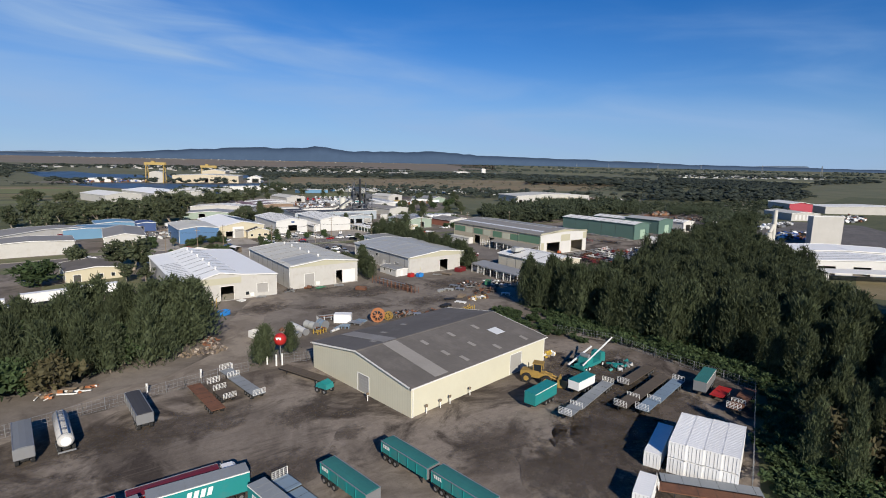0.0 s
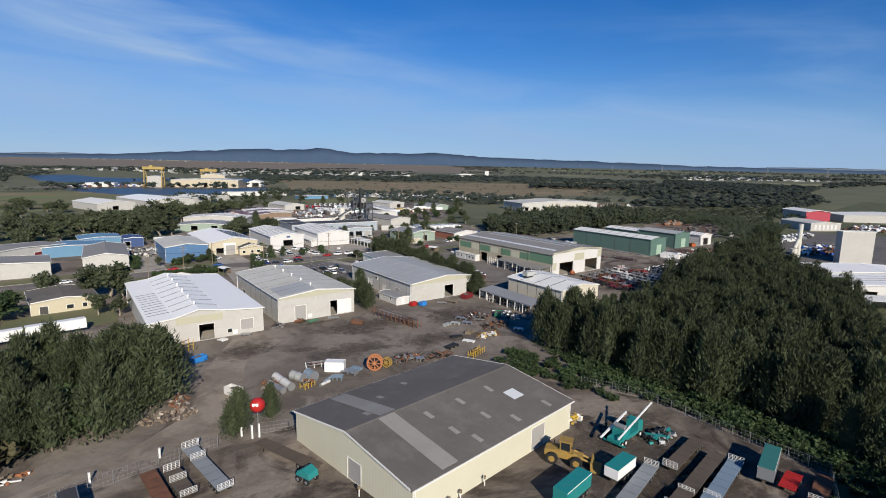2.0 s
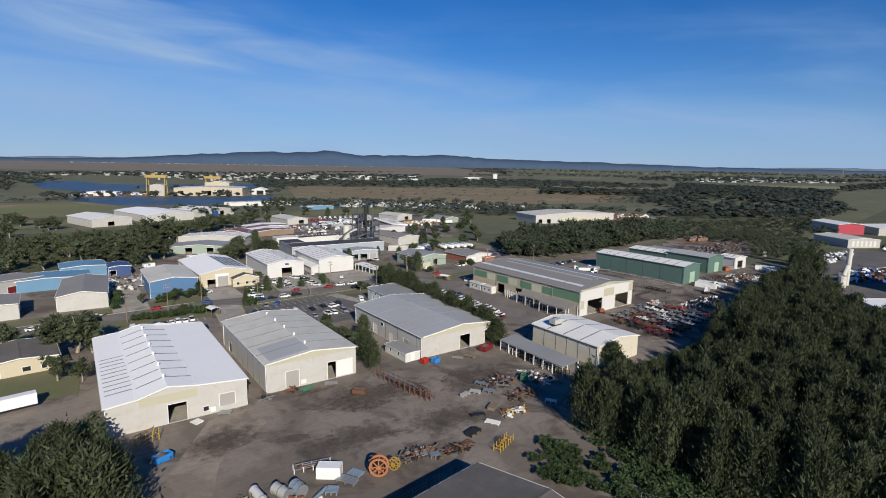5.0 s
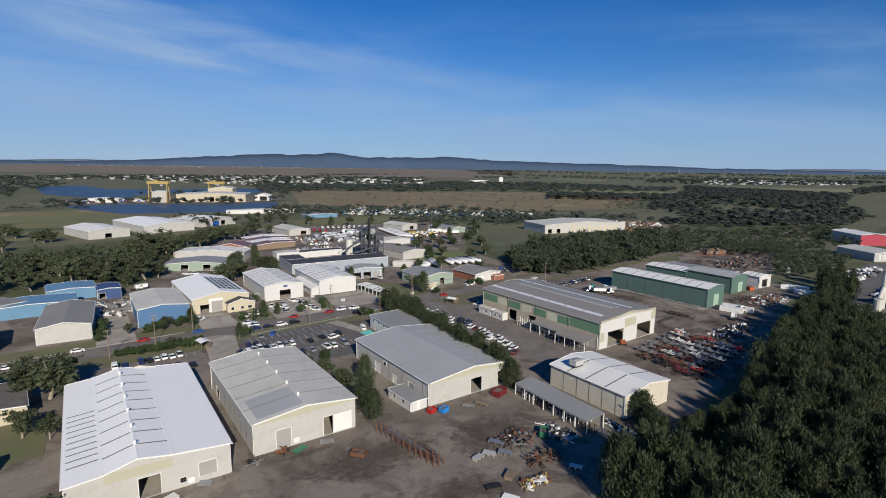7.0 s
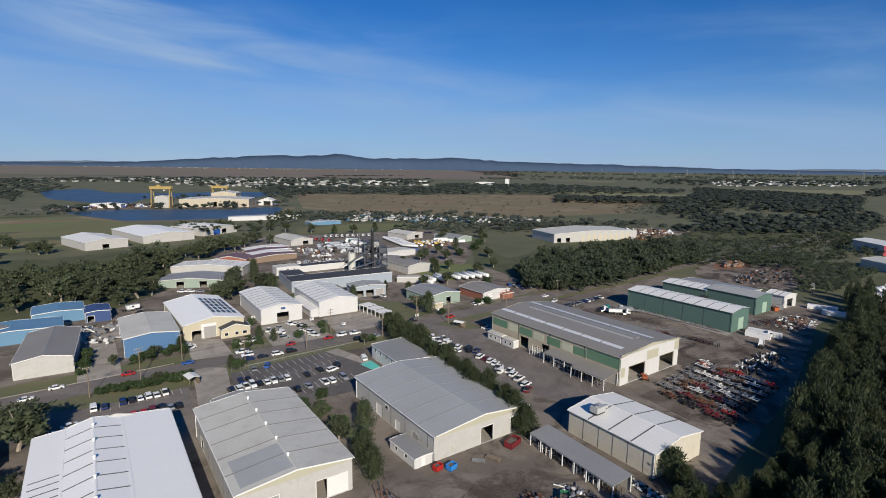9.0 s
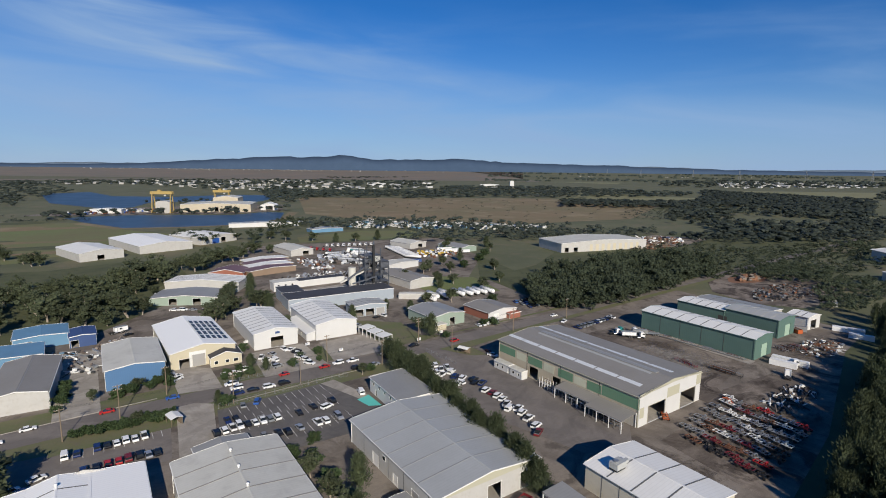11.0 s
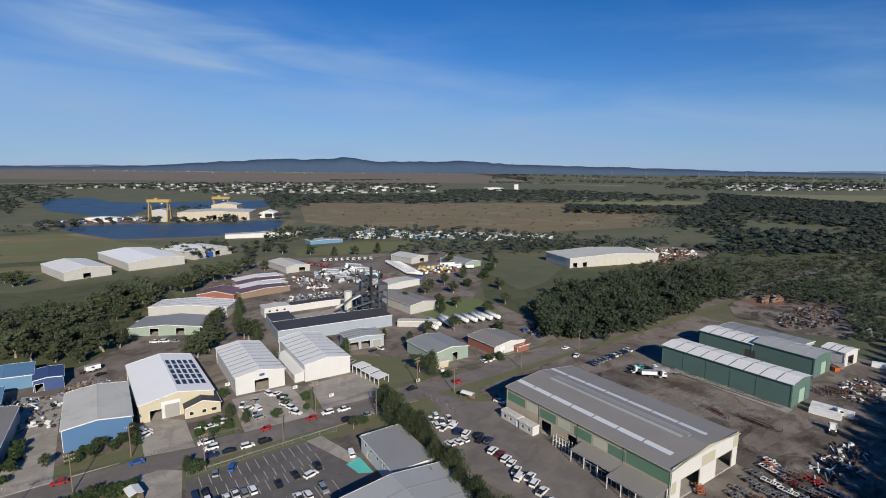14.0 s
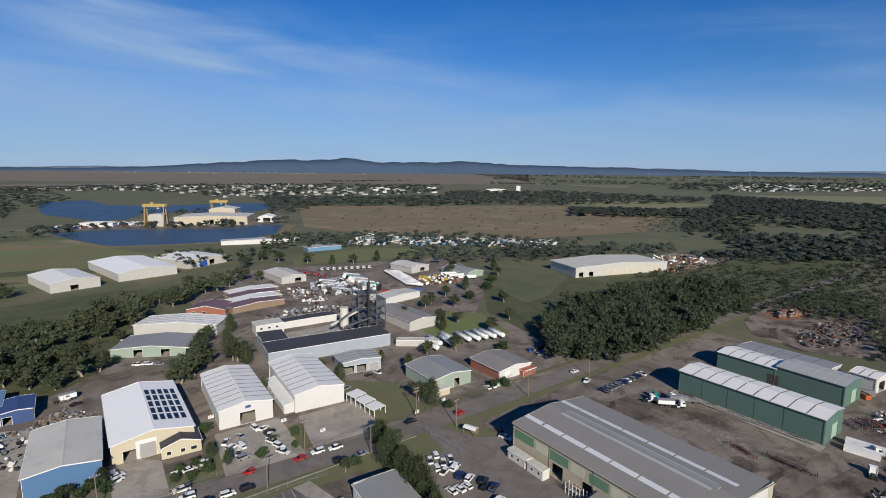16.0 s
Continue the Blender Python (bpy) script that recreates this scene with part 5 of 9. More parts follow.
def casuarina(seed, h, leaf, sprays=2000, boughs=56):
    """A tall narrow tree whose boughs carry fine upswept sprays nearly to the ground: trunk and crown meshes."""
    rnd = random.Random(seed)
    t, c = Geo(), Geo()
    t.rod((0, 0, 0), (rnd.uniform(-.2, .2), rnd.uniform(-.2, .2), h * 0.55), 0.2, 6, 0.13)
    t.rod((0, 0, h * 0.55), (0.1, 0.1, h * 0.93), 0.13, 5, 0.03)

    def girth(f):
        return h * 0.215 * (1 - f) ** 0.48 * (0.6 + 0.4 * min(1, f * 5)) + 0.06

    # a lumpy inner mass, which keeps the crown from being seen through
    rings, n = 8, 7
    o = len(c.v)
    for j in range(rings + 1):
        f = j / rings
        for i in range(n):
            a = 6.2832 * (i + 0.5 * (j % 2)) / n
            r = girth(f) * rnd.uniform(0.42, 0.72)
            c.v.append((r * math.cos(a), r * math.sin(a), h * (0.1 + 0.85 * f)))
    for j in range(rings):
        for i in range(n):
            c.f.append((o + j * n + i, o + j * n + (i + 1) % n, o + (j + 1) * n + (i + 1) % n, o + (j + 1) * n + i))
    tips = []
    for i in range(boughs):
        f = ((i + 0.5) / boughs) ** 0.8
        a = i * 2.4 + rnd.uniform(-.5, .5)
        tips.append((f, a, girth(f) * rnd.uniform(0.55, 1.12), rnd.uniform(0.8, 1.35)))
    for k in range(sprays):
        f, a, rr, big = tips[k % boughs]
        w = 0.075 * h * big * (1.15 - 0.75 * f)
        p = Vector((rr * math.cos(a), rr * math.sin(a), h * (0.1 + 0.85 * f))) + Vector((rnd.gauss(0, 0.75), rnd.gauss(0, 0.75), rnd.gauss(0, 1.05))) * w
        out = Vector((p.x, p.y, 0))
        out = out.normalized() if out.length > 0.05 else Vector((0, 0, 1))
        up = (Vector((0, 0, 1)) * rnd.uniform(0.5, 1.2) + out * rnd.uniform(-0.1, 0.7) + Vector((rnd.uniform(-.4, .4), rnd.uniform(-.4, .4), 0))).normalized()
        side = up.cross(Vector((rnd.uniform(-1, 1), rnd.uniform(-1, 1), rnd.uniform(-.5, .5)))).normalized() * rnd.uniform(0.08, 0.155)
        q = len(c.v)
        c.v.extend((tuple(p - side), tuple(p + side), tuple(p + up * rnd.uniform(0.55, 1.1))))
        c.f.append((q, q + 1, q + 2))
    return raw_mesh(t, "trunk", "bark"), raw_mesh(c, "crown", leaf)


def gum(seed, h, leaf, clumps=36, leaves=26, bare=0.22, wide=0.3, bark="pale_bark", size=0.5):
    """A spreading tree with bare limbs under an uneven crown: trunk and crown meshes."""
    rnd = random.Random(seed)
    t, c = Geo(), Geo()
    top = Vector((rnd.uniform(-.5, .5), rnd.uniform(-.5, .5), h * bare * 1.25))
    t.rod((0, 0, 0), top, h * 0.022 + 0.05, 7, h * 0.014 + 0.03)
    limbs = []
    for i in range(6):
        a = i * 1.05 + rnd.uniform(-.3, .3)
        e = top + Vector((math.cos(a) * h * wide * rnd.uniform(.35, .8), math.sin(a) * h * wide * rnd.uniform(.35, .8), h * rnd.uniform(.18, .5)))
        t.rod(top - Vector((0, 0, h * rnd.uniform(0, .1))), e, h * 0.011 + 0.02, 5, 0.04)
        limbs.append(e)
    limbs.append(top + Vector((0, 0, h * 0.45)))
    t.rod(top, limbs[-1], h * 0.012 + 0.02, 5, 0.04)
    for i in range(clumps):
        b = limbs[i % len(limbs)]
        p = top + (b - top) * rnd.uniform(0.35, 1.08) + Vector((rnd.gauss(0, 1), rnd.gauss(0, 1), rnd.gauss(0, 0.9))) * h * 0.075
        p.z = min(max(p.z, h * bare * 0.85), h * 0.97)
        tuft(c, tuple(p), rnd.uniform(0.07, 0.125) * h, rnd, leaves, size, squash=0.8)
    return raw_mesh(t, "trunk", bark), raw_mesh(c, "crown", leaf)


def plant(name, meshes, x, y, rz, s, label, category, group, z=0.0):
    """A tree: its trunk, which carries the crown. A bush is one mesh."""
    bush = category == "bush"
    ob = tagged(new(name, meshes[1] if bush else meshes[0]), label, category, group)
    ob.matrix_basis = pose(x, y, z, 0, 0, rz) @ Matrix.Diagonal((s[0], s[0], s[1], 1))
    if not bush:
        o = new("crown", meshes[1])
        o.parent = ob
    return ob


def scatter(poly, spacing, seed, avoid=()):
    rnd = random.Random(seed)
    xs, ys = [p[0] for p in poly], [p[1] for p in poly]
    out = []
    y = min(ys)
    row = 0
    while y < max(ys):
        x = min(xs) + (row % 2) * spacing / 2
        while x < max(xs):
            px, py = x + rnd.uniform(-.42, .42) * spacing, y + rnd.uniform(-.42, .42) * spacing
            if inside(px, py, poly) and not any(ax0 < px < ax1 and ay0 < py < ay1 for ax0, ax1, ay0, ay1 in avoid):
                out.append((px, py))
            x += spacing
        y += spacing * 0.87
        row += 1
    return out


CAS = [casuarina(10 + i, 13, "leaf_forest") for i in range(5)]
GUM = [gum(30 + i, 12, "leaf_gum") for i in range(5)]
BUSHY = [gum(50 + i, 9, "leaf_bush", bare=0.06, wide=0.3, bark="bark") for i in range(3)]
BROWN = [gum(60 + i, 9, "leaf_brown", bare=0.06, wide=0.3, bark="bark") for i in range(2)]
SHRUB = [gum(70 + i, 3.4, "leaf_bush", clumps=13, leaves=32, bare=0.05, wide=0.5, bark="bark", size=0.32) for i in range(3)]
rt = random.Random(5)

WOOD = [(86, 70), (86, 40), (91, 10), (92, -6), (101, -10), (118, -2), (139, 8), (185, 26), (210, 46), (256, 80), (252, 92), (198, 80), (134, 68), (100, 69)]
# BEYOND lies out of view; its tall trees are added to shade the fence corner
BEYOND = [(66, -34), (84, -24), (122, -15), (160, -7), (166, -34), (120, -56), (72, -52)]
def casuarinas():
    """The front of the wood as single trees; the deep wood behind is joined below."""
    spots = scatter(WOOD, 3.9, 1)
    front = [p for p in spots if p[0] < 95 or (p[1] > 58 and p[0] < 150) or (p[1] < 8 and p[0] < 150)]
    for i, (x, y) in enumerate(front + [(87, -2.5), (89, 3)]):
        s = rt.uniform(0.72, 1.12) * (0.6 if x > 97 and y > 50 else 1.0)
        plant("casuarina_tree", CAS[i % 5], x, y, rt.uniform(0, 360), (s * rt.uniform(0.85, 1.1), s), "tall dark green feathery casuarina in a dense wood", "tree", "casuarina wood")
    for i, (x, y) in enumerate(scatter([(53, -15), (61.8, -10.5), (75, -8), (90, -8.5), (100, -12.4), (96, -20), (60, -22)], 4.4, 12)):
        s = rt.uniform(0.6, 1.0)
        me, k = (BROWN[i % 2], 1.5) if i % 3 == 0 else (CAS[i % 5], 1.0)
        plant("thin_tree", me, x, y, rt.uniform(0, 360), (s * k * 0.7, s * k), "thin brownish tree at the edge of the wood", "tree", "edge trees")
    return [p for p in spots if p not in front]


DEEP = casuarinas()

GROVE = [(-60, 66), (-30, 74), (-14, 76.5), (0, 80), (7, 91), (6, 101), (-3, 108), (-14, 114), (-30, 108), (-60, 104)]
for i, (x, y) in enumerate(scatter(GROVE, 4.9, 3)):
    s = rt.uniform(0.78, 1.1)
    k = rt.random()
    me = CAS[i % 5] if k < 0.62 else (BUSHY[i % 3] if k < 0.9 else BROWN[i % 2])
    tall = s * (0.95 if me in CAS else (1.1 if me in GUM else 1.28))
    plant("grove_tree", me, x, y, rt.uniform(0, 360), (tall * 1.15, tall), "green leafy tree in a dense grove beside the dirt track", "tree", "grove trees")

# climbing hedge along the eastern fence
for i, (x, y) in enumerate(scatter([(75.5, 46), (81, 34), (80.6, 19), (80.6, 3), (62, -5), (46, -12), (50, -20), (58, -18), (76, -9.5), (89, -1), (88, 30), (88, 48), (100, 66), (95, 68), (79, 58)], 3.15, 4) + scatter([(68.5, 66), (77.4, 67.5), (79, 58), (76, 46), (75.5, 36), (74, 36), (72.5, 44), (67.8, 57)], 2.7, 9)):
    s = rt.uniform(0.75, 1.15)
    plant("hedge_bush", SHRUB[i % 3], x, y, rt.uniform(0, 360), (s * 1.2, s * 0.72), "bright green bramble bush along the wire fence", "bush", "fence bushes")

# single trees, by place: x, y, height, kind, slim
SINGLE = [(22, 206.2, 3.4, "b", 1.3), (27, 205.6, 3.8, "b", 1.2), (31, 206, 3.2, "b", 1.4), (34.5, 205, 4.4, "g", 1.2), (39, 205, 3.8, "b", 1.3), (43, 204, 4.0, "b", 1.2), (36.5, 231.2, 5.5, "g", 1.1), (42.5, 231.4, 5.0, "b", 1.1), (45.2, 232, 5.4, "c", 1.4), (33, 230.6, 4.2, "b", 1.2), (63.5, 226.6, 3.6, "b", 1.2), (68.5, 227, 4.4, "b", 1.1), (72.5, 229, 5.0, "c", 1.4), (73.5, 246, 6.0, "b", 1.0), (90, 227, 4.0, "b", 1.0), (95.5, 219.5, 3.4, "b", 1.0), (2.5, 181, 15, "g", 1.25), (-1.5, 184, 12.5, "g", 1.2), (-24, 169, 12, "b", 1.5), (2, 114, 9, "g", 1.2), (3, 87, 14.5, "c", 1.35), (0, 90, 15, "c", 1.3), (-4, 92, 14, "c", 1.3), (4.2, 91.5, 13.5, "c", 1.3), (-1, 108, 11, "c", 1.4), (72, -8.5, 8, "c", 1.2), (12.2, 67.8, 7.6, "c", 1.15), (17.8, 68.8, 6.8, "c", 1.0), (-14, 190, 11, "g", 1), (-2, 160, 8, "g", 1), (3, 156, 7, "g", 1), (6, 178, 9, "g", 1.1), (10.6, 66.6, 6.2, "c", 1.2), 
          (67, 126, 9, "c", 1.2), (68, 131, 8, "g", 1), (66, 138, 8, "g", 1), (68, 144, 7, "b", 1), (66, 150, 7, "g", 1), (69, 156, 6, "b", 1), (65, 160, 6, "b", 1.1), (74, 140, 8.5, "c", 1.2), (66, 120, 8, "c", 1.2),
          (119, 81.5, 7.5, "c", 1.7), (117, 78, 6, "c", 1.6), (113, 73, 6.5, "c", 1.5), (119, 71, 5.5, "c", 1.3), (109, 75, 6, "c", 1.3), (72, 165, 5, "b", 1.1),
          (97.5, 226, 5, "b", 1), (85, 219.5, 5.5, "b", 0.9), (118, 205.5, 8, "c", 1.7), (121, 201.5, 6.5, "g", 1.2), (150, 212, 5, "b", 1.0), (146, 218, 10, "c", 1.3), (144, 224, 9, "g", 1), (178, 214, 6, "b", 1.3), (174, 217, 5, "b", 1.2),
          (98, 266, 7, "g", 1), (127, 258, 8, "c", 1.1), (123, 270, 8, "g", 1), (150, 266, 6, "c", 0.9), (74, 305, 10, "g", 1.3), (79, 300, 9, "g", 1.2), (98, 330, 9, "c", 1.2), (100, 322, 8, "g", 1), (70, 296, 8, "g", 1.2),
          (62, 222, 4, "b", 1.1), (66, 221, 3.6, "b", 1.2), (71, 222, 5, "b", 1.1), (76, 222, 5, "c", 1.2), (58, 201.5, 6, "b", 1), (56, 203, 5, "c", 1), (103, 198, 5, "g", 1), (107, 199, 4.5, "b", 1.1), (30, 228, 5, "b", 1.3), (35, 229, 5, "b", 1.2), (40, 229.5, 4.5, "b", 1.3), (46, 228, 5, "b", 1), (24, 229, 5, "g", 1),
          (16, 232, 6, "b", 1.1), (17, 238, 6, "b", 1.1), (16.5, 245, 5, "b", 1.2), (15, 226, 4, "b", 1.2),
          (205, 300, 9, "g", 1), (198, 287, 9, "c", 1), (212, 292, 8, "g", 1.1), (230, 320, 10, "g", 1), (222, 335, 9, "g", 1), (240, 345, 9, "g", 1), (262, 352, 10, "c", 1.1), (250, 330, 8, "b", 1.2),
          (88, 338, 10, "g", 1.2), (92, 345, 9, "g", 1.1), (104, 352, 10, "c", 1.2), (100, 300, 9, "c", 1.2), (96, 309, 10, "g", 1.1), (46, 330, 11, "g", 1.1), (84, 322, 11, "g", 1.3), (172, 262, 8, "g", 1.2), (156, 252, 7, "c", 1.2), (186, 258, 9, "g", 1.1), (204, 246, 7, "b", 1.2), (218, 270, 9, "g", 1.2), (240, 280, 8, "g", 1.2), (192, 318, 9, "g", 1.1), (214, 330, 9, "g", 1.2), (262, 310, 10, "g", 1.1), (275, 345, 9, "b", 1.3), (284, 402, 10, "g", 1.2), (300, 420, 10, "g", 1.2), (310, 372, 9, "g", 1.2), (295, 360, 8, "b", 1.3), (322, 392, 10, "c", 1.2), (150, 470, 10, "g", 1.1), (206, 520, 11, "g", 1.2), (186, 540, 12, "g", 1.2), (176, 560, 11, "g", 1.3), (222, 500, 9, "c", 1.3), (240, 494, 10, "g", 1.2), (262, 490, 10, "c", 1.2)]
for i, (x, y, h, k, w) in enumerate(SINGLE):
    me, base, nm = {"g": (GUM[i % 5], 12, "gum_tree"), "c": (CAS[i % 5], 13, "casuarina_tree"), "b": (BUSHY[i % 3], 9, "leafy_tree")}[k]
    s = h / base
    plant(nm, me, x, y, rt.uniform(0, 360), (s * w * 1.1, s), {"g": "spreading gum tree with an uneven olive crown", "c": "narrow dark green casuarina standing alone", "b": "bushy green garden tree"}[k], "tree", "street trees")

# screen of conifers between the sheds and the forecourt
for i in range(34):
    f = i / 33
    x, y = 106.5 + 9.5 * f ** 1.2 + rt.uniform(-1.2, 1.2), 113 + 80 * f + rt.uniform(-.8, .8)
    s = rt.uniform(0.58, 0.88)
    plant("screen_tree", CAS[i % 5], x, y, rt.uniform(0, 360), (s * 1.4, s), "dense dark conifer in a screening row", "tree", "screening row")
# clipped hedge by the street
for i in range(16):
    plant("hedge_bush", SHRUB[i % 3], 19 + i * 1.5 + rt.uniform(-.3, .3), 205.5 - i * 0.12 + rt.uniform(-.7, .7), rt.uniform(0, 360), (rt.uniform(1.0, 1.5), rt.uniform(.9, 1.5)), "rounded green hedge bush beside the street", "bush", "street hedge")


# ---- woods far off ----
def proto_arrays(me):
    v = np.array([tuple(p.co) for p in me.vertices])
    f = [tuple(p.vertices) for p in me.polygons]
    return v, f


def wood(name, spots, protos, mat, label, hs, seed, wide=1.15, base_h=13.0):
    """Many trees as one object."""
    rnd = random.Random(seed)
    arr = [proto_arrays(me) for me in protos]
    V, F, n = [], [], 0
    for i, (x, y) in enumerate(spots):
        v, f = arr[i % len(arr)]
        s = rnd.uniform(*hs) / base_h
        a = rnd.uniform(0, 6.28)
        c, d = math.cos(a) * s * wide, math.sin(a) * s * wide
        w = np.stack([v[:, 0] * c - v[:, 1] * d + x, v[:, 0] * d + v[:, 1] * c + y, v[:, 2] * s], 1)
        V.extend(map(tuple, w))
        F.extend(tuple(k + n for k in q) for q in f)
        n += len(v)
    me = bpy.data.meshes.new(name)
    me.from_pydata(V, [], F)
    me.materials.append(M[mat])
    tagged(new(name, me), label, "woodland", "", "stuff")


LOWG = [gum(90 + i, 13, "leaf_far", 14, 16, bare=0.2, wide=0.4)[1] for i in range(3)]


SMALL = [gum(120 + i, 13, "leaf_far", 8, 9, bare=0.15, wide=0.42)[1] for i in range(3)]


def far_tree(seed, lumps):
    rnd = random.Random(seed)
    g = Geo()
    for i in range(lumps):
        tuft(g, (rnd.uniform(-2.6, 2.6), rnd.uniform(-2.6, 2.6), rnd.uniform(2.0, 10)), rnd.uniform(2.6, 4.0), rnd, 3, 1.5, core=0.9, squash=0.75)
    return raw_mesh(g, "far_tree", "leaf_far")


LUMPS = [gum(130 + i, 3.4, "leaf_far", clumps=6, leaves=9, bare=0.03, wide=0.6, bark="bark", size=0.5)[1] for i in range(4)]
FAR = [far_tree(100 + i, 2) for i in range(6)]
EAST = [gum(94 + i, 13, "leaf_hazed", 24, 14, bare=0.1, wide=0.3, size=0.66)[1] for i in range(6)]
wood("woodland_east", scatter([(240, 258), (213, 221), (219, 208), (258, 198), (303, 203), (365, 206), (412, 234), (408, 258), (371, 264), (344, 276), (297, 276)], 6.3, 21), EAST, "leaf_far", "dense dark casuarina wood beyond the street", (9, 18), 21, 1.0)

WESTERN = [gum(140 + i, 12, "leaf_gum", 44, 20, bare=0.13, wide=0.33) for i in range(4)]
# gum woodland in the west: x, y, height
GUMS_WEST = [(39.7, 328, 20), (22.7, 325, 19), (8, 342, 18), (13, 355, 17), (3, 355, 16), (19.4, 362, 18), (25.8, 376, 16), (9, 388, 17), (-2, 385, 15), (15, 408, 13.5), (26.8, 397, 14), (34.4, 389, 17), (39.8, 396, 18), (45.3, 399, 20), (52.2, 409, 20), (57, 417, 17), (47, 380, 12), (61.4, 413, 21), (63.4, 395, 21), (71.4, 429, 13.5), (86, 428, 17), (92, 433, 18), (102, 448, 17), (109, 454, 16), (117, 453, 15), (127, 465, 14.5), (139, 479, 15), (104, 483, 12), (-8.6, 518, 13), (-4, 519, 14), (-14.6, 533, 11), (73, 295, 14.5), (78.7, 305, 13), (85, 311, 12), (97.4, 306, 14), (56, 371, 8),
             (-8, 330, 15), (-22, 338, 17), (-14, 352, 14), (-30, 366, 16), (-12, 384, 15), (-38, 346, 15), (-26, 318, 13), (-20, 400, 15), (-34, 420, 16), (-10, 424, 13), (0, 370, 14), (33, 352, 12), (30, 341, 15), (48, 425, 14), (80, 444, 13), (122, 478, 13), (-30, 480, 14), (-38, 520, 14), (-28, 560, 13), (-36, 585, 14), (14, 333, 13), (31, 318, 12), (1, 366, 15), (16, 373, 14), (28, 386, 13), (20, 350, 15), (36, 378, 13), (50, 392, 15), (-16, 366, 15), (-6, 398, 14), (5, 402, 12), (40, 410, 13), (20, 395, 15), (66, 404, 14), (97, 441, 13), (-30, 396, 13), (-40, 378, 14)]
for i, (x, y, h) in enumerate(GUMS_WEST):
    plant("gum_tree", WESTERN[i % 4], x, y, rt.uniform(0, 360), (h / 12 * rt.uniform(0.95, 1.25), h / 12), "tall gum with a bare trunk and an olive crown", "tree", "gum woodland")
wood("gum_understorey", scatter([(-30, 330), (6, 334), (30, 330), (40, 360), (60, 392), (68, 430), (40, 425), (10, 420), (-30, 420)], 12, 22), LUMPS, "leaf_gum", "low scrub under the gum trees", (2.0, 5.0), 22, 1.2, 3.4)
wood("tall_wood", scatter(BEYOND, 5.5, 6), [casuarina(26, 13, "leaf_forest", 700, 30)[1]], "leaf_forest", "unseen tall casuarina wood, added to shade the fence corner", (15, 20), 6, 1.1)
wood("deep_wood", DEEP + scatter([(258, 80), (300, 88), (340, 104), (330, 112), (290, 100), (255, 90)], 7, 2), [casuarina(20 + i, 13, "leaf_forest", 950, 44)[1] for i in range(6)], "leaf_forest", "dense dark casuarina wood", (9.5, 14.5), 7, 0.98)
BRAMBLE = [gum(76 + i, 3.4, "leaf_bush", clumps=6, leaves=15, bare=0.03, wide=0.6, bark="bark", size=0.42)[1] for i in range(4)]
wood("shade_bushes", scatter([(46, -12.5), (62, -6.5), (81.5, 1.5), (82, 30), (77, 46), (88, 60), (97, 40), (97, 6), (118, 2), (150, 8), (165, 3), (120, -14), (85, -24), (52, -28)], 2.3, 8), BRAMBLE, "leaf_bush", "bramble bushes in the shade of the wood", (1.9, 3.6), 8, 1.35, 3.4)
wood("woodland_river", scatter([(105, 540), (150, 560), (150, 620), (110, 640), (95, 600)], 16, 23) + scatter([(150, 520), (240, 640), (260, 700), (230, 690), (150, 560)], 14, 24), LOWG, "leaf_far", "trees among the far sheds", (9, 14), 23, 1.3)
wood("woodland_park", scatter([(230, 590), (300, 560), (440, 440), (500, 440), (460, 520), (330, 660), (250, 690)], 10, 25) + scatter([(250, 470), (330, 420), (420, 380), (440, 420), (330, 520)], 11, 26) + scatter([(403, 476), (558, 367), (517, 342), (361, 410)], 9, 38), SMALL + FAR[:2], "leaf_hazed", "trees round the caravan park", (6, 11), 25, 1.15)

# thickets on the rough ground beyond the stockyards
wood("thicket_east", scatter([(404, 204), (452, 196), (450, 165), (400, 150), (377, 175)], 6.5, 61) + scatter([(382, 156), (432, 143), (420, 118), (336, 119), (328, 130)], 6, 62) + scatter([(600, 215), (560, 180), (470, 146), (520, 140), (620, 180)], 8, 64), LOWG, "leaf_far", "dark green thickets over the rough ground", (4.5, 9), 63, 1.25)
wood("scrub_bushes", scatter([(451, 262), (620, 215), (640, 190), (560, 177), (432, 143), (361, 204)], 7.5, 27) + scatter([(412, 262), (451, 262), (500, 240), (515, 274), (440, 330), (380, 300)], 9, 28), LUMPS, "leaf_far", "scattered low scrub bushes", (1.8, 5.2), 27, 1.5, 3.4)


def broken(spots):
    """Leaves clearings in a broad wood."""
    return [(x, y) for x, y in spots if math.sin(x * 0.012 + y * 0.023) + 0.8 * math.sin(x * 0.027 - y * 0.016 + 1.3) + 0.5 * math.sin(x * 0.07 + y * 0.05) + 0.4 * math.sin(x * 0.15 - y * 0.19) > -0.35]


wood("woodland_right", scatter([(489, 320), (584, 307), (590, 242), (556, 230), (515, 274)], 11, 44) + broken(scatter([(670, 383), (756, 319), (850, 330), (1000, 286), (746, 190), (626, 188), (590, 242), (584, 307)], 9.5, 45) + scatter([(837, 519), (909, 355), (1008, 390), (1001, 286), (756, 319), (631, 398)], 9.5, 37)), SMALL + FAR[:3], "leaf_hazed", "dark woodland and thickets on the plain", (7, 10), 44, 1.55, 11)
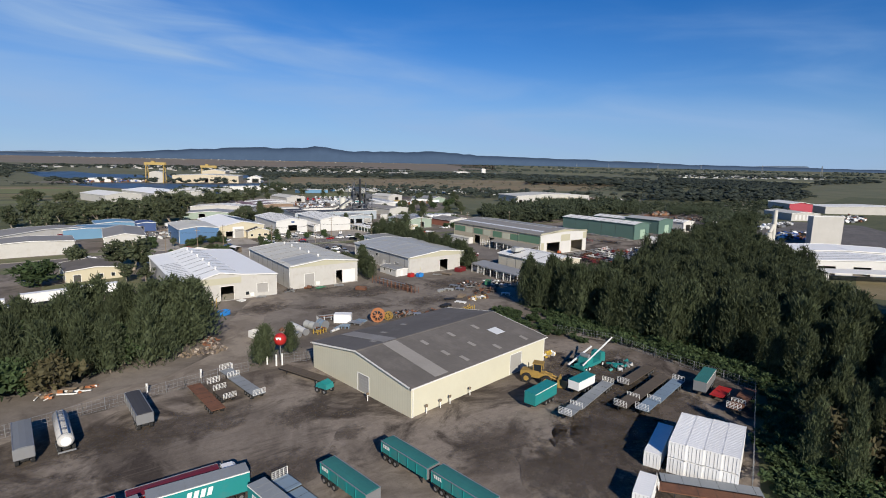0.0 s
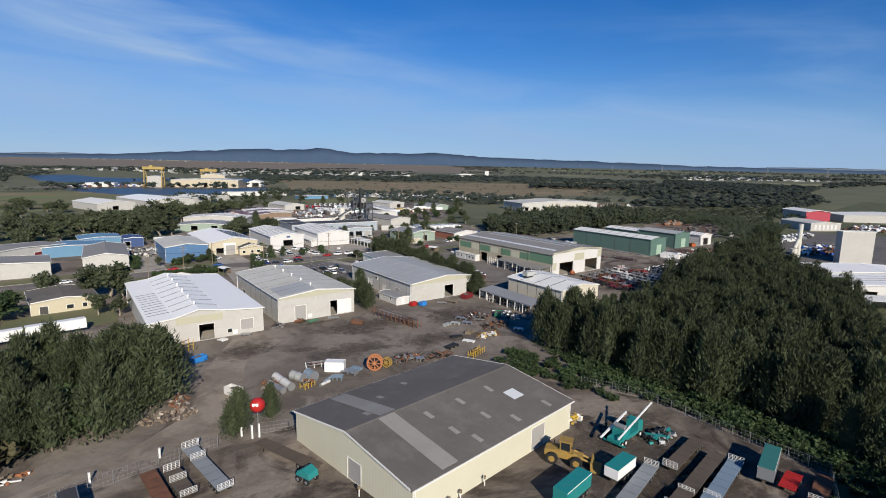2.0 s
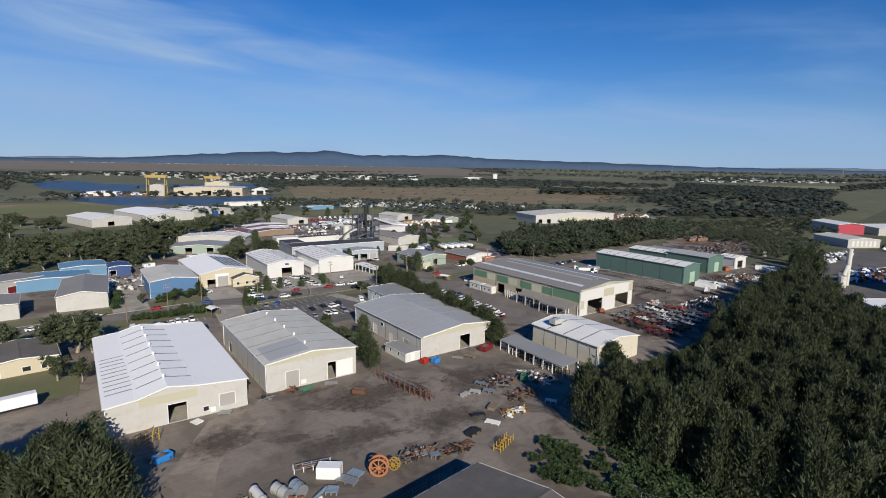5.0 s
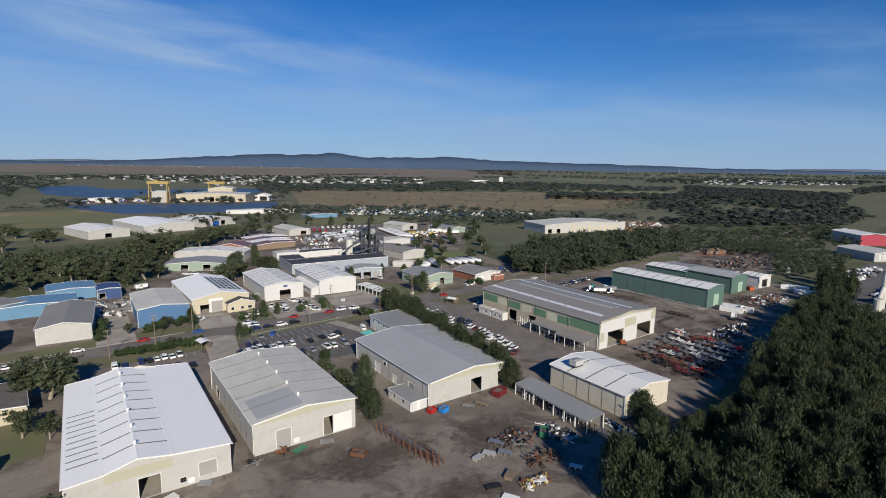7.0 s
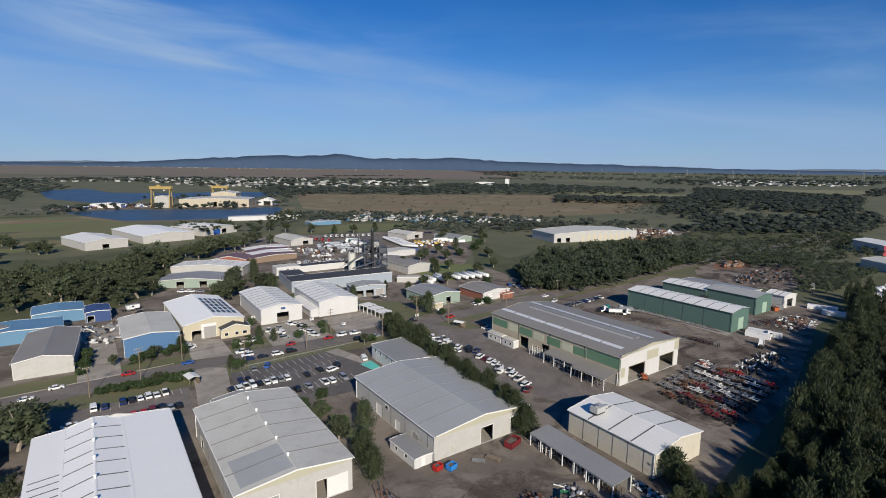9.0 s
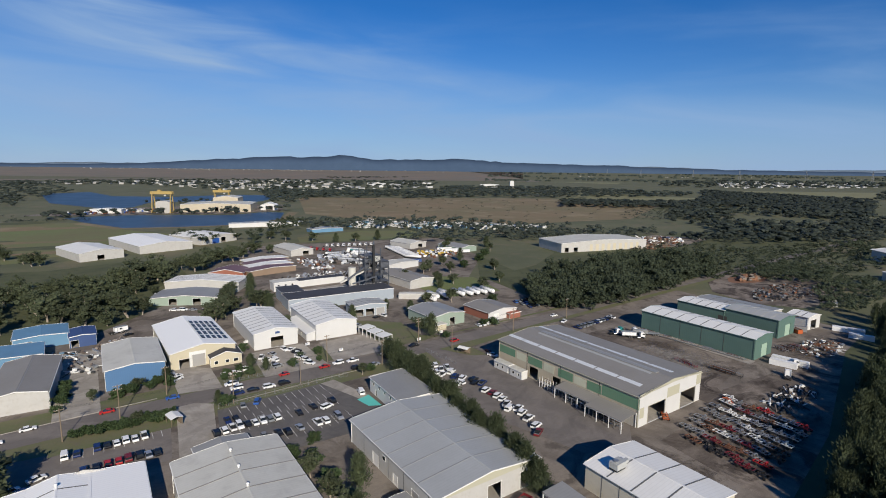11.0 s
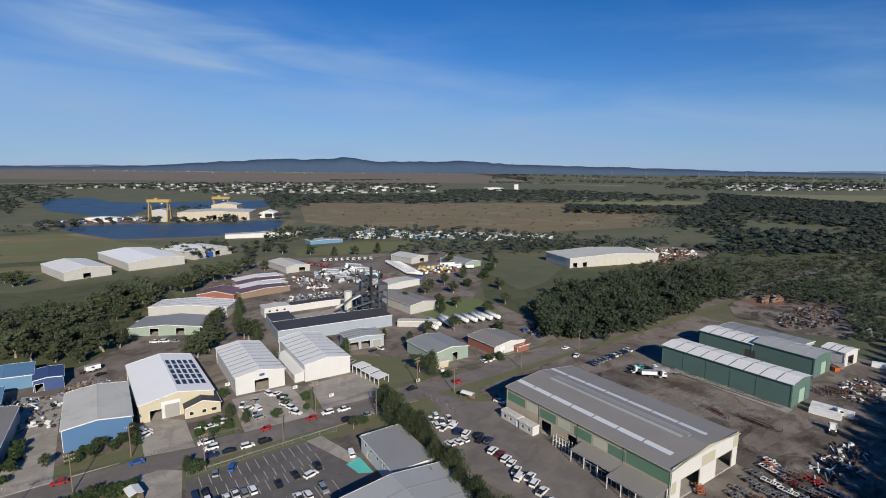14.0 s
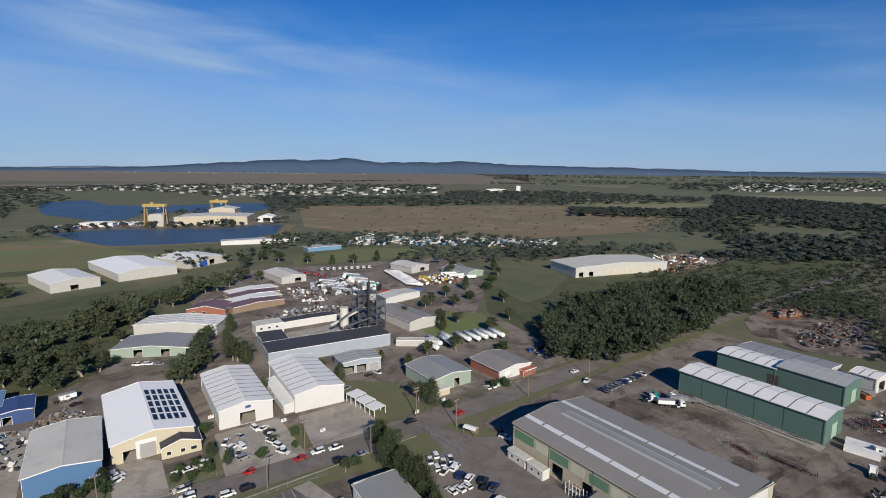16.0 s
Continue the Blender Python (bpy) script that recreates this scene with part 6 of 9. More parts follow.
wood("field_bushes", scatter([(330, 700), (457, 540), (680, 470), (800, 560), (830, 790), (620, 1000), (424, 1050)], 44, 46) + scatter([(-60, 905), (30, 868), (34, 880), (-60, 922)], 8, 49) + scatter([(-110, 1010), (23, 997), (10, 930), (-110, 960)], 30, 50) + scatter([(620, 460), (700, 400), (830, 520), (760, 560)], 13, 51), SMALL, "leaf_hazed", "low bushes dotted over the dry paddock", (2.5, 6), 46, 1.8)
wood("woodland_far", scatter([(822, 754), (991, 511), (887, 469), (717, 660)], 13, 29) + scatter([(1432, 787), (1330, 369), (911, 264), (935, 387), (942, 548), (1165, 633)], 14, 33) + scatter([(1330, 369), (1900, 360), (2200, 480), (1800, 470)], 20, 39), FAR, "leaf_hazed", "broad belt of dark far woodland", (8, 10.5), 29, 1.9, 11)
wood("woodland_bank", scatter([(-20, 900), (40, 950), (130, 905), (200, 850), (262, 872), (290, 850), (300, 900), (230, 880), (150, 925), (60, 965), (-20, 990)], 16, 30) + scatter([(-200, 1200), (-70, 1250), (-100, 1700), (-300, 1600)], 26, 31) + scatter([(120, 1210), (230, 1150), (250, 1100), (200, 1090), (140, 1150)], 22, 32) + scatter([(300, 1000), (420, 1100), (520, 1260), (460, 1300), (330, 1120)], 22, 35), FAR, "leaf_hazed", "dark mangroves along the river", (6, 11), 30, 1.6, 11)
wood("woodland_belt", scatter([(423, 1568), (852, 1236), (668, 968), (365, 1243)], 26, 34) + scatter([(1002, 1453), (1291, 1226), (1311, 723), (1140, 698), (886, 846), (688, 997)], 26, 36) + scatter([(-420, 3138), (-107, 2752), (5, 1669), (-46, 1470), (-300, 1335)], 44, 40), FAR, "leaf_hazed", "far tree belts across the plain", (7, 9), 33, 2.9, 11)
wood("town_trees", broken(scatter([(-250, 2900), (217, 2900), (761, 2640), (1300, 1900), (920, 1378), (629, 1445), (358, 1618), (183, 2250), (-179, 2450)], 42, 41)) + broken(scatter([(2500, 1400), (2620, 650), (2129, 550), (1700, 846), (1700, 1100)], 36, 42)) + scatter([(1100, 2700), (1500, 2500), (1560, 2560), (1150, 2800)], 34, 43), FAR, "leaf_hazed", "dark trees among the far houses", (7, 12), 41, 2.6, 11)


# ---- vehicles ----
def wheel(parent, x, y, r, w=0.25, rim="steel"):
    t = part("wheel", Geo().rod((x, y - w / 2, r), (x, y + w / 2, r), r, 14 if rim else 10), "rubber", parent)
    if rim:
        part("rim", Geo().rod((x, y - w / 2 - 0.01, r), (x, y + w / 2 + 0.01, r), r * 0.55, 10), rim, t)
    return t


def car(paint, kind="sedan", label="", group="parked cars"):
    """A car along local x, nose to +x, on its wheels."""
    c = thing({"ute": "utility", "van": "van", "suv": "four_wheel_drive"}.get(kind, "car"), label, {"ute": "utility", "van": "van"}.get(kind, "car"), None, group)
    L, W, H, bz = {"sedan": (4.6, 1.78, 1.42, 0.92), "hatch": (4.1, 1.74, 1.46, 0.94), "suv": (4.75, 1.9, 1.78, 1.08), "ute": (5.2, 1.86, 1.74, 1.05), "van": (4.9, 1.92, 2.0, 1.12)}[kind]
    a, w = L / 2, W / 2
    low = [(-a, 0.42), (-a + 0.1, 0.28), (a - 0.12, 0.28), (a, 0.45), (a - 0.02, 0.68), (a - 0.22, bz - 0.14), (a - 1.15, bz), (-a + 0.12, bz), (-a, bz - 0.2)]
    if kind == "van":
        low = [(-a, 0.42), (-a + 0.1, 0.28), (a - 0.12, 0.28), (a, 0.45), (a - 0.02, 0.8), (a - 0.5, bz), (-a + 0.04, bz), (-a, 0.9)]
    part("body", Geo().prism(low, -w, w), paint, c)
    if kind == "ute":
        x0, x1, x2, x3 = -a + 1.75, -a + 1.85, a - 1.95, a - 1.2
    elif kind in ("suv", "van"):
        x0, x1, x2, x3 = -a + 0.08, -a + 0.22, a - (1.35 if kind == "van" else 1.95), a - (0.55 if kind == "van" else 1.2)
    elif kind == "hatch":
        x0, x1, x2, x3 = -a + 0.12, -a + 0.55, a - 1.9, a - 1.05
    else:
        x0, x1, x2, x3 = -a + 0.55, -a + 1.25, a - 2.0, a - 1.15
    g = Geo()
    i = w - 0.06
    j = w - 0.2
    pts = [(x0, -i, bz), (x3, -i, bz), (x3, i, bz), (x0, i, bz), (x1, -j, H - 0.05), (x2, -j, H - 0.05), (x2, j, H - 0.05), (x1, j, H - 0.05)]
    g.add(pts, [(3, 2, 1, 0), (4, 5, 6, 7), (0, 1, 5, 4), (1, 2, 6, 5), (2, 3, 7, 6), (3, 0, 4, 7)])
    part("glasshouse", g, "glass", c)
    part("roof", Geo().box(x1 - 0.06, x2 + 0.04, -j - 0.03, j + 0.03, H - 0.06, H), paint, c)
    if kind == "van":
        part("side_panel", Geo().box(x0 + 0.1, x2 - 0.9, -i - 0.01, i + 0.01, bz - 0.02, H - 0.12), paint, c)
    if kind == "ute":
        part("tray", Geo().box(-a + 0.05, x0 - 0.05, -w + 0.02, -w + 0.08, bz - 0.02, bz + 0.22).box(-a + 0.05, x0 - 0.05, w - 0.08, w - 0.02, bz - 0.02, bz + 0.22).box(-a + 0.03, -a + 0.09, -w + 0.02, w - 0.02, bz - 0.02, bz + 0.22), "alloy", c)
        part("tray_floor", Geo().box(-a + 0.08, x0 - 0.04, -w + 0.1, w - 0.1, bz, bz + 0.03), "dark_metal", c)
    for sx in (-a + 0.85, a - 0.9):
        for sy in (-w + 0.1, w - 0.1):
            wheel(c, sx, sy, 0.33, 0.22, "")
    return c


CARS = {}


def put_car(paint, kind, x, y, rz, word, where):
    key = (paint, kind, where)
    m = at(x, y, rz, {"in rows by the wood": 0.05, "outside a far shed": 0.03, "beside the long workshop": 0.085, "along the street": 0.095 if y > 203 or x < 120 else 0.03}.get(where, 0.11))
    if key not in CARS:
        nm = {"sedan": "sedan", "hatch": "hatchback", "suv": "four-wheel drive", "ute": "utility with a tray", "van": "van"}[kind]
        CARS[key] = car(paint, kind, "%s %s parked %s" % (word, nm, where), "cars parked " + where)
        CARS[key].matrix_basis = m
        return CARS[key]
    return copy_thing(CARS[key], m)


WORD = {"white": "white", "red": "bright red", "black": "black", "silver": "silver", "grey": "dark grey", "blue": "bright blue", "navy_paint": "navy blue", "maroon": "dark red"}
rc = random.Random(11)


def cars(rows, where):
    for s, k, x, y, rz in rows:
        paint = {"w": "white", "r": "red", "k": "black", "s": "silver", "g": "grey", "b": "blue", "n": "navy_paint", "m": "maroon"}[s]
        kind = {"s": "sedan", "h": "hatch", "u": "ute", "f": "suv", "v": "van"}[k]
        put_car(paint, kind, x, y, rz + rc.uniform(-2.5, 2.5), WORD[paint], where)


cars([("k", "f", 51.7, 184.6, 90), ("w", "f", 53.9, 184.7, 90), ("w", "u", 56.1, 185.2, 90), ("w", "f", 58.1, 184.9, -90), ("k", "s", 60.2, 184.8, 90), ("w", "s", 62.2, 184.5, 90), ("w", "u", 64.3, 184.3, -90), ("g", "f", 66.2, 184.0, 90), ("w", "f", 68.3, 183.9, 90),
      ("k", "s", 66.0, 174.7, 90), ("k", "f", 68.2, 173.6, 90), ("g", "h", 62.2, 174.9, -90), ("n", "s", 55.9, 190.2, -90), ("k", "h", 58.2, 189.4, -90), ("b", "f", 66.4, 197.6, 60), ("k", "s", 74.6, 182.7, 90), ("s", "s", 71.8, 174.1, 90),
      ("k", "s", 79.5, 184, 90), ("w", "u", 77.0, 174.0, 90), ("w", "f", 79.2, 173.6, 90), ("s", "f", 83.4, 173.4, -90), ("k", "f", 85.8, 184.4, 90), ("w", "f", 83.0, 181.5, 15), ("w", "v", 96.0, 184.5, 80), ("g", "s", 62, 197.5, 80)], "in the asphalt car park")
cars([("w", "v", 17.7, 195.0, 90), ("n", "s", 20.3, 194.7, 90), ("n", "f", 24.6, 195.1, 90), ("k", "s", 26.8, 195.0, 90), ("w", "h", 28.9, 194.8, 90), ("w", "f", 31.0, 195.1, 90), ("w", "s", 33.1, 194.6, 90), ("w", "u", 35.3, 195.0, 90), ("r", "s", 26.6, 184.6, 90), ("r", "h", 28.9, 184.5, 90),
      ("m", "f", 31.0, 184.7, 90), ("k", "f", 33.3, 184.5, 90), ("s", "s", 35.3, 183.4, 90), ("k", "s", 37.3, 183.3, 90), ("k", "h", 24.2, 184.6, 90), ("n", "s", 21.6, 184.7, 90), ("w", "s", 12.5, 187, 20), ("n", "f", 10.5, 182, 30), ("s", "f", 8.0, 184, 25), ("n", "s", 12.8, 180.5, 28)], "behind the street hedge")
cars([("w", "s", 8.9, 218.1, 2), ("r", "s", 27.5, 217.4, 178), ("b", "s", 45.0, 216.3, 178), ("w", "u", 62.8, 216.2, 178), ("n", "f", 62.9, 207.4, 0), ("k", "s", 67.6, 207.2, 0), ("w", "f", 72.7, 206.6, 0), ("k", "f", 77.7, 206.3, 0), ("r", "h", 80.0, 213.8, 180), ("r", "s", 94.4, 212.0, 180), ("w", "f", 100.0, 212.3, 180),
      ("w", "u", 105.4, 211.2, 180), ("k", "f", 103.6, 203.8, 0), ("s", "s", 110.7, 203.2, 0), ("w", "u", 119.5, 210.4, 185), ("k", "u", 133, 211.5, 182), ("w", "f", 63.5, 211.8, 178), ("w", "s", -8.7, 213, 5), ("w", "s", 2.0, 213.4, 5), ("r", "f", 150.5, 206.5, 10), ("m", "h", 154.5, 189, 70), ("w", "u", 152.8, 184.2, -70), ("w", "s", 212.2, 207, 0), ("w", "u", 209.0, 197.6, -160)], "along the street")
cars([("w", "u", 122.5, 186.6, 70), ("w", "u", 125.7, 187.8, 65), ("w", "f", 125.2, 183.6, 75), ("w", "u", 128.4, 184.7, 60), ("w", "u", 131.1, 185.0, 70), ("w", "v", 129.7, 180.3, 30), ("w", "f", 128.6, 189.2, 70), ("w", "u", 126.3, 180.6, 30), ("w", "f", 130.5, 161.5, 20), ("m", "s", 131.1, 158.9, 20), ("w", "f", 130.9, 156.1, 20), ("w", "s", 130.8, 153.6, 20), ("w", "u", 129.5, 150.2, 25), ("w", "u", 130.4, 145.9, 20), ("w", "f", 129.5, 143.2, 20), ("w", "u", 128.7, 139.6, 15), ("w", "s", 122.6, 172.2, 95), ("w", "s", 125.0, 171.6, 95), ("w", "h", 127.4, 171.4, 95),
      ("w", "f", 130.0, 173.8, 30), ("n", "f", 128.6, 176.4, 30), ("k", "f", 132.4, 170.4, 25), ("k", "s", 131.2, 168.3, 25), ("w", "v", 128.0, 147.4, 20), ("n", "u", 133.0, 166.5, 25), ("w", "f", 127.4, 135.2, 15), ("m", "u", 125.2, 132.2, 30)], "beside the long workshop")
cars([("w", "u", 78.1, 235.1, 60), ("w", "f", 78.9, 230.7, 30), ("w", "u", 80.0, 226.2, 70), ("w", "v", 81.4, 229.5, 100), ("s", "s", 82.5, 236.5, 110), ("w", "f", 88.0, 238.4, -80), ("w", "s", 90.4, 237.0, 30), ("k", "f", 91.3, 233.2, 20), ("w", "u", 90.6, 231.0, 60), ("g", "s", 91.6, 228.9, 20), ("w", "u", 90.2, 226.6, -60), ("w", "f", 91.2, 222.6, -65), ("w", "u", 91.2, 218.6, -60), ("s", "f", 80.5, 222.6, 10)], "before the white sheds")
cars([("w", "u", 49.2, 244.4, 70), ("m", "s", 46.6, 240.0, 80), ("w", "f", 47.6, 236.0, 90), ("w", "f", 48.4, 231.6, 30), ("w", "h", 48.8, 234.4, 20), ("w", "s", 66.0, 225.6, 8), ("w", "u", 69.8, 226.5, 10), ("k", "f", 122.3, 243, 80), ("k", "u", 126.5, 244, 60), ("k", "s", 139, 256.2, 10), ("w", "u", 143, 256.6, 100), ("s", "f", 125.8, 249.5, 20)], "on a workshop forecourt")
cars([(rc.choice("kngwsg"), rc.choice("sfhu"), 207 + i * 2.6, 187.6 + 0.1 * i, 90) for i in range(11)] + [(rc.choice("kngb"), rc.choice("sfh"), 214 + (i % 4) * 2.7, 226 + (i // 4) * 5.4, 70) for i in range(12)], "in rows by the wood")
cars([(rc.choice("wsgk"), rc.choice("sfu"), 172 + (i % 5) * 2.6, 217 + (i // 5) * 5.5, 80) for i in range(5)] + [("w", "u", 60, 328, -30), ("w", "f", 64, 326, -30), ("s", "s", 68, 323, -30), ("k", "u", 74, 320, -30), ("w", "f", 61, 356, 50), ("w", "f", 56, 368, 60), ("w", "v", 58, 352, 60), ("k", "s", 38, 297, 20), ("w", "u", 2, 276, 10), ("k", "f", -19, 262, 30)], "outside a far shed")


def gate(parent, x, w, z0, h, mat="white_trim"):
    """A railed gate across a trailer deck."""
    g = Geo()
    for k in range(5):
        zz = z0 + h * k / 4
        g.box(x - 0.025, x + 0.025, -w, w, zz - 0.025, zz + 0.025)
    for k in range(5):
        yy = -w + 2 * w * k / 4
        g.box(x - 0.035, x + 0.035, yy - 0.028, yy + 0.028, z0, z0 + h)
    return part("gate", g, mat, parent)


def axles(t, xs, w, r=0.5, far=False):
    for x in xs:
        if far:
            part("wheel_set", Geo().rod((x, -w + 0.05, r), (x, w - 0.05, r), 0.12, 6).rod((x, -w + 0.03, r), (x, -w + 0.53, r), r, 10).rod((x, w - 0.53, r), (x, w - 0.03, r), r, 10), "rubber", t)
            continue
        for s in (-1, 1):
            wheel(t, x, s * (w - 0.28), r, 0.5, "alloy")
        part("axle", Geo().rod((x, -w + 0.2, r), (x, w - 0.2, r), 0.08, 6), "dark_metal", t)


def flatbed(label, x, y, rz, L=12.0, deck="deck_grey", drop=3.2, gates=2, gate_mat="white_trim"):
    """A drop-deck or flat trailer along local x from 0 to L."""
    L, drop = L * SKETCH, drop * SKETCH
    t = thing("flatbed_trailer", label, "trailer", at(x, y, rz, 0.05), "flatbed trailers")
    w = 1.25
    part("deck", Geo().box(drop, L, -w, w, 1.0, 1.15), deck, t)
    if drop:
        part("gooseneck_deck", Geo().box(0, drop + 0.1, -w, w, 1.38, 1.5), deck, t)
        part("step", Geo().box(drop, drop + 0.1, -w, w, 1.15, 1.38), "dark_metal", t)
    for s in (-0.5, 0.5):
        part("chassis_beam", Geo().box(0.2, L - 0.2, s - 0.07, s + 0.07, 0.75, 1.0), "dark_metal", t)
    for i in range(0, int(L / 1.2), 2):
        part("deck_seam", Geo().box(0.6 + i * 1.2, 0.64 + i * 1.2, -w, w, 1.15 if 0.6 + i * 1.2 > drop else 1.5, 1.165 if 0.6 + i * 1.2 > drop else 1.515), "dark_metal", t)
    axles(t, [L - 1.2, L - 2.4, L - 3.6], w)
    part("landing_leg", Geo().box(2.2, 2.35, -0.9, -0.75, 0, 0.9).box(2.2, 2.35, 0.75, 0.9, 0, 0.9).box(2.2, 2.35, -0.75, 0.75, 0.8, 0.9), "dark_metal", t)
    if gates > 0:
        gate(t, 0.05, w, 1.5 if drop else 1.15, 1.2, gate_mat)
    if gates > 1:
        gate(t, drop + 0.15, w, 1.15, 1.1, gate_mat)
    if gates > 2:
        gate(t, L - 0.05, w, 1.15, 1.0, gate_mat)
    return t


def bars_mark(parent, x, y, z, w, h, face, mat="white_trim"):
    """A slanted brand mark as plain strokes on a trailer's side."""
    g = Geo()
    n = 4
    for i in range(n):
        u = x + w * (i + 0.1) / n
        g.prism([(u, z), (u + w * 0.17, z), (u + w * 0.17 + h * 0.25, z + h), (u + h * 0.25, z + h)], y, y + 0.015 * face)
    part("brand_mark", g, mat, parent)


def tipper(label, x, y, rz, L=8.2, tub="teal", cover="teal_dark"):
    """A high-sided tipper trailer along local x from 0 to L."""
    L *= SKETCH
    t = thing("tipper_trailer", label, "trailer", at(x, y, rz, 0.05), "tipper trailers")
    w = 1.25
    part("tub", Geo().prism([(-w, 1.3), (w, 1.3), (w + 0.02, 3.0), (-w - 0.02, 3.0)], 0, L, axis="x"), tub, t)
    for i in range(6):
        xx = 0.15 + (L - 0.3) * i / 5
        for s in (-1, 1):
            part("tub_rib", Geo().box(xx - 0.05, xx + 0.05, min(s * (w + 0.01), s * (w + 0.1)), max(s * (w + 0.01), s * (w + 0.1)), 1.3, 3.0), tub, t)
    for s in (-1, 1):
        part("top_rail", Geo().box(0, L, s * w - 0.07, s * w + 0.07, 3.0, 3.1), "steel", t)
    part("tarpaulin", Geo().prism([(-w + 0.08, 3.0), (w - 0.08, 3.0), (w - 0.08, 3.06), (0.4, 3.16), (-0.4, 3.16), (-w + 0.08, 3.06)], 0.1, L - 0.1, axis="x"), cover, t)
    part("end_panel", Geo().box(-0.05, 0.0, -w - 0.02, w + 0.02, 1.3, 3.05), "steel", t)
    part("end_panel", Geo().box(L, L + 0.05, -w - 0.02, w + 0.02, 1.3, 3.05), "steel", t)
    part("chassis", Geo().box(0.2, L - 0.2, -0.5, 0.5, 0.85, 1.3), "dark_metal", t)
    axles(t, [L - 0.9, L - 2.15, L - 3.4], w)
    part("mudguard", Geo().box(L - 4.2, L - 0.1, -w - 0.05, w + 0.05, 1.12, 1.2), "dark_metal", t)
    part("landing_leg", Geo().box(1.4, 1.55, -0.9, -0.75, 0, 1.0).box(1.4, 1.55, 0.75, 0.9, 0, 1.0).box(1.4, 1.55, -0.75, 0.75, 0.9, 1.0), "dark_metal", t)
    if tub == "teal":
        for s in (-1, 1):
            bars_mark(t, L - 2.3, s * (w + 0.11), 2.25, 1.6, 0.55, s)
    return t


def curtain(label, x, y, rz, L=13.5, side="teal", top="deck_grey", name="box_trailer", h=4.1, z0=1.2, far=False):
    """A box trailer along local x."""
    L *= SKETCH
    t = thing(name, label, "trailer", at(x, y, rz, 0.05), "box trailers")
    w = 1.25
    for s in (-1, 1):
        part("side_curtain", Geo().box(0.05, L - 0.05, min(s * (w - 0.05), s * w), max(s * (w - 0.05), s * w), z0, h - 0.1), side, t)
    part("roof", Geo().box(0, L, -w, w, h - 0.1, h), top, t)
    for i in range(1, 0 if far else int(L / 1.5)):
        part("roof_bow", Geo().box(i * 1.5 - 0.03, i * 1.5 + 0.03, -w + 0.02, w - 0.02, h, h + 0.025), top, t)
    part("headboard", Geo().box(0, 0.05, -w, w, z0, h - 0.1), side, t)
    part("rear_door", Geo().box(L - 0.05, L, -w, w, z0, h - 0.1), side, t)
    part("floor", Geo().box(0, L, -w, w, z0 - 0.15, z0), "dark_metal", t)
    for s in (-0.5, 0.5):
        part("chassis_beam", Geo().box(0.3, L - 0.2, s - 0.07, s + 0.07, 0.8, z0 - 0.15), "dark_metal", t)
    for s in (-1, 1):
        part("cant_rail", Geo().box(0, L, s * w - 0.04, s * w + 0.04, h - 0.22, h - 0.08), "white_trim", t)
    axles(t, [L - 1.2, L - 2.45, L - 3.7], w, far=far)
    return t


def container(label, x, y, rz, z=0.05, L=6.06, mat="white", group="shipping containers"):
    """A ribbed steel container along local x."""
    L *= SKETCH
    t = thing("shipping_container", label, "container", at(x, y, rz, z), group)
    w, h = 1.22, 2.59
    g = Geo()
    n = int(L / 0.28)
    for s in (-1, 1):
        for i in range(n):
            x0 = 0.15 + (L - 0.3) * i / n
            d = 0.05 if i % 2 else 0.0
            g.box(x0, x0 + (L - 0.3) / n, min(s * (w - 0.09), s * (w - d)), max(s * (w - 0.09), s * (w - d)), 0.14, h - 0.1)
    tagged(part("side_ribs", g, mat, t), kind="stuff")
    g = Geo()
    for i in range(n):
        x0 = 0.1 + (L - 0.2) * i / n
        g.box(x0, x0 + (L - 0.2) / n, -w + 0.06, w - 0.06, h - 0.1, h - (0.03 if i % 2 else 0.01))
    tagged(part("roof_ribs", g, mat, t), kind="stuff")
    for s in (-1, 1):
        for xx in (0, L - 0.14):
            part("corner_post", Geo().box(xx, xx + 0.14, s * w - 0.07 - 0.07 * s, s * w + 0.07 - 0.07 * s, 0, h), mat, t)
        part("side_rail", Geo().box(0, L, s * w - 0.05 - 0.05 * s, s * w + 0.05 - 0.05 * s, h - 0.12, h), mat, t)
        part("bottom_rail", Geo().box(0, L, s * w - 0.05 - 0.05 * s, s * w + 0.05 - 0.05 * s, 0, 0.15), mat, t)
    for xx in (0.02, L - 0.08):
        e = part("end_door", Geo().box(xx, xx + 0.06, -w + 0.1, w - 0.1, 0.1, h - 0.05), mat, t)
        for yy in ((-0.75, -0.3, 0.3, 0.75) if xx < 1 else ()):
            part("lock_rod", Geo().rod((xx + (-0.03 if xx < 1 else 0.09), yy, 0.15), (xx + (-0.03 if xx < 1 else 0.09), yy, h - 0.1), 0.025, 5), "steel", e)
    part("floor", Geo().box(0.05, L - 0.05, -w + 0.08, w - 0.08, 0.1, 0.16), "deck_brown", t)
    return t


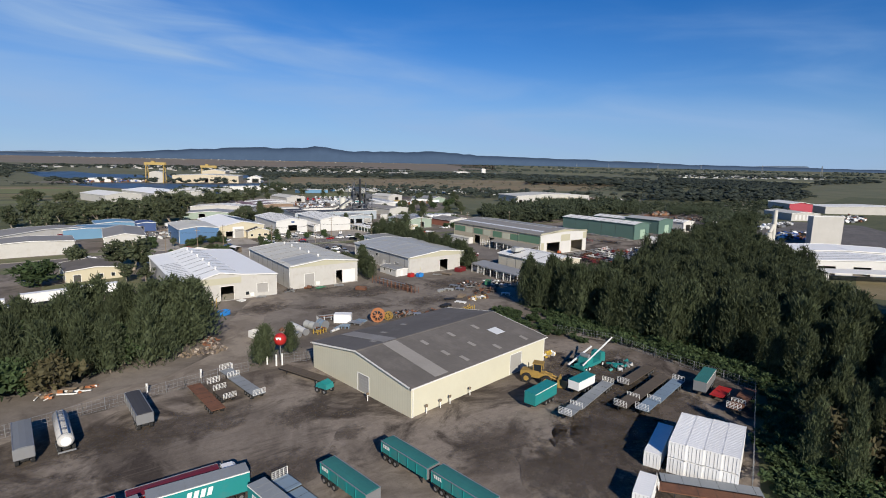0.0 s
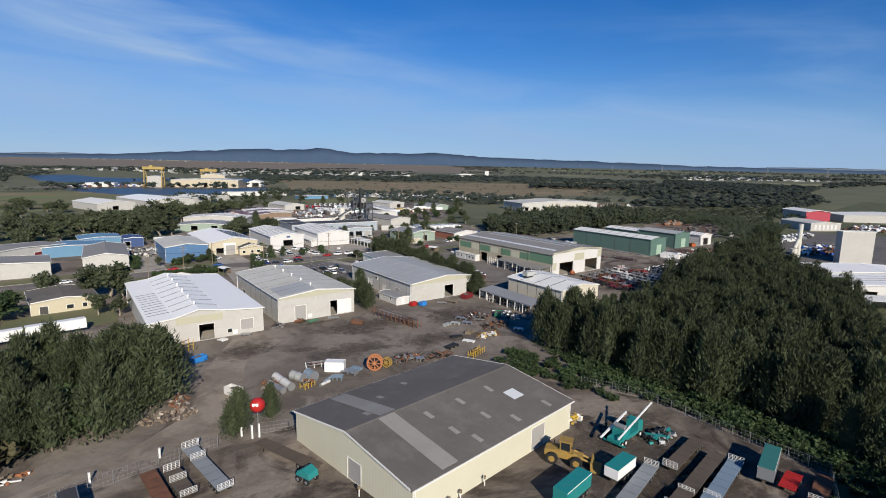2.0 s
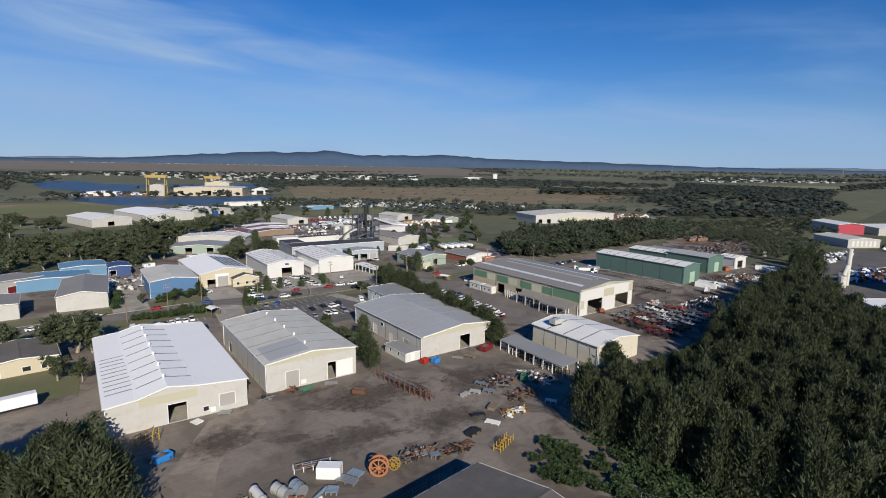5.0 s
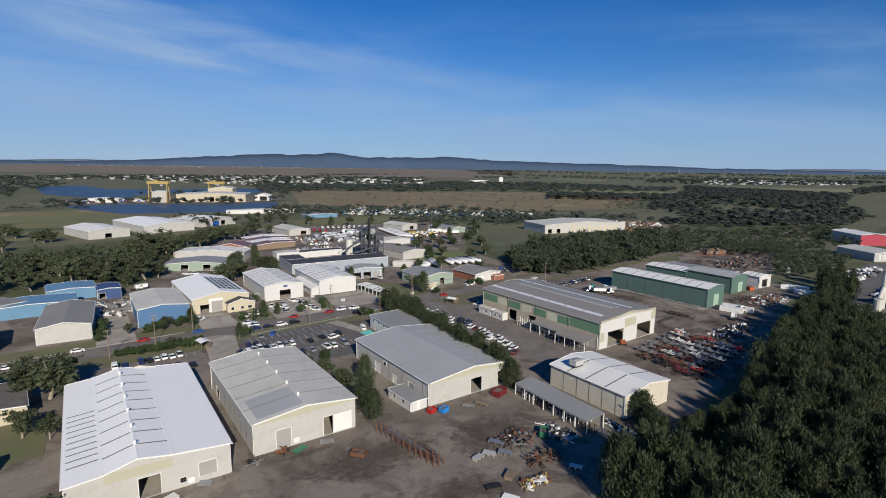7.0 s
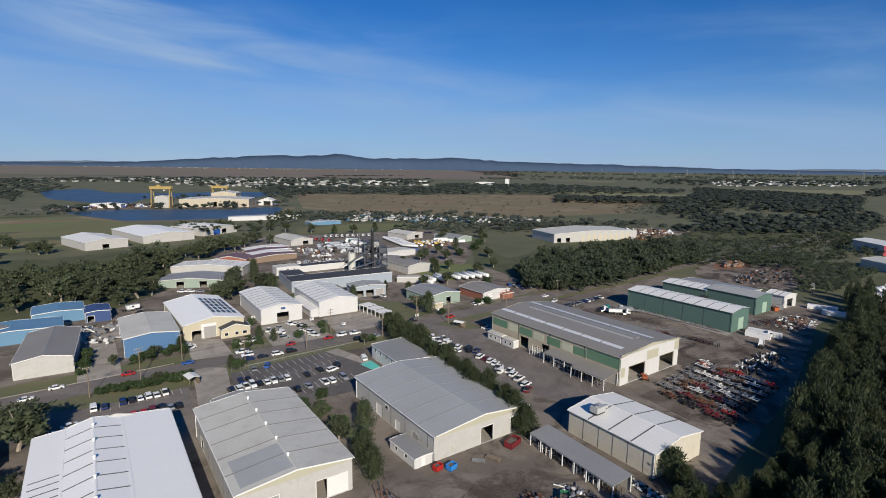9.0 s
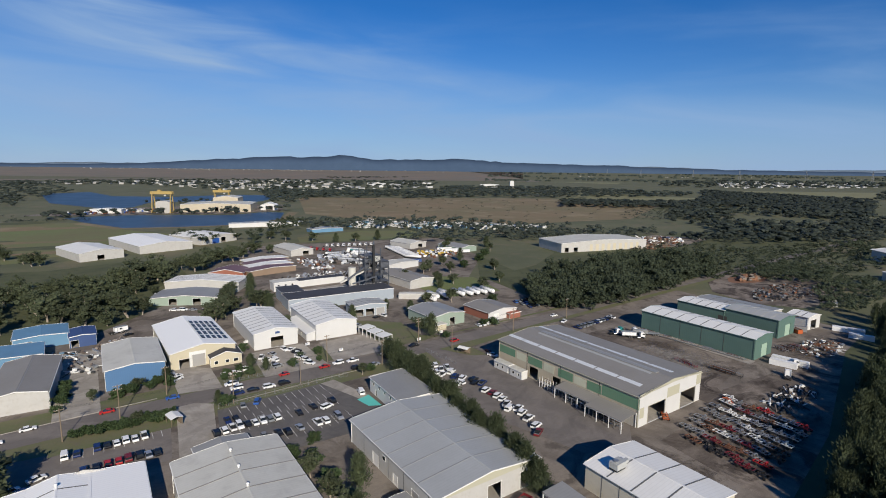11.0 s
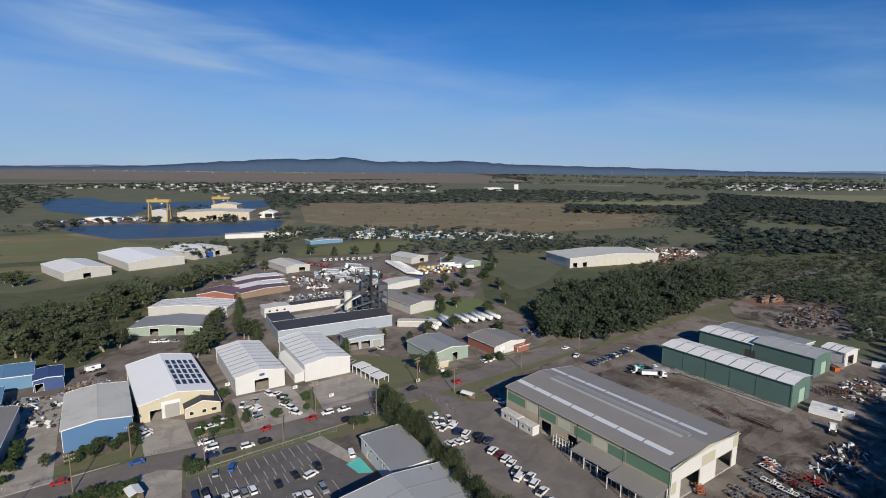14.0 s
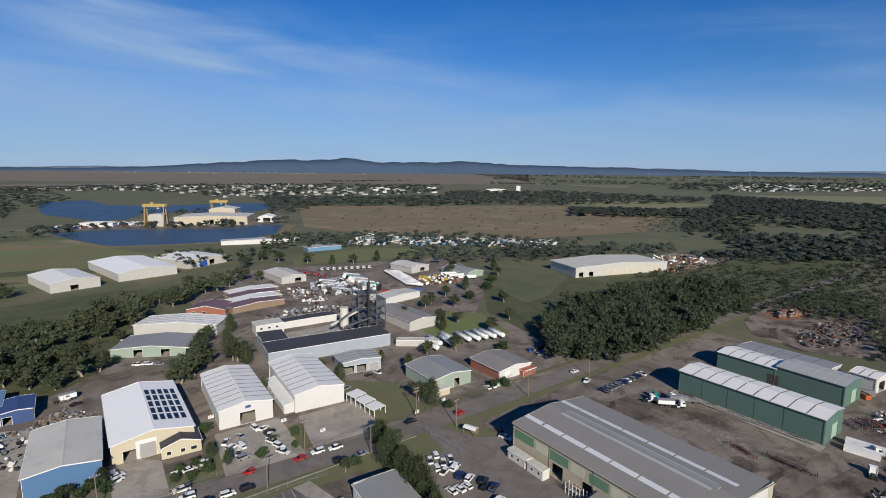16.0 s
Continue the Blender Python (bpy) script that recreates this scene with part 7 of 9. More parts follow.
def tanker(label, x, y, rz, L=9.5, mat="alloy", r=1.05, end="white", name="tanker_trailer", group="tanker trailers", far=False):
    L *= SKETCH
    t = thing(name, label, "trailer", at(x, y, rz, 0.05), group)
    g = Geo()
    n = 18
    secs = [(0, 0.35), (0.12, 0.8), (0.3, 1.0), (L - 0.3, 1.0), (L - 0.12, 0.8), (L, 0.35)]
    for xx, k in secs:
        for i in range(n):
            a = 2 * math.pi * i / n
            g.v.append((xx, r * 1.08 * k * math.cos(a), 2.15 + r * k * math.sin(a)))
    for j in range(len(secs) - 1):
        for i in range(n):
            g.f.append((j * n + i, j * n + (i + 1) % n, (j + 1) * n + (i + 1) % n, (j + 1) * n + i))
    g.f.append(tuple(range(n)))
    g.f.append(tuple(range(len(g.v) - 1, len(g.v) - n - 1, -1)))
    part("tank", g, mat, t, smooth=True)
    for xx in (() if far else (0.7, L * 0.33, L * 0.66, L - 0.7)):
        part("tank_band", Geo().rod((xx - 0.06, 0, 2.15), (xx + 0.06, 0, 2.15), r * 1.09, 18), "steel", t)
    for xx in ((L * 0.5,) if far else (L * 0.22, L * 0.5, L * 0.78)):
        part("manhole", Geo().rod((xx, 0, 2.1 + r), (xx, 0, 2.35 + r), 0.3, 10), "steel", t)
    for s in (-0.45, 0.45):
        part("walkway", Geo().box(0.5, L - 0.5, s - 0.05, s + 0.05, 2.15 + r * 0.98, 2.3 + r), "alloy", t)
    part("end_cap", Geo().rod((-0.02, 0, 2.15), (0.1, 0, 2.15), r * 0.7, 16), end, t)
    part("chassis", Geo().box(0.2, L - 0.2, -0.5, 0.5, 0.8, 1.15), "dark_metal", t)
    axles(t, [1.2, 2.45, 3.7], 1.25, far=far or group == "white tank trailers")
    part("bumper", Geo().box(-0.3, -0.15, -1.2, 1.2, 0.5, 0.75), "steel", t)
    return t


def prime_mover(label, x, y, rz, paint="white", name="prime_mover", group="trucks", far=False):
    """A truck cab and chassis along local x, nose to +x."""
    t = thing(name, label, "truck", at(x, y, rz, 0.05), group)
    part("cab", Geo().prism([(3.2, 1.0), (5.4, 1.0), (5.4, 2.0), (5.1, 3.0), (4.7, 3.3), (3.2, 3.3)], -1.2, 1.2), paint, t)
    part("windscreen", Geo().prism([(5.41, 2.0), (5.45, 2.0), (5.16, 2.95), (5.12, 2.95)], -1.05, 1.05), "glass", t)
    for s in (-1, 1):
        part("side_window", Geo().box(4.1, 5.0, min(s * 1.2, s * 1.22), max(s * 1.2, s * 1.22), 2.1, 2.8), "glass", t)
        part("fuel_tank", Geo().rod((1.8, s * 0.95, 0.75), (3.0, s * 0.95, 0.75), 0.3, 10), "alloy", t)
        part("exhaust_stack", Geo().rod((3.1, s * 1.0, 1.0), (3.1, s * 1.0, 3.6), 0.08, 8), "alloy", t)
        part("mirror", Geo().box(5.05, 5.15, s * 1.35 - 0.1, s * 1.35 + 0.1, 2.1, 2.7), "black", t)
    part("bumper", Geo().box(5.4, 5.6, -1.2, 1.2, 0.4, 0.95), "alloy", t)
    part("grille", Geo().box(5.4, 5.44, -0.7, 0.7, 1.1, 1.8), "dark_metal", t)
    part("chassis", Geo().box(-0.6, 5.3, -0.45, 0.45, 0.7, 1.0), "dark_metal", t)
    axles(t, [0.3, 1.55, 4.6], 1.22, far=far)
    return t


# --- trucks in the yard
tipper("teal tipper trailer with a rolled teal cover", 15.8, 15.7, 97, 9.0)
tipper("teal tipper trailer coupled behind another", 17.3, 6.2, 97, 9.0)
tipper("teal tipper trailer with a pale dusty cover", 7.2, 15.8, 98, 9.2)
prime_mover("white prime mover coupled to a red trailer", -8.3, 30.5, -2)
curtain("teal curtain-sided trailer with a grey roof and a white mark", -14.0, 29.0, -5, 10.6, "teal", "deck_grey")
curtain("teal curtain-sided trailer with a grey roof", -24.2, 28.6, 2, 9.5, "teal", "deck_grey")
tipper("red tipper trailer with a dusty red cover", -15.6, 31.7, -2, 9.7, "red", "maroon")
tipper("dark red tipper trailer with a red cover", -26.4, 31.9, -1, 9.7, "maroon", "red")
curtain("teal box trailer with a grey roof", -3.4, 24.4, -80, 9.5, "teal", "deck_grey")
flatbed("grey flatbed trailer with a white railed gate", 0.2, 26.8, -80, 12, "deck_blue", 3.0, 1)
for ob, (u, zz, sz, side) in ((bpy.data.objects["box_trailer"], (5.2, 2.3, 1.5, -1)), (bpy.data.objects["box_trailer.002"], (2.4, 2.6, 1.0, -1))):
    bars_mark(ob, u * SKETCH - 1.8, side * 1.26, zz, 3.4 * sz / 1.5, sz * 0.75, side)
tanker("dull cream tanker trailer with a white rear end", -20.6, 51.0, 92, 9.5, "off_white")
tipper("grey tub trailer with a dark slate cover", -11.6, 61.5, -88, 9.6, "steel", "roof_charcoal")
tipper("grey covered tub trailer at the yard's edge", -25.6, 60.0, -88, 9.2, "steel", "grey")
flatbed("grey flatbed trailer with white railed gates", 3.9, 65.5, -83, 13.5, "deck_grey", 3.4, 3)
flatbed("brown timber-decked trailer with white railed gates", 0.6, 60.5, -84, 7.0, "deck_brown", 2.6, 3)
flatbed("rusty low loader with brown ramps", -2.2, 62.5, -86, 12, "rust", 0, 0)
flatbed("long dark drop-deck trailer with teal ends", 13.4, 61.5, -70, 13.0, "deck_brown", 0, 0)
flatbed("grey flatbed trailer with white railed gates", 42.0, 16.0, 13, 17.5, "deck_grey", 4.0, 3)
flatbed("brown timber-decked trailer with white railed gates", 51.6, 12.4, 9, 19.0, "deck_brown", 5.0, 2)
flatbed("blue grey flatbed trailer with white railed gates", 53.4, 9.6, 10, 17.5, "deck_blue", 5.0, 3)
flatbed("brown timber-decked trailer with white end gates", 60.5, 17.6, 8, 12.0, "deck_brown", 0, 1)
flatbed("red brown skeletal trailer with a white railed gate", 66.0, 0.8, 10, 11.5, "rust", 3, 2)
curtain("teal refrigerated box with a white side", 40.4, 22.0, 9, 6.6, "teal", "teal", h=3.6)
curtain("teal roofed box trailer with white sides", 50.9, 21.3, 6, 5.4, "white", "teal", h=3.1)
curtain("grey covered trailer with a white end", 68.6, 7.6, 14, 8.0, "grey", "teal_dark", h=3.4)
flatbed("red skeleton trailer parked by the fence", 69.2, 5.0, 8, 5.2, "red", 0, 0)

# --- containers: four abreast on others, one more beside them
for i in range(4):
    for lvl in (0, 1):
        container("white ribbed shipping container stacked two high", 42.3 + (i + 0.5) * 2.07 * 0.413, -0.75 - (i + 0.5) * 2.07 * 0.91, 18.8, 0.05 + lvl * 2.2, 10.0)
container("white ribbed shipping container beside the stack", 41.6, 1.0, 19, 0.05, 9.6)
container("white ribbed shipping container on the yard", 32.4, -3.0, 22, 0.05, 5.13)
flatbed("grey sided low trailer before the containers", 39.3, -1.6, -52, 11.5, "deck_grey", 0, 0)
flatbed("rusty red brown trailer before the containers", 37.4, -2.2, -52, 12.0, "rust", 0, 1)

# --- semi-trailer by the lawn
curtain("long white box trailer on the side road", -5.6, 146.0, 186, 12.5, "white", "white")
curtain("white box trailer coupled ahead of another", -18.6, 144.4, 186, 9.5, "white", "white")
prime_mover("white prime mover with a dark frame", -28.6, 143.2, 180)

# --- fuel tankers in a row
for i, (x, y) in enumerate([(178.5, 262.5), (183.0, 266.5), (187.5, 263.5), (191.5, 266.2), (198.0, 262.5), (202.6, 260.6), (207.0, 260.2), (211.4, 258.6), (215.8, 257.4)]):
    tanker("white cylindrical tank trailer in a row", x, y, 84 + rc.uniform(-5, 5), 13, "white", 1.3, "white", group="white tank trailers")
prime_mover("white truck with a tipping tray", 31.5, 302.5, 14)
curtain("small white box body on the dirt yard", 33.0, 303.2, 14, 5.2, "white", "deck_grey", h=3.3)
prime_mover("white concrete truck on the street", 116.5, 206.3, 20)


def mixer(label, x, y, rz):
    t = thing("mixer_drum", label, "mixer", at(x, y, rz, 0.1), "trucks")
    part("drum", Geo().rod((0, 0, 2.0), (1.6, 0, 2.2), 0.6, 14, 1.15).rod((1.6, 0, 2.2), (3.6, 0, 2.5), 1.15, 14, 0.55), "white", t, smooth=True)
    part("stripe", Geo().rod((1.45, 0, 2.18), (1.75, 0, 2.22), 1.17, 14), "red", t)
    part("pedestal", Geo().box(0.0, 0.3, -0.5, 0.5, 0.9, 2.0).box(0.0, 3.2, -0.4, 0.4, 0.05, 1.0), "dark_metal", t)


mixer("white and red concrete mixer drum on a truck", 119.6, 207.4, 20)
prime_mover("teal truck with a flat tray", 214.5, 173.5, -22, "teal")
prime_mover("white truck by the green shed", 219.0, 169.5, -30)
flatbed("grey flatbed trailer by the green shed", 222.8, 165.0, -40, 8, "deck_grey", 0, 0)
prime_mover("white truck parked near the stockyard", 236.5, 113, -60)
prime_mover("white truck in the shade of the trees", 222.0, 106.5, 20)
# depot far behind the plant
for i in range(11):
    tanker("white road tanker in the depot row", 243 - i * 0.9, 439 - i * 5, -55, 14, "white", 1.2, "white", group="depot tankers", far=True)
for i in range(9):
    prime_mover("white truck cab in the depot row", 202 + i * 4.6, 481 - i * 2.0, -60, "white", group="depot trucks", far=True)
for i in range(4):
    prime_mover("red truck cab at the depot", 184 + i * 3.4, 474 - i * 6, -50, "red", group="depot trucks", far=True)
for i in range(6):
    curtain("pale depot trailer parked in a row", 186 - i * 0.5, 436 - i * 6.2, -55, 13, ("white", "grey", "silver")[i % 3], ("white", "deck_grey", "white")[i % 3], h=3.6, far=True)
for i in range(7):
    curtain("depot trailer with a pale roof", 210 - i * 0.4, 446 - i * 6.2, -55, 13, ("white", "teal", "grey", "white", "steel")[i % 5], ("white", "deck_grey", "deck_blue", "white", "deck_grey")[i % 5], h=3.6, far=True)
for i in range(3):
    curtain("long white trailer by the depot shed", 273 + i * 2, 400 - i * 9, -20, 15, "white", "white", h=3.8, far=True)
container("red shipping container at the depot", 209, 379, -30, 0.05, 12.1, "red")
container("navy shipping container at the depot", 226, 374, -30, 0.05, 12.1, "navy")

# trucks standing by the green sheds
prime_mover("white truck cab by the green sheds", 212, 173.5, -35, "white", group="yard trucks", far=True)
prime_mover("white truck cab by the green sheds", 216.5, 164.5, -38, "white", group="yard trucks", far=True)
tipper("grey tub trailer by the green sheds", 219.5, 167.5, -42, 6.5, "steel", "deck_grey")
tipper("pale tub trailer by the green sheds", 213.5, 168.5, -42, 6.0, "white", "deck_grey")


# ---- fences, poles and street furniture ----
def fence(label, pts, h=1.9, step=3.0, rails=True):
    """A wire-mesh fence along a line of places: posts, rails and a fine mesh of wires."""
    f = thing("wire_fence", label, "fence", None, "wire fences")
    for (x0, y0), (x1, y1) in zip(pts, pts[1:]):
        d = math.hypot(x1 - x0, y1 - y0)
        n = max(1, round(d / step))
        for i in range(n + 1):
            x, y = x0 + (x1 - x0) * i / n, y0 + (y1 - y0) * i / n
            part("post", Geo().rod((x, y, 0), (x, y, h + 0.1), 0.045, 6), "steel", f)
        g = Geo()
        for zz in (0.1, h * 0.33, h * 0.66, h):
            g.rod((x0, y0, zz), (x1, y1, zz), 0.018, 4)
        m = int(d / 0.6)
        for i in range(m):
            x, y = x0 + (x1 - x0) * i / m, y0 + (y1 - y0) * i / m
            g.rod((x, y, 0.05), (x, y, h), 0.012, 3)
        tagged(part("wire_mesh", g, "steel", f), kind="stuff")
    return f


fence("galvanised wire fence along the dirt track", [(-60, 58), (-24.6, 61.8), (-18.3, 62.8), (-3.3, 64.4), (8, 65.2)])
fence("galvanised wire fence beside the cream shed", [(14.6, 65.4), (19.2, 63.6), (30, 66.5), (54, 69)])
fence("galvanised wire fence below the wood", [(48.4, -9.0), (79.7, 2.7), (79.5, 19.5), (80.3, 33.6), (75, 45)])
fence("galvanised wire fence round the car park", [(55.5, 200.6), (90, 201), (98, 199.8)], 1.6)
fence("galvanised wire fence by the corner lawn", [(136, 186), (134, 203)], 1.6)
fence("white railed fence by the street", [(60, 219), (75, 218)], 1.2)


def pole(label, x, y, h=10.0, arms=1, lean=0.0):
    p = thing("power_pole", label, "pole", at(x, y, 8, 0.05), "power poles")
    part("shaft", Geo().rod((0, 0, 0), (lean, 0, h), 0.17, 8, 0.11), "timber", p)
    for k in range(arms):
        zz = h - 0.5 - 1.1 * k
        a = part("cross_arm", Geo().box(-1.2, 1.2, -0.06, 0.06, zz - 0.07, zz + 0.07), "timber", p)
        for s in (-1.05, -0.45, 0.45, 1.05):
            part("insulator", Geo().rod((s, 0, zz + 0.07), (s, 0, zz + 0.28), 0.06, 6), "plastic_white", a)
    return p


POLES = [(17, 205), (30.5, 211.0), (43.9, 221.0), (60.2, 201.4), (82.1, 202.6), (97.4, 216.6), (113.2, 202.0), (137, 214.2), (144.3, 200.0), (180, 202), (215, 201.5)]
for i, (x, y) in enumerate(POLES):
    pole("weathered timber power pole beside the street", x, y, 10.5 if i % 2 else 9.5, 1 + i % 2)
sp = [(x, y) for x, y in POLES if y < 210]
for (x0, y0), (x1, y1) in zip(sp, sp[1:]):
    g = Geo()
    for off in (-1.0, 0.0, 1.0):
        last = None
        for i in range(9):
            f = i / 8
            p = (x0 + (x1 - x0) * f, y0 + (y1 - y0) * f + off * 0.4, 9.6 - 1.1 * (1 - (2 * f - 1) ** 2) + off * 0.05)
            if last:
                g.rod(last, p, 0.02, 3)
            last = p
    tagged(part("power_lines", g, "dark_metal"), "slack black power lines between street poles", "cable", "power lines", "stuff")


def shelter(label, x, y, rz, w=3.4, d=2.2):
    s = thing("bus_shelter", label, "shelter", at(x, y, rz, 0.1), "shelters")
    part("roof", Geo().prism([(-0.2, 2.3), (d / 2, 2.75), (d + 0.2, 2.3), (d + 0.2, 2.38), (d / 2, 2.85), (-0.2, 2.38)], -0.2, w + 0.2), "roof_white_x", s)
    for xx in (0.05, d - 0.05):
        for yy in (0.05, w - 0.05):
            part("post", Geo().box(xx - 0.05, xx + 0.05, yy - 0.05, yy + 0.05, 0, 2.4), "timber", s)
    part("back_panel", Geo().box(d - 0.08, d - 0.02, 0.1, w - 0.1, 0.1, 2.2), "timber", s)
    part("bench", Geo().box(d - 0.6, d - 0.12, 0.2, w - 0.2, 0.42, 0.48).box(d - 0.5, d - 0.44, 0.3, 0.4, 0, 0.42).box(d - 0.5, d - 0.44, w - 0.4, w - 0.3, 0, 0.42), "timber", s)


shelter("small shelter with a pale gabled roof by the driveway", 42.2, 196, 10, 4.4, 3.0)
shelter("small pale roofed bus shelter on the grass corner", 144.8, 190.5, 20, 4.2, 2.4)

# bay lines of the car park
for k, (x0, n, y0, y1) in enumerate(((52.7, 15, 181.8, 187.2), (56, 14, 187.2, 191.5), (58, 14, 193.5, 198.8), (60, 12, 170.5, 176.5))):
    for i in range(n):
        xx = x0 + i * 2.45
        if xx < 96:
            tagged(part("bay_line", Geo().box(xx - 0.05, xx + 0.05, y0, y1, 0.1, 0.108), "paint"), "worn white parking bay line", "marking", "bay lines", "structure")
for i in range(11):
    xx = 17.0 + i * 2.25
    tagged(part("bay_line", Geo().box(xx - 0.05, xx + 0.05, 192.4, 197.2, 0.1, 0.108), "paint"), "worn white parking bay line", "marking", "bay lines", "structure")
tagged(part("kerb", Geo().box(-60, 41, 219.4, 219.6, 0.05, 0.22), "concrete"), "low concrete kerb along the street", "kerb", "", "structure")
tagged(part("kerb", Geo().box(57, 130, 202.6, 202.8, 0.05, 0.2), "concrete"), "low concrete kerb along the street", "kerb", "", "structure")


# ---- asphalt plant and its long dark-roofed building ----
def plant_tower():
    t = thing("batching_plant", "grey steel batching tower with decks, chutes and conveyors", "plant", at(160, 311, -6, 0.05), "industrial plant")
    W, D, H = 15.0, 9.0, 24.0
    for x in (0, 5, 10, 15):
        for y in (0, D):
            part("column", Geo().box(x - 0.22, x + 0.22, y - 0.22, y + 0.22, 0, H if x < 11 else 16), "tower_grey", t)
    for k in range(1, 6):
        zz = k * 4.0
        x1 = 15 if zz < 17 else 10
        part("deck", Geo().box(-0.4, x1 + 0.4, -0.4, D + 0.4, zz - 0.12, zz), "tower_grey", t)
        part("rail", Geo().box(-0.4, x1 + 0.4, -0.45, -0.4, zz + 0.5, zz + 0.56).box(-0.4, x1 + 0.4, -0.45, -0.4, zz + 1.0, zz + 1.06).box(-0.45, -0.4, -0.4, D, zz + 1.0, zz + 1.06), "tower_grey", t)
        for x in range(0, x1, 5):
            part("brace", Geo().rod((x, 0, zz - 4), (x + 5, 0, zz), 0.1, 4).rod((x + 5, 0, zz - 4), (x, 0, zz), 0.1, 4), "tower_grey", t)
    for (x, y, z, r, h, m) in ((2.4, 4.5, 12, 2.0, 5.6, "tower_grey"), (7.4, 4.5, 12, 2.1, 5.6, "dark_metal"), (12.4, 4.5, 8.2, 1.9, 5.0, "tower_grey"), (2.5, 4.4, 4.2, 1.6, 3.2, "tower_grey"), (7.5, 4.4, 4.2, 1.7, 3.4, "tower_grey")):
        part("hopper", Geo().rod((x, y, z), (x, y, z + h), r, 14).rod((x, y, z - 1.6), (x, y, z), 0.4, 14, r), m, t, smooth=False)
    part("enclosure", Geo().box(5.3, 9.7, 0.4, D - 0.4, 16.2, 19.8), "roof_zinc", t)
    part("enclosure", Geo().box(10.4, 14.7, 0.4, D - 0.4, 0.2, 3.6), "dark_metal", t)
    part("enclosure", Geo().box(10.3, 14.8, 0.3, 3.5, 12.1, 15.5), "tower_grey", t)
    part("elevator_leg", Geo().box(4.4, 5.6, -1.6, -0.5, 0, 26.5), "dark_metal", t)
    part("flue", Geo().rod((9.2, 8.4, 16), (9.2, 8.4, 27), 0.45, 10), "tower_grey", t)
    part("silo", Geo().rod((-6, 5, 3), (-6, 5, 13), 2.2, 16).rod((-6, 5, 1), (-6, 5, 3), 0.4, 16, 2.2), "roof_pale", t, smooth=False)
    part("silo_leg", Geo().rod((-7.6, 3.6, 0), (-7.6, 3.6, 4), 0.12, 5).rod((-4.4, 3.6, 0), (-4.4, 3.6, 4), 0.12, 5).rod((-7.6, 6.6, 0), (-7.6, 6.6, 4), 0.12, 5).rod((-4.4, 6.6, 0), (-4.4, 6.6, 4), 0.12, 5), "tower_grey", t)
    part("conveyor", Geo().box(0, 20, -0.6, 0.6, -0.3, 0.5, Matrix.Translation((-14, 3, 5)) @ Matrix.Rotation(-0.36, 4, "Y")), "roof_pale", t)
    part("conveyor", Geo().box(0, 15, -0.5, 0.5, -0.3, 0.3, Matrix.Translation((-9, -3.5, 5.2)) @ Matrix.Rotation(-0.2, 4, "Y")), "tower_grey", t)
    part("conveyor", Geo().box(0, 14, -0.5, 0.5, -0.3, 0.4, Matrix.Translation((2, 2, 14)) @ Matrix.Rotation(2.6, 4, "Y")), "tower_grey", t)


plant_tower()
shed("long pale shed with a dark charcoal roof before the plant", 107.8, 292.4, -6.6, 57.0, 15.5, [(0, 5.8), (57.0, 5.9)], "blue_grey", "roof_charcoal", name="plant_shed", category="shed", group="plant buildings", over=0.2)
shed("dark charcoal roofed wing of the plant shed", 109.7, 308.2, -6.6, 11.5, 16.5, [(0, 5.8), (11.5, 5.7)], "blue_grey", "roof_charcoal", name="plant_shed", category="shed", group="plant buildings", over=0.2)
sheet("court_floor", [(122, 307), (156, 303), (156, 333), (124, 333)], 0.13, "concrete", "pale sandy court within the plant", "court")
shed("white plant office with small windows", 114, 338, -3, 14, 9, gab(14, 5, 0.2), "white_wall", "roof_pale", name="plant_office", category="office", front=[(2, 3.2, 2.8, 3.8, "glass"), (6, 7.2, 2.8, 3.8, "glass"), (10, 11.2, 2.8, 3.8, "glass")], group="plant buildings", over=0.1)
shed("long low white store at the plant", 129, 341, -3, 30, 8, gab(30, 3.6, 0.2), "white_wall", "roof_charcoal", name="plant_store", category="store", group="plant buildings", over=0.1)
shed("pale wall and yard store beside the plant", 166, 281, -38, 20, 4, gab(20, 2.8, 0.2), "off_white", "roof_pale", name="plant_store", category="store", group="plant buildings", over=0.1)


# ---- shipyard over the river ----
def gantry(label, x, y, rz, span, h, legs=2.0, mat="crane_yellow"):
    g = thing("gantry_crane", label, "crane", at(x, y, rz, 0.05), "gantry cranes")
    for xx in (0, span):
        for yy in (-7, 7):
            part("leg", Geo().rod((xx, yy, 0), (xx, yy * 0.35, h - 2), legs * 0.5, 6, legs * 0.42), mat, g)
        part("sill_beam", Geo().box(xx - 0.9, xx + 0.9, -8, 8, 0.4, 2.0), mat, g)
        part("leg_brace", Geo().rod((xx, -4.8, h * 0.5), (xx, 4.8, h * 0.5), 0.5, 6), mat, g)
    for yy in (-2.6, 2.6):
        part("girder", Geo().box(-2.5, span + 2.5, yy - 0.9, yy + 0.9, h - 4.2, h), mat, g)
    part("trolley", Geo().box(span * 0.3, span * 0.3 + 5, -3.2, 3.2, h, h + 2.4), mat, g)
    part("cab", Geo().box(span * 0.62, span * 0.62 + 3, -1.5, 1.5, h - 7.2, h - 4.2), "off_white", g)
    return g


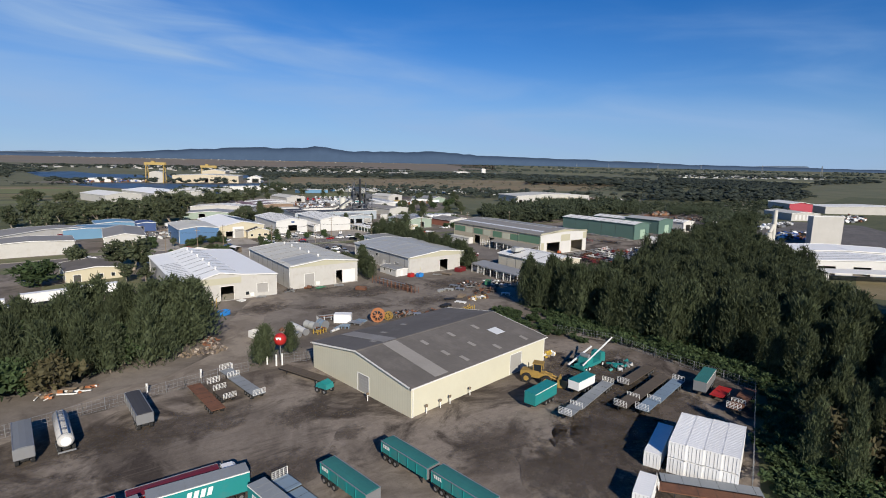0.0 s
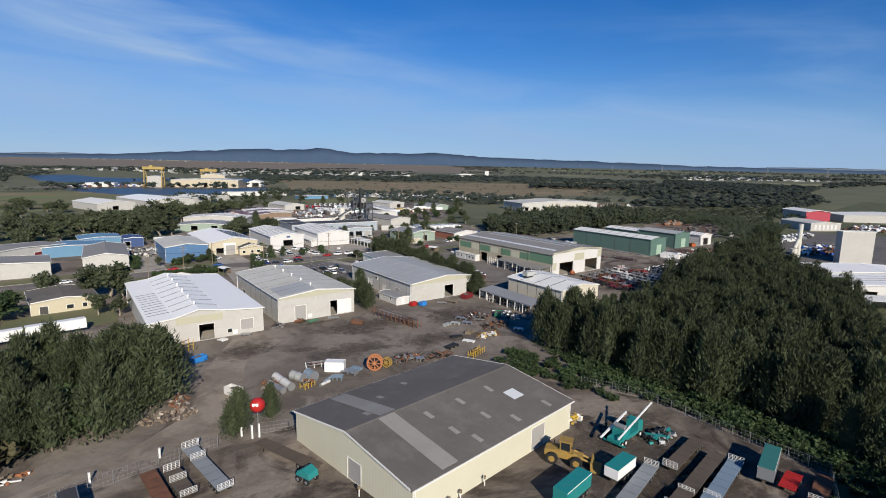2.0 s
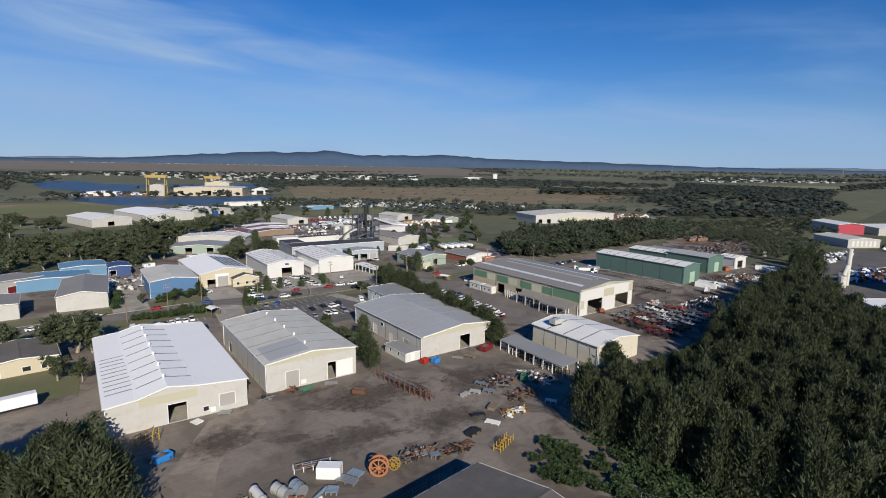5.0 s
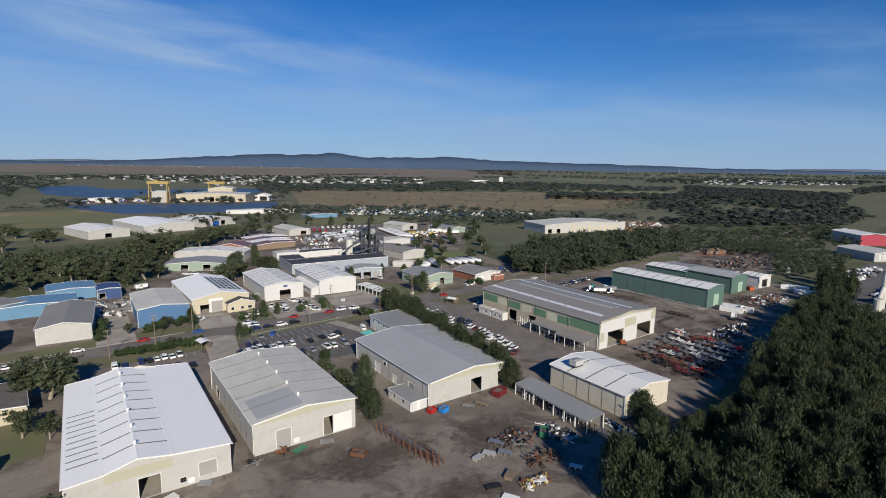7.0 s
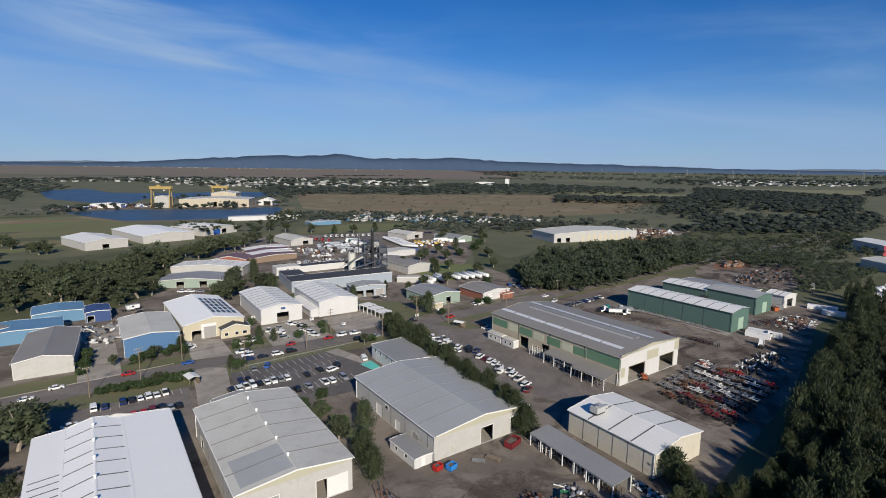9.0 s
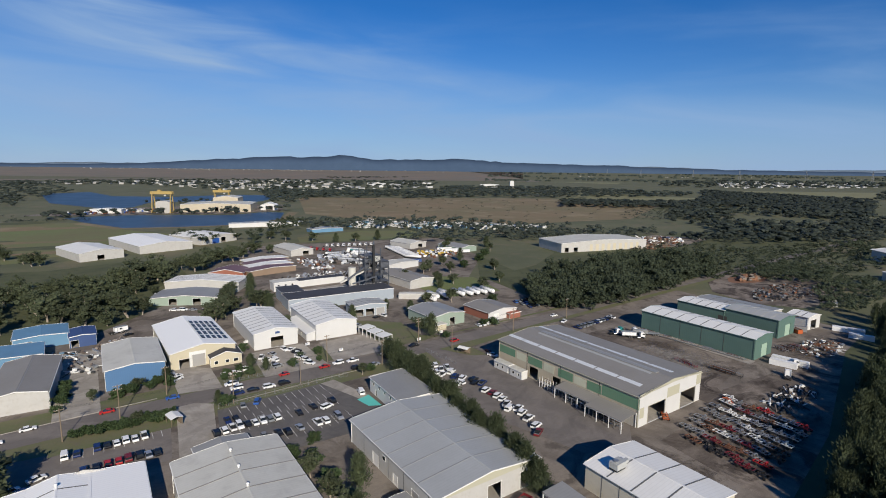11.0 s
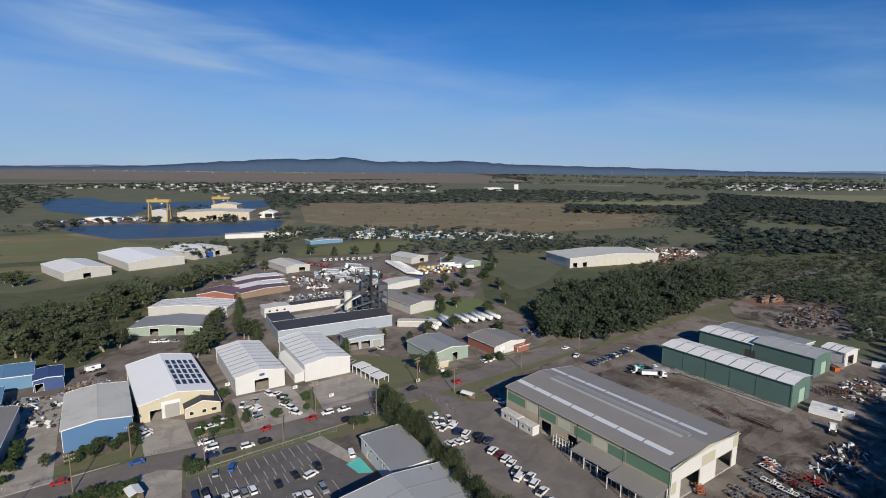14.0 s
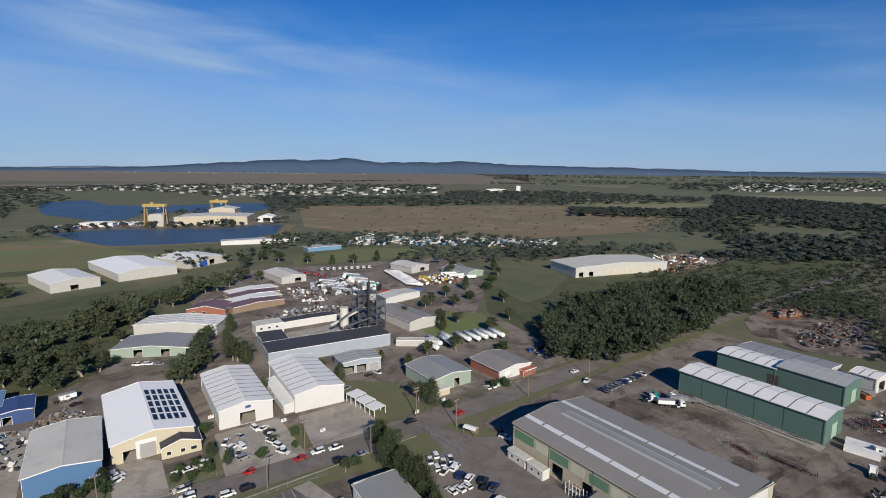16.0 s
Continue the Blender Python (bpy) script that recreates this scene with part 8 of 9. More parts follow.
gantry("tall yellow gantry crane over a dry dock", 113, 952, -34, 27, 33, 1.8)
gantry("smaller yellow gantry crane behind long sheds", 226, 1075, -34, 25, 27, 1.7)
shed("grey shipyard shed below the gantry crane", 115, 946, -34, 21, 18, gab(21, 17, 2), "grey_wall", "roof_zinc", group="far sheds")
shed("long cream shipyard shed", 148, 940, -28, 104, 60, gab(104, 12, 2), "tan_wall", "roof_pale", group="far sheds", front=[(50, 56, 0.1, 8), (78, 84, 0.1, 8)])
shed("tall cream shipyard hall", 205, 985, -30, 40, 40, gab(40, 18, 3), "tan_wall", "roof_pale", group="far sheds")
shed("small white boat shed with an open end", 262, 905, -30, 24, 26, gab(24, 8, 4), "white_wall", "roof_white_x", group="far sheds", front=[(8, 19, 0.1, 7)])
shed("long white store beside the dry dock", 30, 1000, -30, 46, 16, gab(46, 6, 1.5), "white_wall", "roof_white_x", group="far sheds")
sheet("bank_ground", [(-60, 1010), (20, 960), (130, 915), (205, 862), (290, 880), (330, 1000), (240, 1070), (130, 1080), (40, 1075)], 0.1, "yard_grey", "bare shipyard ground on the river bank", "bank")


# ---- far town, caravan park and pylons ----
def small_houses(name, spots, size, label, seed, mats):
    rnd = random.Random(seed)
    for mi, (wall, roof) in enumerate(mats):
        gw, gr = Geo(), Geo()
        for i, (x, y) in enumerate(spots):
            if i % len(mats) != mi:
                continue
            s = rnd.uniform(*size)
            m = at(x, y, rnd.uniform(0, 180))
            l, w, h = s * rnd.uniform(1.0, 1.8), s * 0.75, s * rnd.uniform(0.28, 0.42)
            gw.box(-l / 2, l / 2, -w / 2, w / 2, 0, h, m)
            gr.prism([(-w / 2 - 0.4, h), (w / 2 + 0.4, h), (0, h + s * 0.16)], -l / 2 - 0.4, l / 2 + 0.4, axis="x", m=m)
        for nm, g, mt in (("walls", gw, wall), ("roofs", gr, roof)):
            me = raw_mesh(g, name, mt)
            tagged(new("%s_%s" % (name, nm), me), label + " " + nm, "houses", "", "stuff")


small_houses("far_town", scatter([(-203, 2828), (217, 2821), (761, 2575), (906, 2095), (629, 1445), (358, 1618), (183, 2319), (-179, 2545)], 74, 51), (7, 15), "scattered pale far town", 51, (("off_white", "roof_grey"), ("grey_wall", "roof_pale"), ("grey_wall", "roof_grey"), ("bleached", "roof_grey")))
small_houses("far_village", scatter([(858, 1982), (1226, 1838), (920, 1378), (654, 1503)], 66, 52) + scatter([(2450, 1301), (2576, 681), (2129, 569), (1715, 846)], 46, 53), (6, 13), "scattered pale far village", 52, (("grey_wall", "bleached"), ("bleached", "roof_grey"), ("white_wall", "roof_white_x")))
small_houses("caravan_park", scatter([(270, 600), (330, 560), (440, 450), (490, 460), (440, 530), (330, 650)], 13, 56), (5, 8), "white caravans among trees", 56, (("white_wall", "roof_white_x"), ("light_blue", "roof_zinc"), ("white_wall", "roof_pale")))
shed("white mill with a tall block on the far plain", 1128, 1392, -40, 62, 26, gab(62, 8, 2), "white_wall", "roof_pale", group="far sheds")
shed("tall white block of the far mill", 1187, 1308, -40, 13, 12, gab(13, 20, 1), "white_wall", "roof_pale", group="far sheds")


def pylon(x, y, h):
    p = thing("pylon", "grey steel lattice pylon on the far plain", "pylon", at(x, y, 30), "pylons")
    g = Geo()
    for sx in (-1, 1):
        for sy in (-1, 1):
            g.rod((sx * 4, sy * 4, 0), (sx * 0.8, sy * 0.8, h), 0.35, 4)
    for k in range(6):
        z0, z1 = h * k / 6, h * (k + 1) / 6
        r0, r1 = 4 - 3.2 * k / 6, 4 - 3.2 * (k + 1) / 6
        for s in (-1, 1):
            g.rod((-r0, s * r0, z0), (r1, s * r1, z1), 0.2, 3).rod((r0, s * r0, z0), (-r1, s * r1, z1), 0.2, 3)
    part("lattice", g, "grey", p)
    for zz in (h * 0.68, h * 0.82, h * 0.95):
        part("cross_arm", Geo().rod((-7, 0, zz), (7, 0, zz), 0.4, 4), "grey", p)


for i in range(9):
    pylon(2480 + i * 30 - 60 * (i % 2), 1900 - i * 240, 48)


# ---- yard clutter ----
def spool(label, x, y, rz, r=1.9, w=1.4, mat="rust_orange"):
    s = thing("cable_drum", label, "drum", at(x, y, rz, 0.05), "cable drums")
    for yy in (-w / 2, w / 2):
        g = Geo()
        n = 20
        for i in range(n):
            a0, a1 = 2 * math.pi * i / n, 2 * math.pi * (i + 1) / n
            g.prism([(r * math.cos(a0), r + r * math.sin(a0)), (r * math.cos(a1), r + r * math.sin(a1)), (0.78 * r * math.cos(a1), r + 0.78 * r * math.sin(a1)), (0.78 * r * math.cos(a0), r + 0.78 * r * math.sin(a0))], yy - 0.08, yy + 0.08)
        f = part("flange", g, mat, s)
        for i in range(8):
            a = math.pi * i / 4
            part("spoke", Geo().rod((0.3 * math.cos(a), yy, r + 0.3 * math.sin(a)), (0.8 * r * math.cos(a), yy, r + 0.8 * r * math.sin(a)), 0.11, 5), mat, f)
        part("hub", Geo().rod((0, yy - 0.14, r), (0, yy + 0.14, r), 0.42, 12), mat, f)
    part("barrel", Geo().rod((0, -w / 2, r), (0, w / 2, r), r * 0.42, 14), "dark_metal", s)


spool("large rust orange steel cable drum", 44.0, 77.4, -38, 1.7, 1.3)
spool("yellow spoked steel cable drum", 47.0, 77.2, -60, 1.1, 0.8, "mustard")


def roller_tube(label, x, y, rz, L, r, mat, name="steel_pipe"):
    p = thing(name, label, "pipe", at(x, y, rz, 0.05), "steel pipes")
    part("tube", Geo().rod((0, 0, r), (L, 0, r), r, 14), mat, p)
    for xx in (0.0, L * 0.5, L):
        part("flange", Geo().rod((xx - 0.07, 0, r), (xx + 0.07, 0, r), r * 1.12, 14), "steel", p)


roller_tube("white flanged steel pipe section", 24.4, 85.2, -85, 7.0, 0.75, "white_wall")
roller_tube("grey flanged steel pipe section", 22.3, 82.4, -78, 4.6, 0.6, "steel")
roller_tube("grey flanged steel pipe section", 27.4, 83.4, -72, 3.4, 0.9, "roof_zinc")
roller_tube("blue grey flanged pipe section", 30.2, 82.0, -80, 2.4, 1.0, "deck_blue")
roller_tube("rusted steel pipe section", 28.4, 80.0, -40, 2.4, 0.45, "rust")
roller_tube("short blue grey pipe section", 32.0, 77.6, 30, 3.0, 0.3, "deck_blue")
roller_tube("short white pipe section", 30.6, 76.4, 20, 2.6, 0.3, "white_wall")


def skip_bin(label, x, y, rz, mat, L=3.2, W=1.7, H=1.3, name="skip_bin", inner="scrap"):
    s = thing(name, label, "bin", at(x, y, rz, 0.05), "bins")
    part("bin_body", Geo().box(0, L, -W / 2, -W / 2 + 0.07, 0.1, H).box(0, L, W / 2 - 0.07, W / 2, 0.1, H).box(0, 0.07, -W / 2, W / 2, 0.1, H).box(L - 0.07, L, -W / 2, W / 2, 0.1, H).box(0, L, -W / 2, W / 2, 0.1, 0.18), mat, s)
    part("bin_load", Geo().prism([(0.1, 0.2), (L - 0.1, 0.2), (L - 0.1, H * 0.6), (L * 0.6, H * 0.95), (0.1, H * 0.55)], -W / 2 + 0.09, W / 2 - 0.09), inner, s)
    part("skid", Geo().box(0.2, L - 0.2, -W / 2 + 0.1, -W / 2 + 0.25, 0, 0.1), mat, s)
    part("skid", Geo().box(0.2, L - 0.2, W / 2 - 0.25, W / 2 - 0.1, 0, 0.1), mat, s)


skip_bin("blue steel bin beside the white shed", 12.2, 104.6, 20, "bright_blue")
skip_bin("dark red steel bin loaded with offcuts", 98.5, 112.2, 15, "maroon", 4.2, 2.2, 1.5)
skip_bin("blue steel bin by the portable office", 81.4, 113.4, 10, "bright_blue", 2.2, 1.5)
skip_bin("red steel bin by the portable office", 78.8, 115.0, 10, "red", 2.0, 1.4)
skip_bin("rusted steel bin on the yard", 55.2, 110.0, -50, "rust", 3.2, 1.6, 1.0)
skip_bin("white crate of scrap with a blue rim", 14.6, 84.6, -66, "white_wall", 3.4, 1.8, 1.6)
skip_bin("green steel bin among scrap", 93.5, 90.0, 40, "green", 3.0, 1.8, 1.4)
skip_bin("orange steel bin by the green sheds", 281.5, 124.0, 60, "orange", 5.0, 2.3, 1.8)
skip_bin("white crate by the portable office", 106.0, 111.0, 5, "off_white", 3.2, 1.8, 1.5)
container("small white shipping container with a green roof edge", 35.0, 83.6, -38, 0.05, 4.2, "white", "small containers")
container("white shipping container by the green shed", 238.4, 118.2, -82, 0.05, 12.1, "white")
container("white shipping container by the green shed", 234.0, 117.2, -80, 0.05, 9.0, "white")
container("grey shipping container among stores", 284.6, 129.0, -60, 0.05, 6.06, "steel")
container("pale shipping container among stores", 300.0, 118.0, -70, 0.05, 12.1, "white")
container("pale shipping container among stores", 294.0, 110.0, -75, 0.05, 9.1, "white")
container("pale container near the red earth", 346.0, 131, 20, 0.05, 12.1, "off_white")


def rack(label, x, y, rz, L, h=2.0, mat="rust", bays=8, load="scrap"):
    r = thing("steel_rack", label, "rack", at(x, y, rz, 0.05), "steel racks")
    for i in range(bays + 1):
        xx = L * i / bays
        part("upright", Geo().box(xx - 0.06, xx + 0.06, -0.76, -0.64, 0, h).box(xx - 0.06, xx + 0.06, 0.64, 0.76, 0, h).box(xx - 0.05, xx + 0.05, -0.64, 0.64, h * 0.45, h * 0.45 + 0.1), mat, r)
    rnd = random.Random(int(x * 7 + y))
    for zz in (0.2, h * 0.5, h * 0.88):
        for k in range(3):
            a, b = rnd.uniform(0, L * 0.4), rnd.uniform(L * 0.55, L)
            yy = -0.5 + k * 0.5
            part("stored_bar", Geo().rod((a, yy, zz + 0.12), (b, yy + rnd.uniform(-.1, .1), zz + 0.14), 0.08, 5), rnd.choice(["rust", "steel", load, "dark_metal"]), r)


rack("long rusty steel stock rack with bars", 64.6, 114.8, -82, 18.5, 2.4, "rust", 10)
rack("rusty steel stock rack with offcuts", 67.4, 104.6, -84, 9.0, 1.8, "rust", 6)
rack("white pipe rack with grey bars", 32.0, 87.2, -14, 6.5, 1.0, "white_trim", 4, "steel")
rack("yellow pallet rack by the white shed", 10.4, 112.4, 30, 4.2, 2.6, "yellow", 3)
rack("yellow steel frames among the pipes", 27.2, 77.4, 20, 2.6, 1.1, "yellow", 3, "yellow")
rack("yellow steel barrier stack", 66.0, 70.2, 20, 5.4, 1.4, "yellow", 5, "yellow")
rack("tall stack of white posts by the workshop", 148.4, 146.5, 90, 7.0, 3.2, "white_trim", 6, "white_trim")
for i in range(6):
    rack("dark steel stock under the awning", 104.6, 80.5 + i * 4.6, 84, 3.8, 1.9, ("steel", "dark_metal", "white_trim")[i % 3], 3, "steel")
rack("steel goods under the tan awning", 147.0, 133, 90, 9.0, 2.2, "steel", 5, "white_trim")
rack("steel goods under the tan awning", 146.0, 120, 90, 9.0, 2.4, "steel", 5, "plastic_white")
rack("long dark beam stack on the stockyard", 210.4, 116.5, 88, 13, 1.4, "dark_metal", 5, "rust")
rack("rust red beam stack with a maroon cover", 206.2, 131.0, 75, 9, 1.2, "maroon", 4, "maroon")
for i in range(5):
    rack("low concrete and steel sleepers along the shed", 229.6, 126 + i * 8.8, 90, 8.2, 0.7, "concrete", 4, "steel")
for i in range(4):
    rack("steel goods stacked by the green sheds", 252 + i * 2.6, 118 - i * 1.2, 75, 5.5, 1.4, ("steel", "rust", "dark_metal", "maroon")[i], 4, "steel")


def pallet(label, x, y, rz, mat, n=5, L=2.6, W=1.6, h=0.5, name="pallet_stack"):
    p = thing(name, label, "pallets", at(x, y, rz, 0.05), "pallet stacks")
    for k in range(n):
        yy = -W / 2 + W * k / (n - 1)
        part("slat", Geo().box(0, L, yy - 0.12, yy + 0.12, h - 0.08, h), mat, p)
    for xx in (0.1, L / 2, L - 0.1):
        part("bearer", Geo().box(xx - 0.08, xx + 0.08, -W / 2, W / 2, 0, h - 0.08), mat, p)


rp = random.Random(77)
for x, y, mt in ((75.0, 92.4, "roof_zinc"), (78.4, 93.6, "roof_zinc"), (81.2, 91.8, "steel"), (82.6, 96.4, "steel"), (70.8, 84.0, "dark_metal"), (72.0, 80.4, "white_trim"), (78.0, 81.6, "rust"), (79.4, 80.0, "white_trim"), (76.2, 83.4, "timber"), (89.6, 79.2, "plastic_white"), (96.4, 86.4, "steel"), (99.2, 84.4, "timber"), (65.0, 77.8, "dark_metal"), (58.0, 76.0, "rust"), (62.0, 75.6, "rust"), (54.4, 76.4, "steel"), (37.6, 80.4, "steel"), (40.2, 81.4, "deck_blue"), (34.4, 78.4, "deck_blue"), (45.6, 117.8, "green"), (51.6, 118.4, "steel"), (21.4, 117.6, "plastic_white"), (26.6, 118.2, "steel"), (88.2, 113.4, "steel"), (92.0, 112.6, "timber")):
    pallet("low stack of slatted %s" % {"roof_zinc": "zinc panels", "steel": "steel sections", "dark_metal": "dark mesh sheets", "white_trim": "white boards on the dirt", "rust": "rusted plates on dirt", "timber": "weathered timber pallets", "plastic_white": "white plastic boards", "deck_blue": "blue grey boards", "green": "green painted frames"}[mt], x, y, rp.uniform(-70, 30), mt, 6, rp.uniform(1.8, 3.4), rp.uniform(1.0, 1.8), rp.uniform(0.25, 0.7))


def heap(label, x, y, rx, ry, h, n, mats, seed, name="scrap_heap", size=(0.2, 0.7), bars=0.4):
    """A heap of loose pieces, one object a material, under one thing."""
    rnd = random.Random(seed)
    t = thing(name, label, "heap", at(x, y, 0, 0.05), "heaps")
    for mt in mats:
        g = Geo()
        for _ in range(max(1, n // len(mats))):
            a, q = rnd.uniform(0, 6.28), math.sqrt(rnd.random())
            px, py = rx * q * math.cos(a), ry * q * math.sin(a)
            pz = h * (1 - q) * rnd.uniform(0, 1)
            s = rnd.uniform(*size)
            m = Matrix.Translation((px, py, pz + s * 0.35)) @ Euler((rnd.uniform(-.5, .5), rnd.uniform(-.5, .5), rnd.uniform(0, 3.14))).to_matrix().to_4x4()
            if rnd.random() < bars:
                g.box(-s * 2.2, s * 2.2, -s * 0.16, s * 0.16, -s * 0.16, s * 0.16, m)
            else:
                g.box(-s * 0.6, s * 0.6, -s * 0.45, s * 0.45, -s * 0.35, s * 0.35, m)
        me = raw_mesh(g, "scrap", mt)
        o = new("scrap", me)
        o.parent = t
        tagged(o, kind="stuff")


heap("bank of broken concrete and rubble under the trees", 3.6, 80.4, 4.6, 2.2, 0.9, 130, ("rubble", "scrap", "timber"), 1, "rubble_heap", (0.25, 0.6), 0.05)
heap("bank of broken concrete and rubble under the trees", 6.0, 85.5, 1.6, 4.2, 0.8, 110, ("rubble", "scrap", "rust"), 2, "rubble_heap", (0.25, 0.6), 0.05)
heap("tangle of steel offcuts and machine parts", 52.4, 78.6, 4.2, 1.7, 1.4, 110, ("scrap", "steel", "dark_metal", "rust"), 3)
heap("rusty heap of steel plate and bars", 59.5, 75.2, 4.4, 1.4, 0.8, 80, ("rust", "scrap", "dark_metal"), 4)
heap("mixed machine parts on the dirt", 88.0, 93.5, 4.5, 3.2, 1.5, 120, ("scrap", "steel", "dark_metal", "rust"), 5)
heap("mixed machine parts on the dirt", 87.6, 84.6, 5.0, 2.6, 1.2, 120, ("scrap", "rust", "dark_metal", "scrap"), 6)
heap("white boards and yellow offcuts", 80.0, 79.5, 3.6, 1.6, 0.7, 50, ("plastic_white", "yellow", "timber", "rust"), 7)
heap("machine parts beside the white shed", 98.0, 90.0, 3.0, 5.0, 0.9, 110, ("steel", "dark_metal", "plastic_white", "scrap"), 8)
heap("offcuts along the pipe stack", 22.4, 82.4, 1.6, 3.0, 0.7, 60, ("scrap", "rust", "rubble"), 9)
heap("parts by the shed door", 37.4, 119.4, 2.0, 1.2, 1.2, 40, ("dark_metal", "scrap", "steel"), 10)
heap("parts by the shed door", 43.6, 119.8, 1.2, 0.9, 1.0, 30, ("dark_metal", "rust"), 11)
heap("red earth heaps and rubble", 379, 189, 12, 5, 3.0, 70, ("earth", "rubble"), 12, "earth_heap", (0.8, 2.4), 0.0)
heap("loose wrecks and goods by the red earth", 360, 160, 34, 12, 1.2, 230, ("scrap", "dark_metal", "rust", "dark_metal", "scrap", "grey"), 13, "wreck_yard", (0.5, 1.3), 0.1)
heap("loose stores by the green sheds", 268, 112, 14, 7, 1.4, 150, ("scrap", "steel", "rust", "plastic_white"), 14, "scrap_heap", (0.3, 1.0), 0.4)
heap("goods stacked about the blue workshops", 8, 283, 12, 5, 1.6, 120, ("scrap", "light_blue", "dark_metal", "plastic_white"), 15, "scrap_heap", (0.3, 1.0), 0.3)
heap("goods on the dirt yard behind the blue shed", 34, 284, 9, 8, 1.2, 150, ("scrap", "timber", "rubble", "steel"), 16, "scrap_heap", (0.3, 1.1), 0.3)
heap("loose goods by the workshop wall", 149.0, 140.5, 1.2, 3.0, 1.8, 60, ("plastic_white", "steel", "dark_metal"), 17)
heap("wreck rows at the depot", 164, 404, 9, 26, 1.2, 140, ("silver", "dark_metal", "plastic_white", "rust", "grey"), 18, "wreck_yard", (0.7, 1.7), 0.1)
heap("machinery at the depot", 150, 360, 26, 14, 1.6, 160, ("silver", "dark_metal", "plastic_white", "grey", "scrap"), 19, "wreck_yard", (0.6, 1.6), 0.2)
heap("loose goods on the far bank", 60, 1000, 60, 30, 3, 150, ("plastic_white", "grey_wall", "rust", "blue"), 20, "bank_goods", (1.2, 4), 0.0)
heap("logs and drums beside the track", -20, 73.4, 5.0, 1.2, 0.7, 30, ("timber", "plastic_white", "rust_orange"), 21, "log_heap", (0.3, 0.7), 0.4)
heap("machinery behind the far warehouse", 450, 310, 30, 16, 1.0, 160, ("timber", "scrap", "rust"), 22, "scrap_heap", (0.8, 2.0), 0.6)
heap("white goods bags along the wall", 110.9, 92, 1.7, 17, 0.5, 260, ("plastic_white", "white_wall", "dark_metal"), 23, "wheel_stack", (0.35, 0.55), 0.0)
heap("tree cuttings and goods in the shade", 206, 100, 16, 5, 1.0, 110, ("scrap", "dark_metal", "plastic_white"), 24, "scrap_heap", (0.4, 1.1), 0.4)


def frame_machine(label, x, y, rz, mat, L=4.4, name="implement"):
    """A wheeled steel implement frame."""
    t = thing(name, label, "machine", at(x, y, rz, 0.05), "machine frames")
    g = Geo()
    for yy in (-0.75, 0.75):
        g.box(0, L, yy - 0.09, yy + 0.09, 0.75, 0.95)
    for k in range(5):
        xx = L * k / 4
        g.box(xx - 0.08, xx + 0.08, -0.75, 0.75, 0.76, 0.94)
    part("frame", g, mat, t)
    part("mast", Geo().box(L * 0.3, L * 0.38, -0.5, -0.38, 0.95, 1.7).box(L * 0.3, L * 0.38, 0.38, 0.5, 0.95, 1.7).box(L * 0.3, L * 0.38, -0.5, 0.5, 1.6, 1.72), mat, t)
    for xx in (0.7, L - 0.7):
        part("wheel_set", Geo().rod((xx, -1.0, 0.42), (xx, 1.0, 0.42), 0.06, 5).rod((xx, -1.07, 0.42), (xx, -0.82, 0.42), 0.42, 10).rod((xx, 0.82, 0.42), (xx, 1.07, 0.42), 0.42, 10), "rubber", t)
    return t


proto = {}
rf = random.Random(31)
for row in range(7):
    for k in range(8):
        x, y = 155.0 + k * 4.7 + rf.uniform(-.7, .7) + row * 0.3, 85.0 + row * 3.5 + rf.uniform(-.5, .5) + k * 0.35
        if not (140 < x < 200 and y < 111) or (x < 158 and row > 5):
            continue
        mt = rf.choice(["steel", "white_trim", "rust", "steel", "maroon", "steel", "white_trim", "white_trim", "red", "silver", "steel", "rust"] if k > 0 else ["rust", "maroon", "rust", "dark_metal"])
        m = at(x, y, 80 + rf.uniform(-14, 14), 0.05)
        if mt not in proto:
            proto[mt] = frame_machine({"white_trim": "white wheeled machine frame stored in rows", "steel": "grey wheeled machine frame stored in rows", "maroon": "dark red wheeled machine frame in rows", "dark_metal": "black wheeled machine frame stored in rows", "rust": "rusted wheeled machine frame stored in rows", "red": "red wheeled machine frame stored in rows", "silver": "pale wheeled machine frame stored in rows"}[mt], x, y, 84, mt)
        else:
            copy_thing(proto[mt], m)
for x, y, rz in ((160.5, 115.0, 40), (186, 108.5, 50)):
    frame_machine("orange wheeled machine frame beside the workshop", x, y, rz, "orange")


